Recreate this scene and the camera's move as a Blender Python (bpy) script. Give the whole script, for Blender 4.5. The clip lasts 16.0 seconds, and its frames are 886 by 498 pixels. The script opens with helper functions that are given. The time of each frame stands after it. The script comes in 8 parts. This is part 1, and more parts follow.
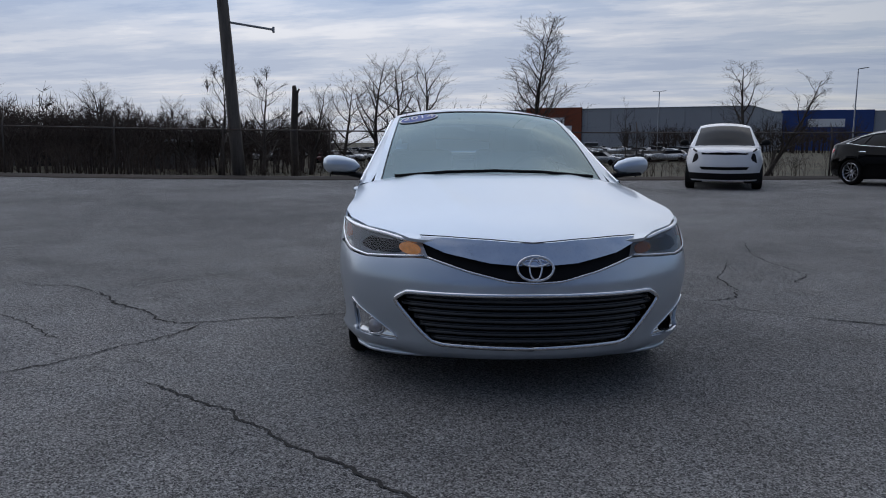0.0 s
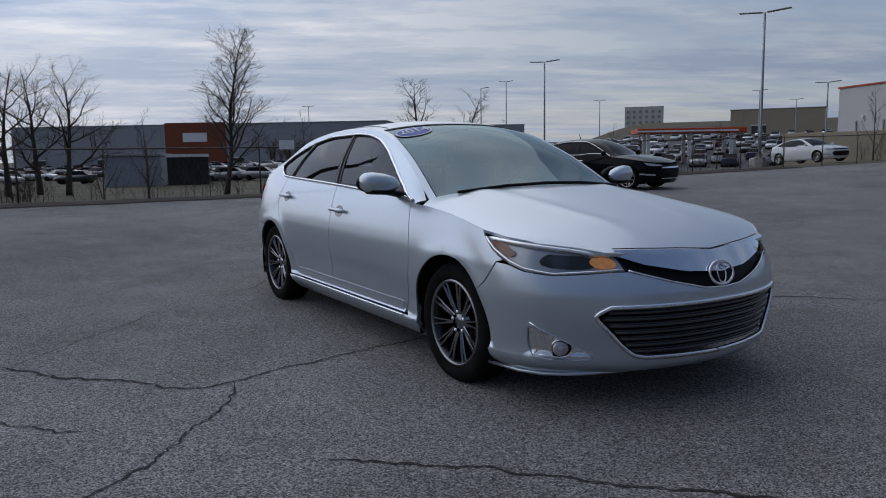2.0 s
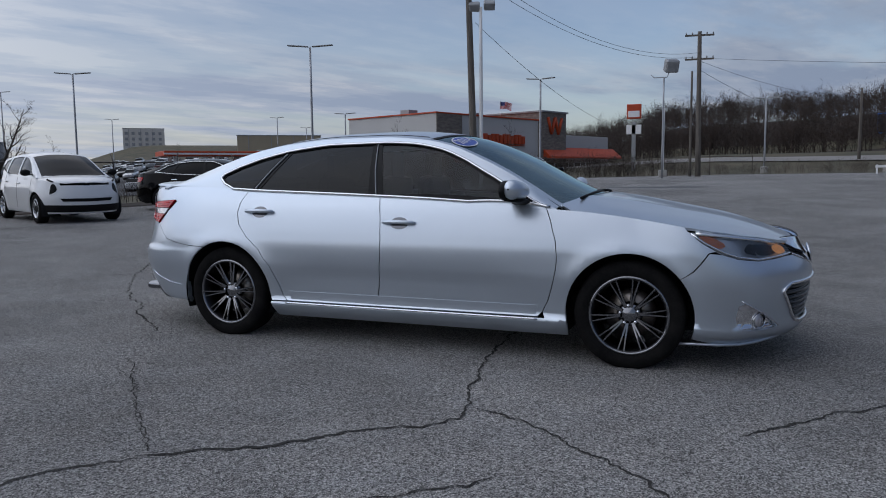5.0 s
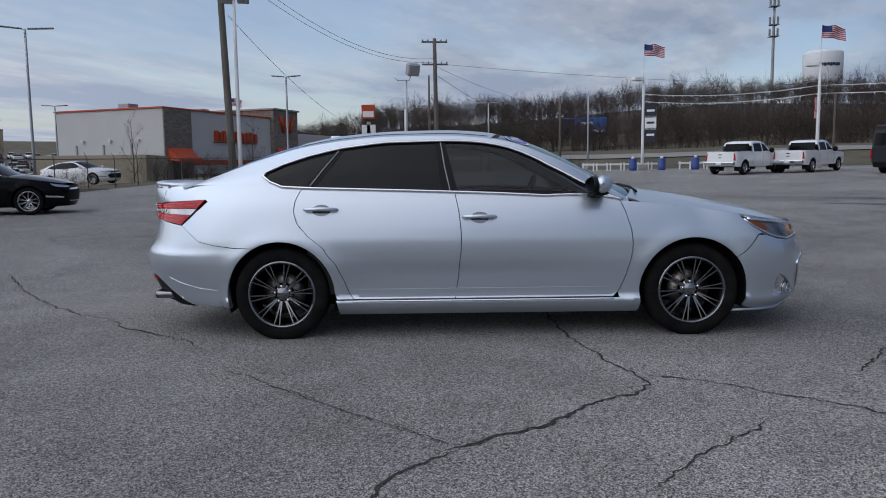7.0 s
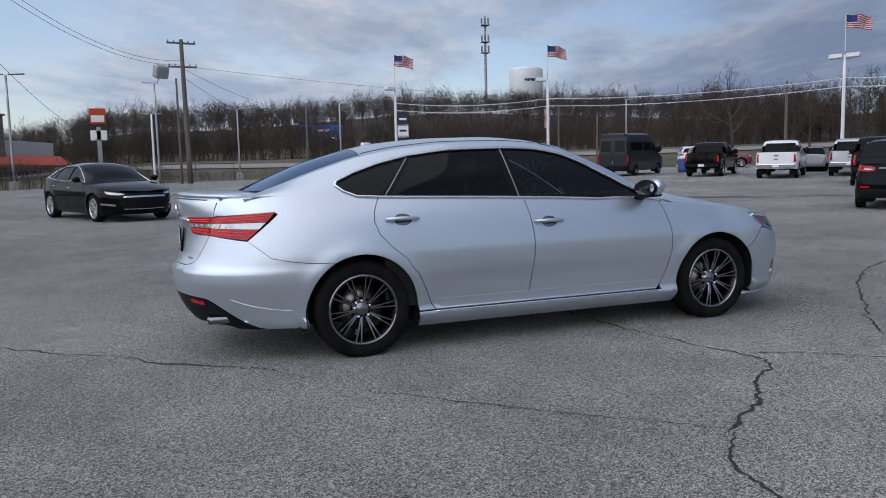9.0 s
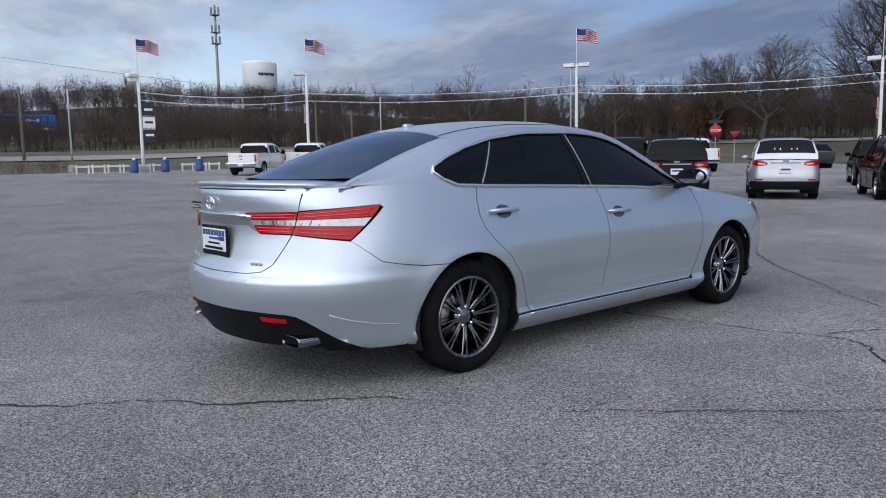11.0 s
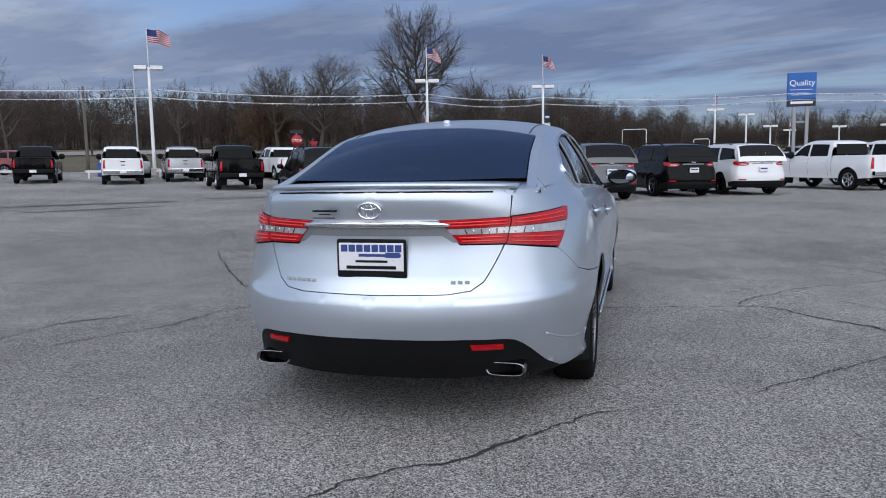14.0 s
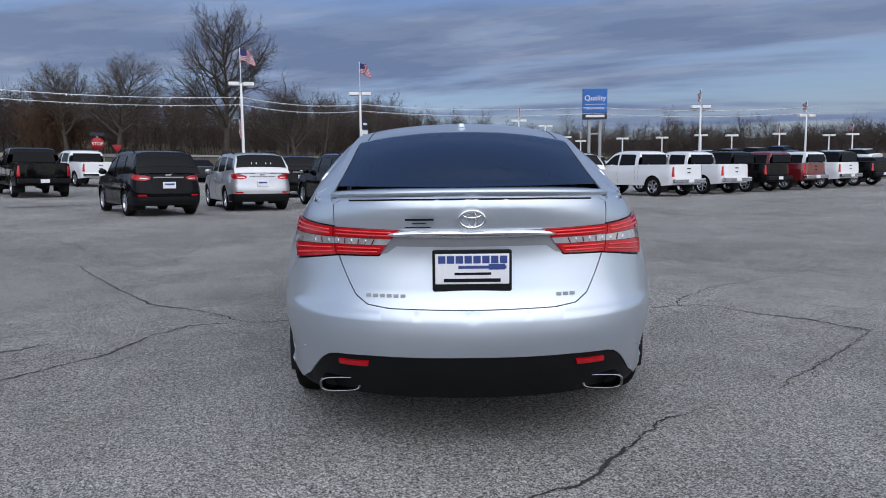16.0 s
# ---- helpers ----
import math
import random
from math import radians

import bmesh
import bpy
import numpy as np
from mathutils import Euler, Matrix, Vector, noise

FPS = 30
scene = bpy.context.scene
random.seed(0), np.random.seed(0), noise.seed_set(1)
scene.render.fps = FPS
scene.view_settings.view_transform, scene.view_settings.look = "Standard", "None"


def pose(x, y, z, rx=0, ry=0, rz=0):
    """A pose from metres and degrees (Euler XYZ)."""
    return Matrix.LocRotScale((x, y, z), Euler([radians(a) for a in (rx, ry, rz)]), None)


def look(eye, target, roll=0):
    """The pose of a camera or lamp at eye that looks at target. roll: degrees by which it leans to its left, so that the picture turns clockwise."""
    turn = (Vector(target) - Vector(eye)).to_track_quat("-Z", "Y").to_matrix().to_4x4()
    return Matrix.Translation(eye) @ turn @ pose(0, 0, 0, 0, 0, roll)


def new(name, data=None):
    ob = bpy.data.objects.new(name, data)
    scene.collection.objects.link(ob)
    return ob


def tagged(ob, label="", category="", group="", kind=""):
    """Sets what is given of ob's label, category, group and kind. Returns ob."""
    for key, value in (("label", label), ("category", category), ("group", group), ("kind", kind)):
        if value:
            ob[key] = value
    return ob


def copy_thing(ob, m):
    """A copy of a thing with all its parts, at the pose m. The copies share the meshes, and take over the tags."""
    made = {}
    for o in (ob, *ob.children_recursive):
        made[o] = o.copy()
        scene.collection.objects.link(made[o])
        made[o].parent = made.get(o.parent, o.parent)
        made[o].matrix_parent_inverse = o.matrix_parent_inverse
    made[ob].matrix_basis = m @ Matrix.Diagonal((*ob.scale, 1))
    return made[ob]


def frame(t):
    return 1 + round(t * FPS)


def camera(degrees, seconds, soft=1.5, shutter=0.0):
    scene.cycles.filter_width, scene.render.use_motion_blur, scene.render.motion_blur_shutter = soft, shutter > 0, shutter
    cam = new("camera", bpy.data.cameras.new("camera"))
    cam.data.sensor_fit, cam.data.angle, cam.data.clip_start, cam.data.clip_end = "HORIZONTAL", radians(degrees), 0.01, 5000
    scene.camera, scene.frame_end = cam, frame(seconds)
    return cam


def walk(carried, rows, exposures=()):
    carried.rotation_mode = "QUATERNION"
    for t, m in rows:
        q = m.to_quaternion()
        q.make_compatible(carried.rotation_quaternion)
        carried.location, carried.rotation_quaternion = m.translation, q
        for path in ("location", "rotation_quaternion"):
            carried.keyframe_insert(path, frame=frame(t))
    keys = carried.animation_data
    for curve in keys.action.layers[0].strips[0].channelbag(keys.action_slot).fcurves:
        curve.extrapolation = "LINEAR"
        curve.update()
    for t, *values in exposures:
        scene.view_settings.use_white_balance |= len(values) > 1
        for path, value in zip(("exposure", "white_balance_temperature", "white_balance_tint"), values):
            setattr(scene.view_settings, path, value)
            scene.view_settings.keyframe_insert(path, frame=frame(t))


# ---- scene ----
cam = camera(61.6, 16.0, soft=1.0)

PATH = [
    (0, (5.667, -0.666, 1.188), (3.693, -0.517, 0.905), 0.4),
    (0.5, (5.558, -1.266, 1.194), (3.617, -0.868, 0.923), 0.2),
    (1, (5.344, -1.863, 1.185), (3.466, -1.231, 0.909), -0.4),
    (1.5, (5.041, -2.394, 1.179), (3.242, -1.56, 0.916), -0.5),
    (2, (4.683, -2.925, 1.194), (2.988, -1.894, 0.945), -0.9),
    (2.5, (4.295, -3.385, 1.175), (2.729, -2.166, 0.927), -1.2),
    (3, (3.889, -3.858, 1.172), (2.465, -2.474, 0.935), -1.4),
    (3.5, (3.451, -4.269, 1.145), (2.183, -2.74, 0.916), -1.1),
    (4, (3.002, -4.676, 1.134), (1.907, -3.019, 0.898), -1.0),
    (4.5, (2.506, -4.984, 1.131), (1.592, -3.22, 0.901), -0.7),
    (4.7, (2.295, -5.09, 1.139), (1.453, -3.289, 0.923), -0.6),
    (6.8, (-0.097, -5.856, 1.164), (-0.159, -3.869, 0.949), -0.6),
    (7, (-0.314, -5.919, 1.161), (-0.312, -3.93, 0.946), -0.7),
    (7.5, (-0.899, -5.906, 1.161), (-0.724, -3.926, 0.938), -0.8),
    (8, (-1.498, -5.909, 1.186), (-1.149, -3.951, 0.979), -0.5),
    (8.5, (-2.056, -5.738, 1.186), (-1.517, -3.824, 0.972), -0.8),
    (9, (-2.614, -5.523, 1.2), (-1.913, -3.662, 0.991), -1.4),
    (9.5, (-3.095, -5.18, 1.193), (-2.238, -3.386, 0.973), -1.7),
    (9.7, (-3.271, -5.023, 1.174), (-2.346, -3.264, 0.948), -1.6),
    (11.8, (-4.724, -3.16, 1.177), (-3.225, -1.856, 0.944), -1.6),
    (12, (-4.849, -2.996, 1.184), (-3.303, -1.75, 0.948), -1.8),
    (12.5, (-5.04, -2.519, 1.161), (-3.368, -1.448, 0.922), -1.1),
    (13, (-5.256, -2.07, 1.172), (-3.473, -1.198, 0.922), -0.9),
    (13.5, (-5.385, -1.608, 1.17), (-3.521, -0.923, 0.929), -1.0),
    (14, (-5.474, -1.101, 1.172), (-3.553, -0.594, 0.944), -1.0),
    (14.5, (-5.458, -0.593, 1.149), (-3.503, -0.244, 0.913), -0.8),
    (15, (-5.432, -0.159, 1.157), (-3.452, 0.012, 0.938), -0.7),
    (15.5, (-5.428, 0.077, 1.177), (-3.44, 0.138, 0.961), -0.8),
    (16, (-5.412, 0.123, 1.179), (-3.423, 0.117, 0.962), -0.6),
]
walk(cam, [(t, look(eye, target, roll)) for t, eye, target, roll in PATH],
     [(0, -.55, 6150, 14), (4, -.42, 6150, 14), (7, -.02, 6400, 14), (9.5, .30, 6450, 14), (12, .46, 6450, 14), (16, .48, 6450, 14)])

# ---- light ----
SUN_ELEV, SUN_AZ = radians(44), radians(115)     # from +y towards -x
world = bpy.data.worlds.new("overcast_sky")
scene.world = world
world.use_nodes = True


def build_sky():
    nt = world.node_tree
    nt.nodes.clear()
    N = nt.nodes.new
    L = nt.links.new
    out = N("ShaderNodeOutputWorld")
    bg = N("ShaderNodeBackground")
    bg.inputs["Strength"].default_value = 0.092
    sky = N("ShaderNodeTexSky")
    sky.sky_type = "NISHITA"
    sky.sun_disc = False
    sky.sun_elevation = SUN_ELEV
    sky.sun_rotation = -SUN_AZ
    sky.air_density, sky.dust_density, sky.ozone_density = 1.0, 1.5, 1.5
    co = N("ShaderNodeTexCoord")
    sep = N("ShaderNodeSeparateXYZ")
    L(co.outputs["Generated"], sep.inputs[0])

    def m(op, a, b=None, clamp=False):
        n = N("ShaderNodeMath")
        n.operation, n.use_clamp = op, clamp
        for i, v in enumerate((a, b)):
            if v is None:
                continue
            if isinstance(v, (int, float)):
                n.inputs[i].default_value = v
            else:
                L(v, n.inputs[i])
        return n.outputs[0]

    def ramp(v, stops):
        r = N("ShaderNodeValToRGB")
        r.color_ramp.interpolation = "EASE"
        while len(r.color_ramp.elements) < len(stops):
            r.color_ramp.elements.new(0.5)
        for e, (p, c) in zip(r.color_ramp.elements, stops):
            e.position, e.color = p, (*c, 1)
        L(v, r.inputs[0])
        return r.outputs[0]

    def mix(f, a, b):
        x = N("ShaderNodeMix")
        x.data_type = "RGBA"
        for i, v in zip((0, 6, 7), (f, a, b)):
            if isinstance(v, float):
                x.inputs[i].default_value = v
            elif isinstance(v, tuple):
                x.inputs[i].default_value = (*v, 1)
            else:
                L(v, x.inputs[i])
        return x.outputs[2]

    # a flat cloud sheet seen from below
    h = m("ADD", m("MAXIMUM", sep.outputs[2], 0.0), 0.06)
    u = m("DIVIDE", sep.outputs[0], h)
    v = m("DIVIDE", sep.outputs[1], h)
    vec = N("ShaderNodeCombineXYZ")
    L(m("MULTIPLY", m("SUBTRACT", m("MULTIPLY", u, 0.92), m("MULTIPLY", v, 0.40)), 0.85), vec.inputs[0])
    L(m("MULTIPLY", m("ADD", m("MULTIPLY", u, 0.40), m("MULTIPLY", v, 0.92)), 0.40), vec.inputs[1])
    n1 = N("ShaderNodeTexNoise")
    n1.inputs["Scale"].default_value, n1.inputs["Detail"].default_value = 0.62, 9
    n1.inputs["Roughness"].default_value, n1.inputs["Distortion"].default_value = 0.52, 0.35
    L(vec.outputs[0], n1.inputs["Vector"])
    n2 = N("ShaderNodeTexNoise")
    n2.inputs["Scale"].default_value, n2.inputs["Detail"].default_value = 2.6, 7
    n2.inputs["Roughness"].default_value = 0.6
    L(vec.outputs[0], n2.inputs["Vector"])
    cloud = m("ADD", m("MULTIPLY", n1.outputs[0], 0.60), m("MULTIPLY", n2.outputs[0], 0.40))
    # light through the sheet: thin places are bright, thick ones blue grey
    # the sheet is thinnest low in that quarter of the sky
    ga, ge = radians(103), radians(28)
    sx, sy, sz = -math.sin(ga) * math.cos(ge), math.cos(ga) * math.cos(ge), math.sin(ge)
    dot = m("ADD", m("ADD", m("MULTIPLY", sep.outputs[0], sx), m("MULTIPLY", sep.outputs[1], sy)), m("MULTIPLY", sep.outputs[2], sz))
    glow = m("POWER", m("MULTIPLY", m("ADD", dot, 1.0), 0.5, True), 5.0)
    body = ramp(cloud, [(0.42, (4.4, 5.45, 7.1)), (0.48, (5.5, 6.45, 7.8)), (0.54, (7.3, 7.9, 8.7)), (0.60, (9.6, 9.8, 9.9))])
    sunny = N("ShaderNodeVectorMath")
    sunny.operation = "SCALE"
    L(body, sunny.inputs[0])
    # overcast is brightest overhead
    crown = N("ShaderNodeMapRange")
    crown.interpolation_type = "SMOOTHSTEP"
    L(sep.outputs[2], crown.inputs[0])
    for i, k in zip((1, 2, 3, 4), (0.30, 0.85, 1.0, 1.4)):
        crown.inputs[i].default_value = k
    L(m("MULTIPLY", m("ADD", 0.56, m("MULTIPLY", glow, 1.0)), crown.outputs[0]), sunny.inputs["Scale"])
    # blue gaps away from the sun
    lift_ = N("ShaderNodeMapRange")
    lift_.interpolation_type = "SMOOTHSTEP"
    L(sep.outputs[2], lift_.inputs[0])
    for i, k in zip((1, 2, 3, 4), (0.30, 0.75, 0.0, 0.55)):
        lift_.inputs[i].default_value = k
    gap = m("MULTIPLY", m("ADD", lift_.outputs[0], ramp(n1.outputs[0], [(0.43, (0, 0, 0)), (0.60, (1, 1, 1))]), True), m("SUBTRACT", 0.90, m("MULTIPLY", glow, 1.5), True))
    side = N("ShaderNodeVectorMath")
    side.operation = "SCALE"
    L(sky.outputs[0], side.inputs[0])
    side.inputs["Scale"].default_value = 1.2
    col = mix(gap, sunny.outputs[0], side.outputs[0])
    # pale band low over the horizon
    low = ramp(m("MULTIPLY", sep.outputs[2], 1.0), [(0.0, (1, 1, 1)), (0.10, (0.55, 0.55, 0.55)), (0.2, (0, 0, 0))])
    band = m("MULTIPLY", low, m("ADD", 0.02, m("MULTIPLY", glow, 0.8), True))
    col = mix(band, col, (9.4, 9.3, 9.0))
    heavy = N("ShaderNodeMapRange")
    heavy.interpolation_type = "SMOOTHSTEP"
    L(sep.outputs[0], heavy.inputs[0])
    for i, k in zip((1, 2, 3, 4), (0.25, 1.05, 0.0, 1.0)):
        heavy.inputs[i].default_value = k
    opening = m("MULTIPLY", m("POWER", m("MAXIMUM", m("ADD", m("MULTIPLY", sep.outputs[0], -0.05), m("MULTIPLY", sep.outputs[1], 1.0)), 0.0), 4.0), 0.26)
    tone = mix(heavy.outputs[0], (1.0, 1.0, 1.0), (0.46, 0.53, 0.68))
    whole = N("ShaderNodeVectorMath")
    whole.operation = "MULTIPLY"
    L(col, whole.inputs[0])
    L(tone, whole.inputs[1])
    lifted = N("ShaderNodeVectorMath")
    lifted.operation = "SCALE"
    L(whole.outputs[0], lifted.inputs[0])
    L(m("ADD", 1.0, opening), lifted.inputs["Scale"])
    L(lifted.outputs[0], bg.inputs[0])
    L(bg.outputs[0], out.inputs[0])


build_sky()
sun = new("sun", bpy.data.lights.new("sun", "SUN"))
sun.data.energy, sun.data.angle, sun.data.color = 1.05, radians(120), (1.0, 0.95, 0.88)
sun.matrix_world = look((-60 * math.sin(SUN_AZ), 60 * math.cos(SUN_AZ), 60 * math.tan(SUN_ELEV)), (0, 0, 0))


# ---- materials ----
def material(name, base, rough=0.6, metal=0.0, var=0.0, scale=8.0, bump=0.0, bscale=60.0, coat=0.0, second=None, spec=0.5,
             island=0.0, objvar=0.0, emit=None, alpha=None, stretch=(1, 1, 1), trans=0.0, ior=1.45):
    """Principled surface with two noises: broad stains towards `second`, fine grain, and a bump."""
    mt = bpy.data.materials.new(name)
    mt.use_nodes = True
    nt = mt.node_tree
    p = nt.nodes["Principled BSDF"]
    N, L = nt.nodes.new, nt.links.new
    p.inputs["Roughness"].default_value = rough
    p.inputs["Metallic"].default_value = metal
    p.inputs["Coat Weight"].default_value = coat
    p.inputs["Coat Roughness"].default_value = 0.03
    p.inputs["Specular IOR Level"].default_value = spec
    p.inputs["IOR"].default_value = ior
    p.inputs["Transmission Weight"].default_value = trans
    p.inputs["Base Color"].default_value = (*base, 1)
    if emit:
        p.inputs["Emission Color"].default_value = (*emit[0], 1)
        p.inputs["Emission Strength"].default_value = emit[1]
    if alpha is not None:
        p.inputs["Alpha"].default_value = alpha
    if var or bump:
        co = N("ShaderNodeTexCoord")
        mp = N("ShaderNodeMapping")
        mp.inputs["Scale"].default_value = stretch
        L(co.outputs["Object"], mp.inputs[0])
    if var:
        second = second or tuple(c * 0.6 for c in base)
        big, fine = N("ShaderNodeTexNoise"), N("ShaderNodeTexNoise")
        big.inputs["Scale"].default_value, big.inputs["Detail"].default_value = scale, 4
        fine.inputs["Scale"].default_value, fine.inputs["Detail"].default_value = scale * 9, 5
        L(mp.outputs[0], big.inputs[0])
        L(mp.outputs[0], fine.inputs[0])
        add = N("ShaderNodeMath")
        add.operation = "MULTIPLY_ADD"
        L(fine.outputs[0], add.inputs[0])
        add.inputs[1].default_value = 0.5
        L(big.outputs[0], add.inputs[2])
        rm = N("ShaderNodeMapRange")
        rm.inputs[1].default_value, rm.inputs[2].default_value = 0.55, 0.95
        rm.inputs[3].default_value, rm.inputs[4].default_value = 0.0, var
        L(add.outputs[0], rm.inputs[0])
        mx = N("ShaderNodeMix")
        mx.data_type = "RGBA"
        mx.inputs[6].default_value, mx.inputs[7].default_value = (*base, 1), (*second, 1)
        L(rm.outputs[0], mx.inputs[0])
        last = mx.outputs[2]
        if island or objvar:
            src = N("ShaderNodeNewGeometry").outputs["Random Per Island"] if island else N("ShaderNodeObjectInfo").outputs["Random"]
            amount = island or objvar
            mr = N("ShaderNodeMapRange")
            mr.inputs[3].default_value, mr.inputs[4].default_value = 1 - amount, 1 + amount
            L(src, mr.inputs[0])
            sc = N("ShaderNodeVectorMath")
            sc.operation = "SCALE"
            L(last, sc.inputs[0])
            L(mr.outputs[0], sc.inputs["Scale"])
            last = sc.outputs[0]
        L(last, p.inputs["Base Color"])
    if bump:
        nb = N("ShaderNodeTexNoise")
        nb.inputs["Scale"].default_value, nb.inputs["Detail"].default_value = bscale, 4
        L(mp.outputs[0], nb.inputs[0])
        b = N("ShaderNodeBump")
        b.inputs["Strength"].default_value, b.inputs["Distance"].default_value = bump, 0.02
        L(nb.outputs[0], b.inputs["Height"])
        L(b.outputs[0], p.inputs["Normal"])
    return mt


def asphalt_material():
    mt = bpy.data.materials.new("worn_asphalt")
    mt.use_nodes = True
    nt = mt.node_tree
    p = nt.nodes["Principled BSDF"]
    N, L = nt.nodes.new, nt.links.new
    co = N("ShaderNodeTexCoord")

    def noise_tex(scale, detail=4, rough=0.55, dist=0.0):
        n = N("ShaderNodeTexNoise")
        n.inputs["Scale"].default_value, n.inputs["Detail"].default_value = scale, detail
        n.inputs["Roughness"].default_value, n.inputs["Distortion"].default_value = rough, dist
        L(co.outputs["Object"], n.inputs[0])
        return n.outputs[0]

    def rng(v, a, b, c, d):
        r = N("ShaderNodeMapRange")
        for i, k in zip((1, 2, 3, 4), (a, b, c, d)):
            r.inputs[i].default_value = k
        L(v, r.inputs[0])
        return r.outputs[0]

    def mul(a, b):
        n = N("ShaderNodeMath")
        n.operation = "MULTIPLY"
        for i, k in enumerate((a, b)):
            if isinstance(k, float):
                n.inputs[i].default_value = k
            else:
                L(k, n.inputs[i])
        return n.outputs[0]

    vor = N("ShaderNodeTexVoronoi")
    vor.inputs["Scale"].default_value = 175
    L(co.outputs["Object"], vor.inputs[0])
    bw = N("ShaderNodeRGBToBW")
    L(vor.outputs["Color"], bw.inputs[0])
    stone = rng(bw.outputs[0], 0.2, 0.85, 0.24, 1.92)
    pits = rng(noise_tex(110, 3, 0.75), 0.36, 0.52, 0.40, 1.08)
    stains = rng(noise_tex(0.22, 5, 0.6, 0.6), 0.32, 0.7, 0.72, 1.18)
    patches = rng(noise_tex(1.6, 6, 0.62), 0.3, 0.7, 0.82, 1.14)
    chips = rng(noise_tex(42, 2, 0.6), 0.38, 0.62, 0.80, 1.22)
    val = mul(mul(mul(stone, pits), mul(stains, chips)), mul(patches, 0.258))
    tint = N("ShaderNodeMix")
    tint.data_type = "RGBA"
    tint.inputs[6].default_value, tint.inputs[7].default_value = (1.05, 0.985, 0.91, 1), (1.01, 1.0, 0.98, 1)
    L(noise_tex(3.0, 3), tint.inputs[0])
    sc = N("ShaderNodeVectorMath")
    sc.operation = "SCALE"
    L(tint.outputs[2], sc.inputs[0])
    L(val, sc.inputs["Scale"])
    L(sc.outputs[0], p.inputs["Base Color"])
    p.inputs["Roughness"].default_value = 0.78
    p.inputs["Specular IOR Level"].default_value = 0.20
    p.inputs["Diffuse Roughness"].default_value = 0.3
    b = N("ShaderNodeBump")
    b.inputs["Strength"].default_value, b.inputs["Distance"].default_value = 0.75, 0.008
    L(vor.outputs["Distance"], b.inputs["Height"])
    b2 = N("ShaderNodeBump")
    b2.inputs["Strength"].default_value, b2.inputs["Distance"].default_value = 0.35, 0.03
    L(noise_tex(9, 4), b2.inputs["Height"])
    L(b.outputs[0], b2.inputs["Normal"])
    L(b2.outputs[0], p.inputs["Normal"])
    return mt


M_ASPHALT = asphalt_material()
M_GRASS = material("dry_winter_grass", (0.115, 0.092, 0.056), 0.95, var=1.0, scale=0.25, second=(0.055, 0.055, 0.030), bump=0.5, bscale=6)
M_CRACK = material("crack_shadow_dirt", (0.018, 0.017, 0.016), 0.95, var=0.8, scale=6, second=(0.05, 0.045, 0.04))
M_KERB = material("weathered_concrete", (0.40, 0.385, 0.36), 0.9, var=0.8, scale=2, second=(0.25, 0.24, 0.22), bump=0.3, bscale=25)
M_BARK = material("grey_bark", (0.085, 0.07, 0.058), 0.95, var=0.7, scale=3, second=(0.04, 0.033, 0.028), objvar=0.2)
M_WOODS = material("bare_winter_woods", (0.050, 0.034, 0.026), 0.95, var=0.9, scale=0.12, second=(0.030, 0.023, 0.019), island=0.35)
M_LITTER = material("leaf_litter_bank", (0.048, 0.034, 0.024), 1.0, var=0.9, scale=0.15, second=(0.028, 0.021, 0.016), bump=0.6, bscale=1.5)
M_RUST = material("dead_rust_leaves", (0.085, 0.044, 0.022), 0.9, var=0.8, scale=1.0, second=(0.05, 0.03, 0.018))
M_STEEL = material("galvanised_steel", (0.42, 0.43, 0.45), 0.45, 0.8, var=0.5, scale=3, second=(0.28, 0.28, 0.29))
M_POLEWHITE = material("white_painted_steel", (0.78, 0.78, 0.78), 0.45, var=0.35, scale=2, second=(0.6, 0.58, 0.55))
M_POLEGREY = material("grey_painted_steel", (0.33, 0.34, 0.35), 0.5, 0.3, var=0.4, scale=2, second=(0.22, 0.22, 0.23))
M_POLEWOOD = material("weathered_pole_wood", (0.17, 0.15, 0.13), 0.9, var=1.0, scale=2.5, second=(0.09, 0.08, 0.07), bump=0.4, bscale=30, stretch=(4, 4, 0.4))
M_BLACK = material("black_plastic", (0.007, 0.007, 0.008), 0.55, spec=0.16, var=0.3, scale=6, second=(0.013, 0.013, 0.013))
M_RUBBER = material("tyre_rubber", (0.007, 0.007, 0.0075), 0.9, spec=0.08, var=0.6, scale=9, second=(0.02, 0.019, 0.018), bump=0.15, bscale=90)
M_DARK = material("dark_void", (0.006, 0.006, 0.007), 0.9)
M_WIRE = material("black_wire", (0.02, 0.02, 0.02), 0.7)


# ---- building helpers ----
def box(bm, x0, x1, y0, y1, z0, z1):
    v = [bm.verts.new(c) for c in ((x0, y0, z0), (x1, y0, z0), (x1, y1, z0), (x0, y1, z0), (x0, y0, z1), (x1, y0, z1), (x1, y1, z1), (x0, y1, z1))]
    return [bm.faces.new([v[i] for i in q]) for q in ((0, 3, 2, 1), (4, 5, 6, 7), (0, 1, 5, 4), (1, 2, 6, 5), (2, 3, 7, 6), (3, 0, 4, 7))]


def boxed(x0, x1, y0, y1, z0, z1, bevel=0.0, seg=1):
    bm = bmesh.new()
    box(bm, x0, x1, y0, y1, z0, z1)
    if bevel:
        bmesh.ops.bevel(bm, geom=bm.edges[:], offset=bevel, segments=seg, affect="EDGES", profile=0.5)
    return bm


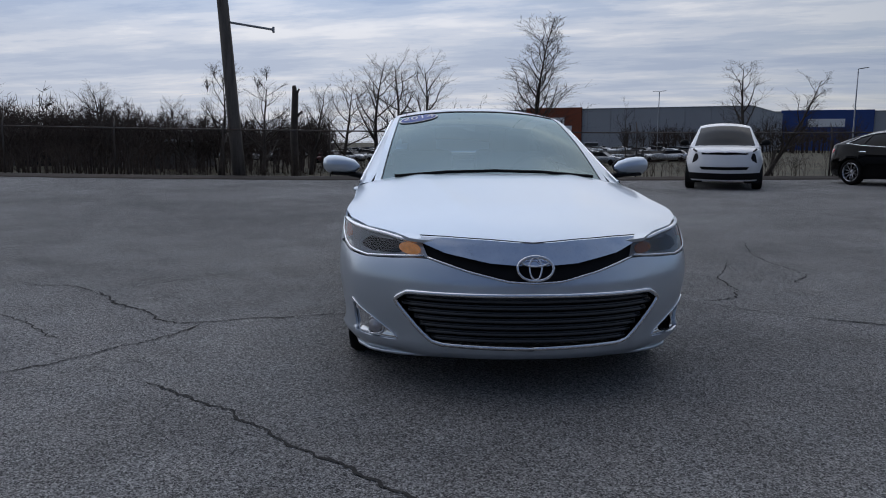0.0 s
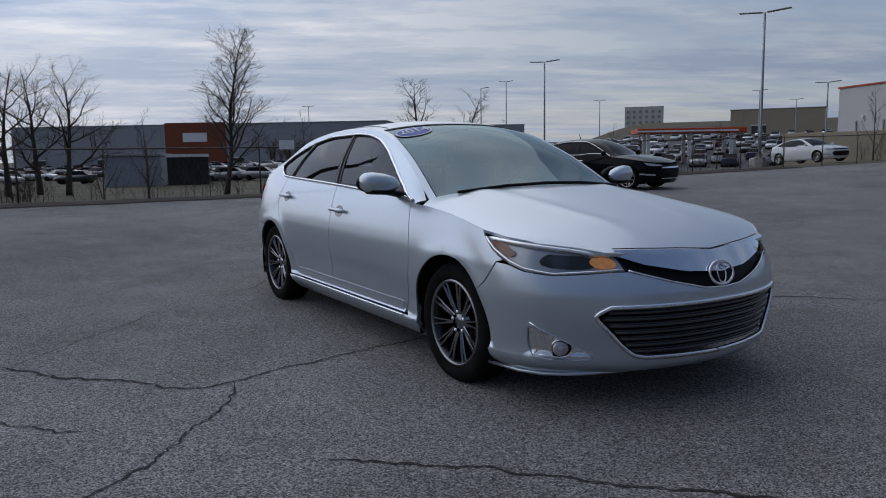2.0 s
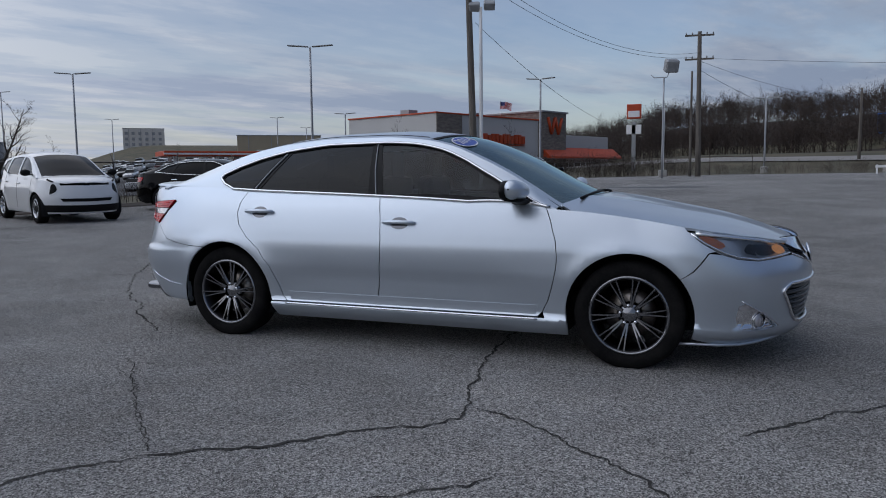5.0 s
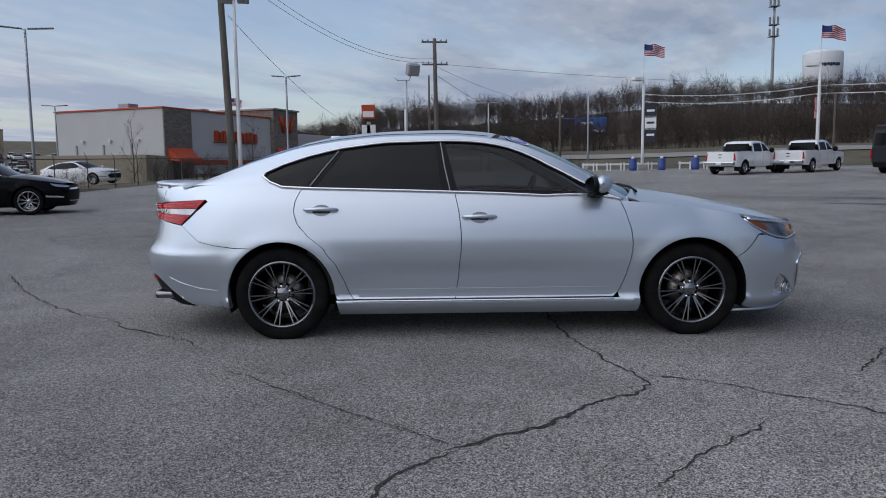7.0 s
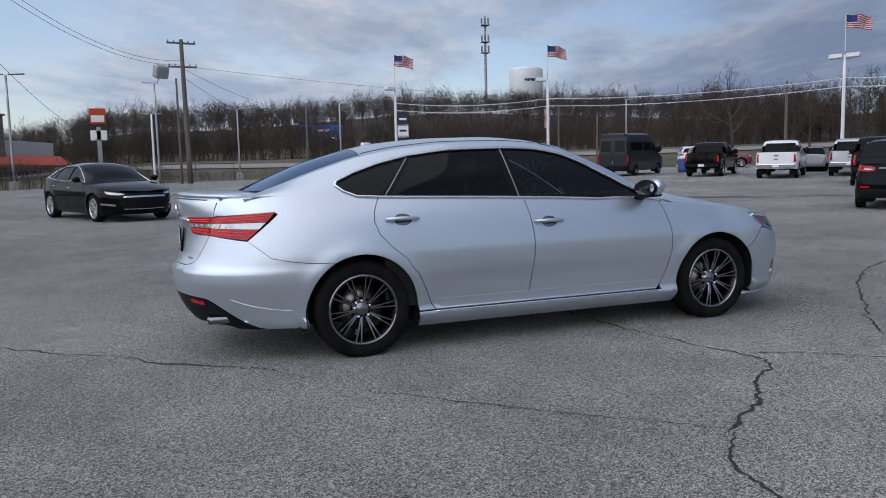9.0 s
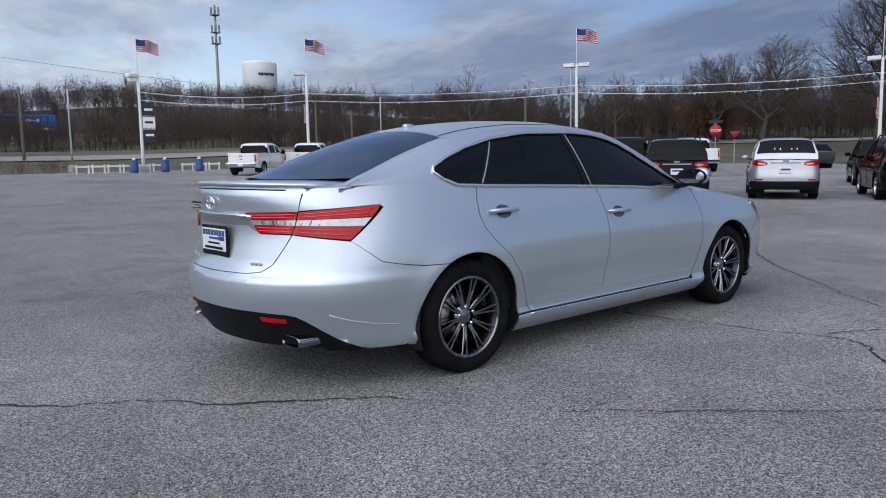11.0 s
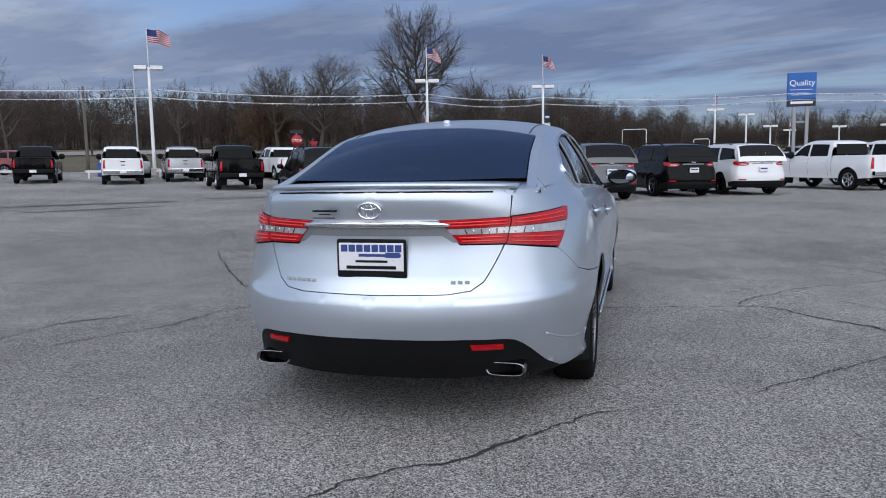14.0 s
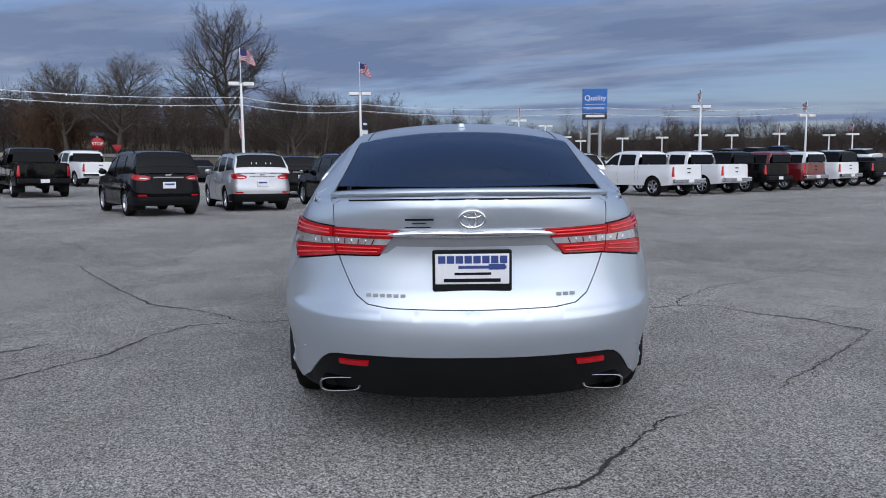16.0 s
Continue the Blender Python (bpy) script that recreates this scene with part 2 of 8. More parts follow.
def tube(bm, pts, radii, sides=6, closed=False, cap=True):
    """A tapered tube along points."""
    pts = [Vector(p) for p in pts]
    if not isinstance(radii, (list, tuple)):
        radii = [radii] * len(pts)
    rings, up = [], None
    n = len(pts)
    for i, p in enumerate(pts):
        a = pts[(i - 1) % n] if closed or i else p
        b = pts[(i + 1) % n] if closed or i < n - 1 else p
        d = (b - a)
        d = d.normalized() if d.length > 1e-9 else Vector((0, 0, 1))
        if up is None:
            up = d.orthogonal().normalized()
        up = (up - d * up.dot(d))
        up = up.normalized() if up.length > 1e-6 else d.orthogonal().normalized()
        side = d.cross(up)
        rings.append([bm.verts.new(p + radii[i] * (up * math.cos(2 * math.pi * k / sides) + side * math.sin(2 * math.pi * k / sides))) for k in range(sides)])
    for i in range(n if closed else n - 1):
        r0, r1 = rings[i], rings[(i + 1) % n]
        for k in range(sides):
            f = bm.faces.new((r0[k], r0[(k + 1) % sides], r1[(k + 1) % sides], r1[k]))
            f.smooth = True
    if cap and not closed and sides > 2:
        bm.faces.new(rings[0][::-1])
        bm.faces.new(rings[-1])


def lathe(bm, profile, n=32, axis="y", arc=(0, 360)):
    """Turns a profile of (radius, along) about an axis."""
    full = abs(arc[1] - arc[0]) >= 360
    rings = []
    for k in range(n if full else n + 1):
        a = radians(arc[0] + (arc[1] - arc[0]) * k / n)
        c, s = math.cos(a), math.sin(a)
        rings.append([bm.verts.new({"y": (r * c, t, r * s), "z": (r * c, r * s, t), "x": (t, r * c, r * s)}[axis]) for r, t in profile])
    m = len(rings)
    for k in range(m if full else m - 1):
        a, b = rings[k], rings[(k + 1) % m]
        for i in range(len(profile) - 1):
            f = bm.faces.new((a[i], a[i + 1], b[i + 1], b[i]))
            f.smooth = True


def mesh_of(name, bm, mat, smooth=False, fix=True):
    if fix:
        bmesh.ops.remove_doubles(bm, verts=bm.verts[:], dist=1e-5)
        bmesh.ops.recalc_face_normals(bm, faces=bm.faces[:])
    me = bpy.data.meshes.new(name)
    bm.to_mesh(me)
    bm.free()
    for mm in (mat if isinstance(mat, (list, tuple)) else [mat]):
        me.materials.append(mm)
    if smooth:
        me.shade_smooth()
    return me


def thing(name, label, category, group="", kind="", at=None):
    ob = new(name)
    if at is not None:
        ob.matrix_world = at
    return tagged(ob, label, category, group, kind)


def part(name, bm, mat, parent, label="", smooth=False, at=None, fix=True):
    me = bm if isinstance(bm, bpy.types.Mesh) else mesh_of(name, bm, mat, smooth, fix)
    ob = new(name, me)
    ob.parent = parent
    if at is not None:
        ob.matrix_basis = at
    return tagged(ob, label)


def solo(name, bm, mat, label, category, group="", kind="", smooth=False, at=None):
    ob = new(name, mesh_of(name, bm, mat, smooth))
    if at is not None:
        ob.matrix_world = at
    return tagged(ob, label, category, group, kind)


def clamp(v, a, b):
    return max(a, min(b, v))


def smooth01(v):
    v = clamp(v, 0.0, 1.0)
    return v * v * (3 - 2 * v)


def curve1(table):
    """A smooth function through (position, value) pairs."""
    xs, ys = np.array([a for a, _ in table], float), np.array([b for _, b in table], float)
    d = np.diff(ys) / np.diff(xs)
    ms = np.concatenate([[d[0]], np.where(d[1:] * d[:-1] > 0, 2 * d[1:] * d[:-1] / np.where(np.abs(d[1:] + d[:-1]) < 1e-12, 1, d[1:] + d[:-1]), 0), [d[-1]]])

    px, py, pm, last = [float(v) for v in xs], [float(v) for v in ys], [float(v) for v in ms], len(xs) - 1

    def f(x):
        if x <= px[0]:
            return py[0]
        if x >= px[last]:
            return py[last]
        i = 0
        while px[i + 1] < x:
            i += 1
        h = px[i + 1] - px[i]
        s = (x - px[i]) / h
        r = 1 - s
        return py[i] * (1 + 2 * s) * r * r + h * pm[i] * s * r * r + py[i + 1] * s * s * (3 - 2 * s) - h * pm[i + 1] * s * s * r
    return f


# ---- ground ----
def lot_z(x, y):
    """The lot falls gently from the fence and the road towards the truck rows."""
    cx, cy = clamp(x, -18, 42), clamp(y, -26, 56)
    z = (-0.00546 * cx + 0.00427 * cy + 1.4501e-04 * cx * cx + 2.7062e-04 * cx * cy + 4.6569e-04 * cy * cy
         + 1.327e-07 * cx * cx * cy + -2.117e-06 * cx * cy * cy + 8.460e-07 * cx ** 3 + -4.990e-06 * cy ** 3)
    return z * smooth01((math.hypot(x, y) - 3.2) / 9.0)


LOT_EDGE = -15.6


def ground_z(x, y):
    z = lot_z(x, y)
    # low ground beyond the back fence
    z -= (1.5 + 0.5 * smooth01((-2 - y) / 10)) * smooth01((LOT_EDGE - 1.5 - x) / 24.0)
    # far hill
    b = math.degrees(math.atan2(y, x))
    d = math.hypot(x, y)
    up = smooth01((b + 60) / 30) * smooth01((112 - b) / 22)
    near = 106 + 39 * smooth01((b - 40) / 25) + 55 * smooth01((6 - b) / 12)
    z += up * (2.5 * smooth01((d - 56) / 48) + 5.4 * smooth01((d - near) / 40) + 11 * smooth01((b - 25) / 50) * (1 - 0.45 * smooth01((b - 66) / 24)) * smooth01((d - 120) / 130))
    # the town climbs beyond the neighbouring lots
    w = smooth01((b - 107) / 9) * smooth01((142 - b) / 9)
    z += w * (6.5 * smooth01((d - 70) / 160) + 13 * smooth01((d - 230) / 250))
    return z


def sheet(name, xs, ys, zf, mat, keep=None):
    bm = bmesh.new()
    vs = [[bm.verts.new((x, y, zf(x, y))) for y in ys] for x in xs]
    for i in range(len(xs) - 1):
        for j in range(len(ys) - 1):
            if keep is None or keep((xs[i] + xs[i + 1]) / 2, (ys[j] + ys[j + 1]) / 2):
                f = bm.faces.new((vs[i][j], vs[i + 1][j], vs[i + 1][j + 1], vs[i][j + 1]))
                f.smooth = True
    for v in [v for v in bm.verts if not v.link_faces]:
        bm.verts.remove(v)
    return mesh_of(name, bm, mat)


def steps(*spans):
    out = []
    for a, b, s in spans:
        n = max(1, round((b - a) / s))
        out += [a + (b - a) * k / n for k in range(n)]
    return out + [spans[-1][1]]


gx = steps((-3000, -600, 600), (-600, -260, 40), (-260, -100, 10), (-100, 100, 4), (100, 400, 15), (400, 3000, 650))
ground = new("ground", sheet("ground", gx, gx, lambda x, y: ground_z(x, y) - 0.05, M_GRASS))
tagged(ground, "dry brown winter grass reaching the horizon", "ground", kind="structure")


def lot_inside(x, y):
    return LOT_EDGE < x < 95 and -70 < y < 60 - max(0, x - 20) * 0.42 and y < 42 + (x + 15) * 0.9
lx, ly = steps((LOT_EDGE, 20, 0.8), (20, 96, 2)), steps((-70, -20, 2), (-20, 62, 0.8))
lot = new("parking_lot", sheet("parking_lot", lx, ly, lot_z, M_ASPHALT, lot_inside))
tagged(lot, "worn grey asphalt parking lot with cracks", "pavement", kind="structure")

# leaf litter on the wooded slope
gxw = steps((-60, 320, 5))


def wooded(x, y):
    b, d = math.degrees(math.atan2(y, x)), math.hypot(x, y)
    return -46 < b < 106 and d > 103 + 31 * smooth01((b - 40) / 25) + 41 * smooth01((6 - b) / 12) and d < 320


litter = new("woodland_floor", sheet("woodland_floor", gxw, steps((-220, 320, 5)), lambda x, y: ground_z(x, y) + .06, M_LITTER, wooded))
tagged(litter, "dark brown leaf litter under the woods", "ground", kind="structure")


# ---- the silver saloon ----
from mathutils.geometry import delaunay_2d_cdt

M_PAINT = material("silver_metallic_paint", (0.585, 0.645, 0.715), 0.32, 0.80, coat=0.55, var=0.25, scale=1.2, second=(0.535, 0.595, 0.66))
M_CHROME = material("chrome", (0.80, 0.81, 0.83), 0.08, 1.0)
M_DCHROME = material("dark_chrome", (0.20, 0.205, 0.22), 0.16, 1.0, var=0.4, scale=8, second=(0.13, 0.13, 0.14))
M_SPOKE = material("smoked_chrome", (0.27, 0.275, 0.29), 0.09, 1.0, var=0.4, scale=8, second=(0.2, 0.2, 0.21))
M_BARREL = material("shadowed_rim_barrel", (0.06, 0.06, 0.065), 0.35, 1.0)
M_SATIN = material("satin_silver_plastic", (0.62, 0.64, 0.66), 0.25, 0.6, var=0.2, scale=20)
# mirror glass, its dark reflection of the car side put into the colour
M_MIRROR = material("dim_mirror_glass", (0.055, 0.06, 0.07), 0.05, 1.0)
M_LEDRED = material("bright_red_diode_line", (0.85, 0.05, 0.05), 0.2, coat=0.3, var=0.4, scale=60, second=(0.6, 0.02, 0.02))
# chrome whose base colour carries the blue of a reflected sky
M_WING = material("blue_reflecting_chrome", (0.66, 0.72, 0.82), 0.06, 1.0, var=0.3, scale=9, second=(0.5, 0.55, 0.65))
M_RECESS = material("dark_satin_recess", (0.30, 0.31, 0.33), 0.3, 0.6, var=0.2, scale=20)
M_TRIM = material("bright_window_trim", (0.86, 0.87, 0.88), 0.22, 1.0, var=0.2, scale=14, second=(0.7, 0.71, 0.72))
M_GRILLE = material("grille_black_plastic", (0.05, 0.052, 0.056), 0.25, spec=0.6, var=0.3, scale=10)
M_GLOSSBLACK = material("gloss_black_trim", (0.006, 0.006, 0.007), 0.25, spec=0.2)
M_TAILRED = material("red_lamp_lens", (0.50, 0.004, 0.009), 0.10, coat=0.15, var=0.6, scale=26, second=(0.28, 0.002, 0.006))
M_TAILRED2 = material("dark_red_lamp_lens", (0.12, 0.004, 0.007), 0.15, coat=0.3)
M_CLEAR = material("clear_lamp_lens", (0.62, 0.60, 0.62), 0.12, 0.55, coat=1.0, var=0.6, scale=30, second=(0.36, 0.34, 0.35))
M_AMBER = material("amber_reflector", (0.55, 0.13, 0.015), 0.15, coat=1.0, var=0.4, scale=40, second=(0.35, 0.07, 0.01))
M_LIT = material("lit_amber_bulb", (0.62, 0.33, 0.13), 0.3, var=0.7, scale=45, second=(0.30, 0.12, 0.03), emit=((1.0, 0.45, 0.13), 0.24))
M_PLATEWHITE = material("white_plate", (0.78, 0.78, 0.80), 0.4, var=0.2, scale=8)
M_BLUEINK = material("blue_print", (0.03, 0.06, 0.22), 0.5)
M_SEAT = material("dark_leather", (0.03, 0.03, 0.032), 0.55, var=0.4, scale=6)
M_SEATLIGHT = material("grey_parcel_shelf", (0.30, 0.31, 0.32), 0.8, var=0.4, scale=6)
M_DISC = material("brake_steel", (0.35, 0.33, 0.31), 0.35, 1.0, var=0.6, scale=12, second=(0.18, 0.12, 0.08))


def glass_material(name, tint, rough=0.0, ior=1.62, shine=(0.95, 0.97, 1.0)):
    mt = bpy.data.materials.new(name)
    mt.use_nodes = True
    nt = mt.node_tree
    nt.nodes.clear()
    N, L = nt.nodes.new, nt.links.new
    out, mx, tr, gl, fr = N("ShaderNodeOutputMaterial"), N("ShaderNodeMixShader"), N("ShaderNodeBsdfTransparent"), N("ShaderNodeBsdfGlossy"), N("ShaderNodeFresnel")
    tr.inputs[0].default_value = (*tint, 1)
    gl.inputs["Roughness"].default_value = rough
    gl.inputs["Color"].default_value = (*shine, 1)
    fr.inputs[0].default_value = ior
    L(fr.outputs[0], mx.inputs[0])
    L(tr.outputs[0], mx.inputs[1])
    L(gl.outputs[0], mx.inputs[2])
    L(mx.outputs[0], out.inputs[0])
    return mt


# high ior and teal shine stand in for the bright cloud reflection
M_GLASS = glass_material("clear_windscreen_glass", (0.17, 0.20, 0.21), ior=2.4, shine=(0.74, 0.93, 0.98))
M_TINT = glass_material("dark_tinted_glass", (0.30, 0.33, 0.34), ior=1.42)
M_PRIVACY = glass_material("privacy_glass", (0.02, 0.023, 0.026), ior=1.36)
# dark tint; the blue of the reflected sky is put into the shine
M_BACKGLASS = glass_material("tinted_rear_glass", (0.06, 0.065, 0.075), ior=2.1, shine=(0.58, 0.74, 1.0))
M_COVER = glass_material("lamp_cover", (0.93, 0.94, 0.95))


def inside_many(poly, pts):
    x, y = pts[:, 0], pts[:, 1]
    c = np.zeros(len(pts), bool)
    n = len(poly)
    for i in range(n):
        (xi, yi), (xj, yj) = poly[i], poly[i - 1]
        if yi != yj:
            c ^= ((yi > y) != (yj > y)) & (x < (xj - xi) * (y - yi) / (yj - yi) + xi)
    return c


def dense(poly, step, closed=True):
    out = []
    n = len(poly)
    for i in range(n if closed else n - 1):
        a, b = poly[i], poly[(i + 1) % n]
        k = max(1, int(math.hypot(b[0] - a[0], b[1] - a[1]) / step + 0.5))
        out += [(a[0] + (b[0] - a[0]) * s / k, a[1] + (b[1] - a[1]) * s / k) for s in range(k)]
    if not closed:
        out.append(poly[-1])
    return out


def soften(poly, rounds=1, closed=True):
    """Chaikin rounding of a drawn outline."""
    for _ in range(rounds):
        out = []
        n = len(poly)
        for i in range(n if closed else n - 1):
            a, b = poly[i], poly[(i + 1) % n]
            out += [(a[0] * .75 + b[0] * .25, a[1] * .75 + b[1] * .25), (a[0] * .25 + b[0] * .75, a[1] * .25 + b[1] * .75)]
        poly = out if closed else [poly[0]] + out + [poly[-1]]
    return poly


def fill2d(outer, holes=(), step=0.045):
    loops = [dense(outer, step * 0.8)] + [dense(h, step * 0.6) for h in holes]
    co, ed = [], []
    for lp in loops:
        s = len(co)
        co += [Vector(p) for p in lp]
        ed += [(s + i, s + (i + 1) % len(lp)) for i in range(len(lp))]
    rim = np.array([tuple(c) for c in co])
    lo, hi = rim.min(0), rim.max(0)
    rows = np.arange(lo[1], hi[1], step * 0.87)
    grid = np.array([(x + (step / 2 if j % 2 else 0), y) for j, y in enumerate(rows) for x in np.arange(lo[0], hi[0], step)]).reshape(-1, 2)
    ok = inside_many(outer, grid)
    for h in holes:
        ok &= ~inside_many(h, grid)
    grid = grid[ok]
    if len(grid):
        near = ((grid[:, None, :] - rim[None, :, :]) ** 2).sum(2).min(1) > (step * 0.45) ** 2
        co += [Vector(p) for p in grid[near]]
    v, _, f = delaunay_2d_cdt(co, ed, [], 0, 1e-6)[:3]
    va, fa = np.array([tuple(p) for p in v]), np.array([tuple(t) for t in f])
    cen = va[fa].mean(1)
    ok = inside_many(outer, cen)
    for h in holes:
        ok &= ~inside_many(h, cen)
    tris = [tuple(int(i) for i in t) for t in fa[ok]]
    return [tuple(p) for p in v], tris


def shell(name, regions, fn, mat, parent, both=True, lift=0.0, depth=0.012, step=0.045, sides=(1, -1), label="", core=(0, 0, 0.6)):
    """A panel cut from a body surface: regions are (outline, holes) in the surface's own coordinates, fn maps them to the right-hand
    half; sides: 1 keeps it, -1 mirrors it. Its edges are turned in by depth."""
    touch = any(abs(fn(u, v).y) < 1e-4 for outer, _ in regions for u, v in outer)
    if len(sides) == 2 and not touch:
        for s in sides:
            ob = shell(name, regions, fn, mat, parent, both, lift, depth, step, (s,), label, core)
        return ob
    V, F, NV = [], [], []
    for outer, holes in regions:
        p2, tris = fill2d(outer, holes, step)
        P, NN = [], []
        for u, v in p2:
            e = 1e-3
            p = fn(u, v)
            n = (fn(u + e, v) - fn(u - e, v)).cross(fn(u, v + e) - fn(u, v - e))
            n = n.normalized() if n.length > 1e-12 else Vector((0, 0, 1))
            if n.dot(p - Vector((p.x * 0.82, core[1], core[2]))) < 0:
                n = -n
            P.append(p + n * lift)
            NN.append(n)
        count = {}
        for t in tris:
            for a, b in ((t[0], t[1]), (t[1], t[2]), (t[2], t[0])):
                count.setdefault((min(a, b), max(a, b)), []).append((a, b))
        rim = [e[0] for e in count.values() if len(e) == 1]
        for s in sides:
            o = len(V)
            if s == sides[0]:
                o1 = o
            V += [Vector((p.x, p.y * s, p.z)) for p in P]
            NV += [Vector((n.x, n.y * s if abs(p.y) > 1e-4 else 0.0, n.z)) for n, p in zip(NN, P)]
            ix = [o1 + i if abs(P[i].y) < 1e-4 else o + i for i in range(len(P))]
            for t in tris:
                a, b, c = (V[ix[i]] for i in t)
                good = (b - a).cross(c - a).dot(NV[ix[t[0]]]) > 0
                F.append(tuple(ix[i] for i in (t if good else t[::-1])))
            if depth:
                for a, b in rim:
                    if abs(P[a].y) < 1e-4 and abs(P[b].y) < 1e-4:
                        continue
                    k = len(V)
                    for i in (a, b):
                        n = NV[ix[i]]
                        V.append(V[ix[i]].copy())
                        V.append(V[ix[i]] - n * depth)
                    d = (V[k + 2] - V[k]).cross(V[k + 1] - V[k])
                    d = d.normalized() if d.length > 1e-12 else Vector((0, 0, 1))
                    NV += [d, d, d, d]
                    F.append((k, k + 2, k + 3, k + 1))
    me = bpy.data.meshes.new(name)
    me.from_pydata(V, [], F)
    me.materials.append(mat)
    me.shade_smooth()
    me.normals_split_custom_set_from_vertices([tuple(n) for n in NV])
    ob = new(name, me)
    ob.parent = parent
    return tagged(ob, label)


# outlines of the body at each height
body_front = curve1([(0.14, 2.30), (0.18, 2.345), (0.22, 2.385), (0.30, 2.40), (0.45, 2.425), (0.55, 2.42), (0.62, 2.395), (0.68, 2.36), (0.74, 2.325), (0.80, 2.28), (1.10, 2.1)])
body_rear = curve1([(0.14, 2.40), (0.24, 2.46), (0.30, 2.505), (0.42, 2.555), (0.52, 2.575), (0.585, 2.57), (0.625, 2.535), (0.70, 2.505), (0.85, 2.485), (0.93, 2.49), (0.98, 2.505), (1.03, 2.51), (1.10, 2.47)])
body_width = curve1([(0.14, 0.79), (0.18, 0.835), (0.225, 0.872), (0.262, 0.884), (0.285, 0.868), (0.34, 0.872), (0.42, 0.885), (0.55, 0.906), (0.66, 0.908), (0.75, 0.896), (0.84, 0.874), (0.92, 0.846), (0.99, 0.81), (1.06, 0.765), (1.12, 0.72)])
belt_z = curve1([(-2.6, 1.035), (-2.2, 1.056), (-1.9, 1.060), (-1.56, 1.052), (-1.23, 1.028), (-0.24, 0.990), (0.4, 0.958), (0.95, 0.926), (1.1, 0.915), (1.4, 0.880), (1.73, 0.828), (2.0, 0.782), (2.2, 0.748), (2.3, 0.726), (2.36, 0.71), (2.45, 0.69)])
top_z = curve1([(1.12, 1.004), (1.29, 0.978), (1.67, 0.905), (1.885, 0.864), (2.10, 0.806), (2.25, 0.752), (2.33, 0.718), (2.42, 0.70)])

_t = np.concatenate([np.linspace(0, 0.93, 300), np.sin(np.linspace(math.asin(0.93 ** 4), math.pi / 2, 500)[1:]) ** 0.25])
_c = np.sqrt(np.maximum(0, 1 - _t ** 8))
_a = np.concatenate([[0], np.cumsum(np.hypot(np.diff(2.42 * _t), np.diff(0.9 * _c)))])
A_END = float(_a[-1])
_even = np.linspace(0, A_END, 6001)
_te, _ce = [float(v) for v in np.interp(_even, _a, _t)], [float(v) for v in np.interp(_even, _a, _c)]


def outline(k):
    g = min(max(k, 0.0), A_END) / A_END * 6000
    i = min(int(g), 5999)
    g -= i
    return _te[i] + (_te[i + 1] - _te[i]) * g, _ce[i] + (_ce[i + 1] - _ce[i]) * g

WHEEL_F, WHEEL_R, HUB_Z = 1.40, -1.422, 0.312


def side(a, z):
    """Body side: a runs from the middle of the rear (-A_END) along the right flank to the middle of the nose (A_END)."""
    k = min(abs(a), A_END)
    t, c = outline(k)
    x = t * body_front(z) if a >= 0 else -t * body_rear(z)
    y = body_width(z) * c
    for wx in (WHEEL_F, WHEEL_R):
        r = math.hypot(x - wx, z - HUB_Z)
        y += 0.013 * math.exp(-((r - 0.375) / 0.07) ** 2) * smooth01((r - 0.2) / 0.1) * smooth01((z - 0.16) / 0.1)
    # full corners of the nose
    if a > 0:
        u = x * 2.42 / body_front(z)
        y += 0.058 * smooth01((u - 1.5) / 0.42) * smooth01((2.27 - u) / 0.24)
    # the door skin is hollowed under the shoulder
    y -= 0.010 * math.exp(-((z - 0.47) / 0.09) ** 2) * smooth01((1.0 - abs(x + 0.1)) / 0.5)
    return Vector((x, -y, z))


def sx(x, z):
    """Side coordinates of the place at x metres and height z."""
    t = abs(x) / (body_front(z) if x >= 0 else body_rear(z))
    return (math.copysign(float(np.interp(min(t, 0.9995), _t, _a)), x), z)


def fy(y, z):
    return (float(np.interp(-abs(y) / body_width(z), -_c, _a)), z)


def ry(y, z):
    return (-fy(y, z)[0], z)


def edge_y(x):
    return -side(*sx(x, belt_z(x))).y


rail_z = curve1([(-2.12, 1.045), (-2.05, 1.075), (-1.9, 1.125), (-1.6, 1.232), (-1.3, 1.318), (-1.0, 1.366), (-0.65, 1.392), (-0.3, 1.394), (0.0, 1.372), (0.2, 1.332), (0.4, 1.254), (0.6, 1.160), (0.8, 1.045), (0.97, 0.94), (1.2, 0.84)])
rail_y = curve1([(-2.12, 0.655), (-2.0, 0.642), (-1.6, 0.606), (-1.0, 0.588), (-0.3, 0.590), (0.0, 0.604), (0.2, 0.622), (0.6, 0.685), (0.97, 0.752), (1.2, 0.79)])
roof_z = curve1([(-2.12, 1.085), (-2.05, 1.108), (-1.91, 1.172), (-1.70, 1.258), (-1.487, 1.328), (-1.275, 1.382), (-1.065, 1.42), (-0.645, 1.452), (-0.29, 1.457), (0.0, 1.44), (0.192, 1.405), (0.401, 1.338), (0.612, 1.242), (0.823, 1.128), (1.035, 1.03), (1.15, 0.985)])


def flank(x, s):
    """Greenhouse side: s goes from the belt (0) to the roof rail (1)."""
    y0, z0, y1, z1 = edge_y(x), belt_z(x), rail_y(x), rail_z(x)
    w = 0.022 * math.sin(math.pi * clamp(s, 0, 1))
    return Vector((x, -(y0 + (y1 - y0) * s + w), z0 + (z1 - z0) * s))


def fz(x, z):
    return (x, (z - belt_z(x)) / max(0.02, rail_z(x) - belt_z(x)))


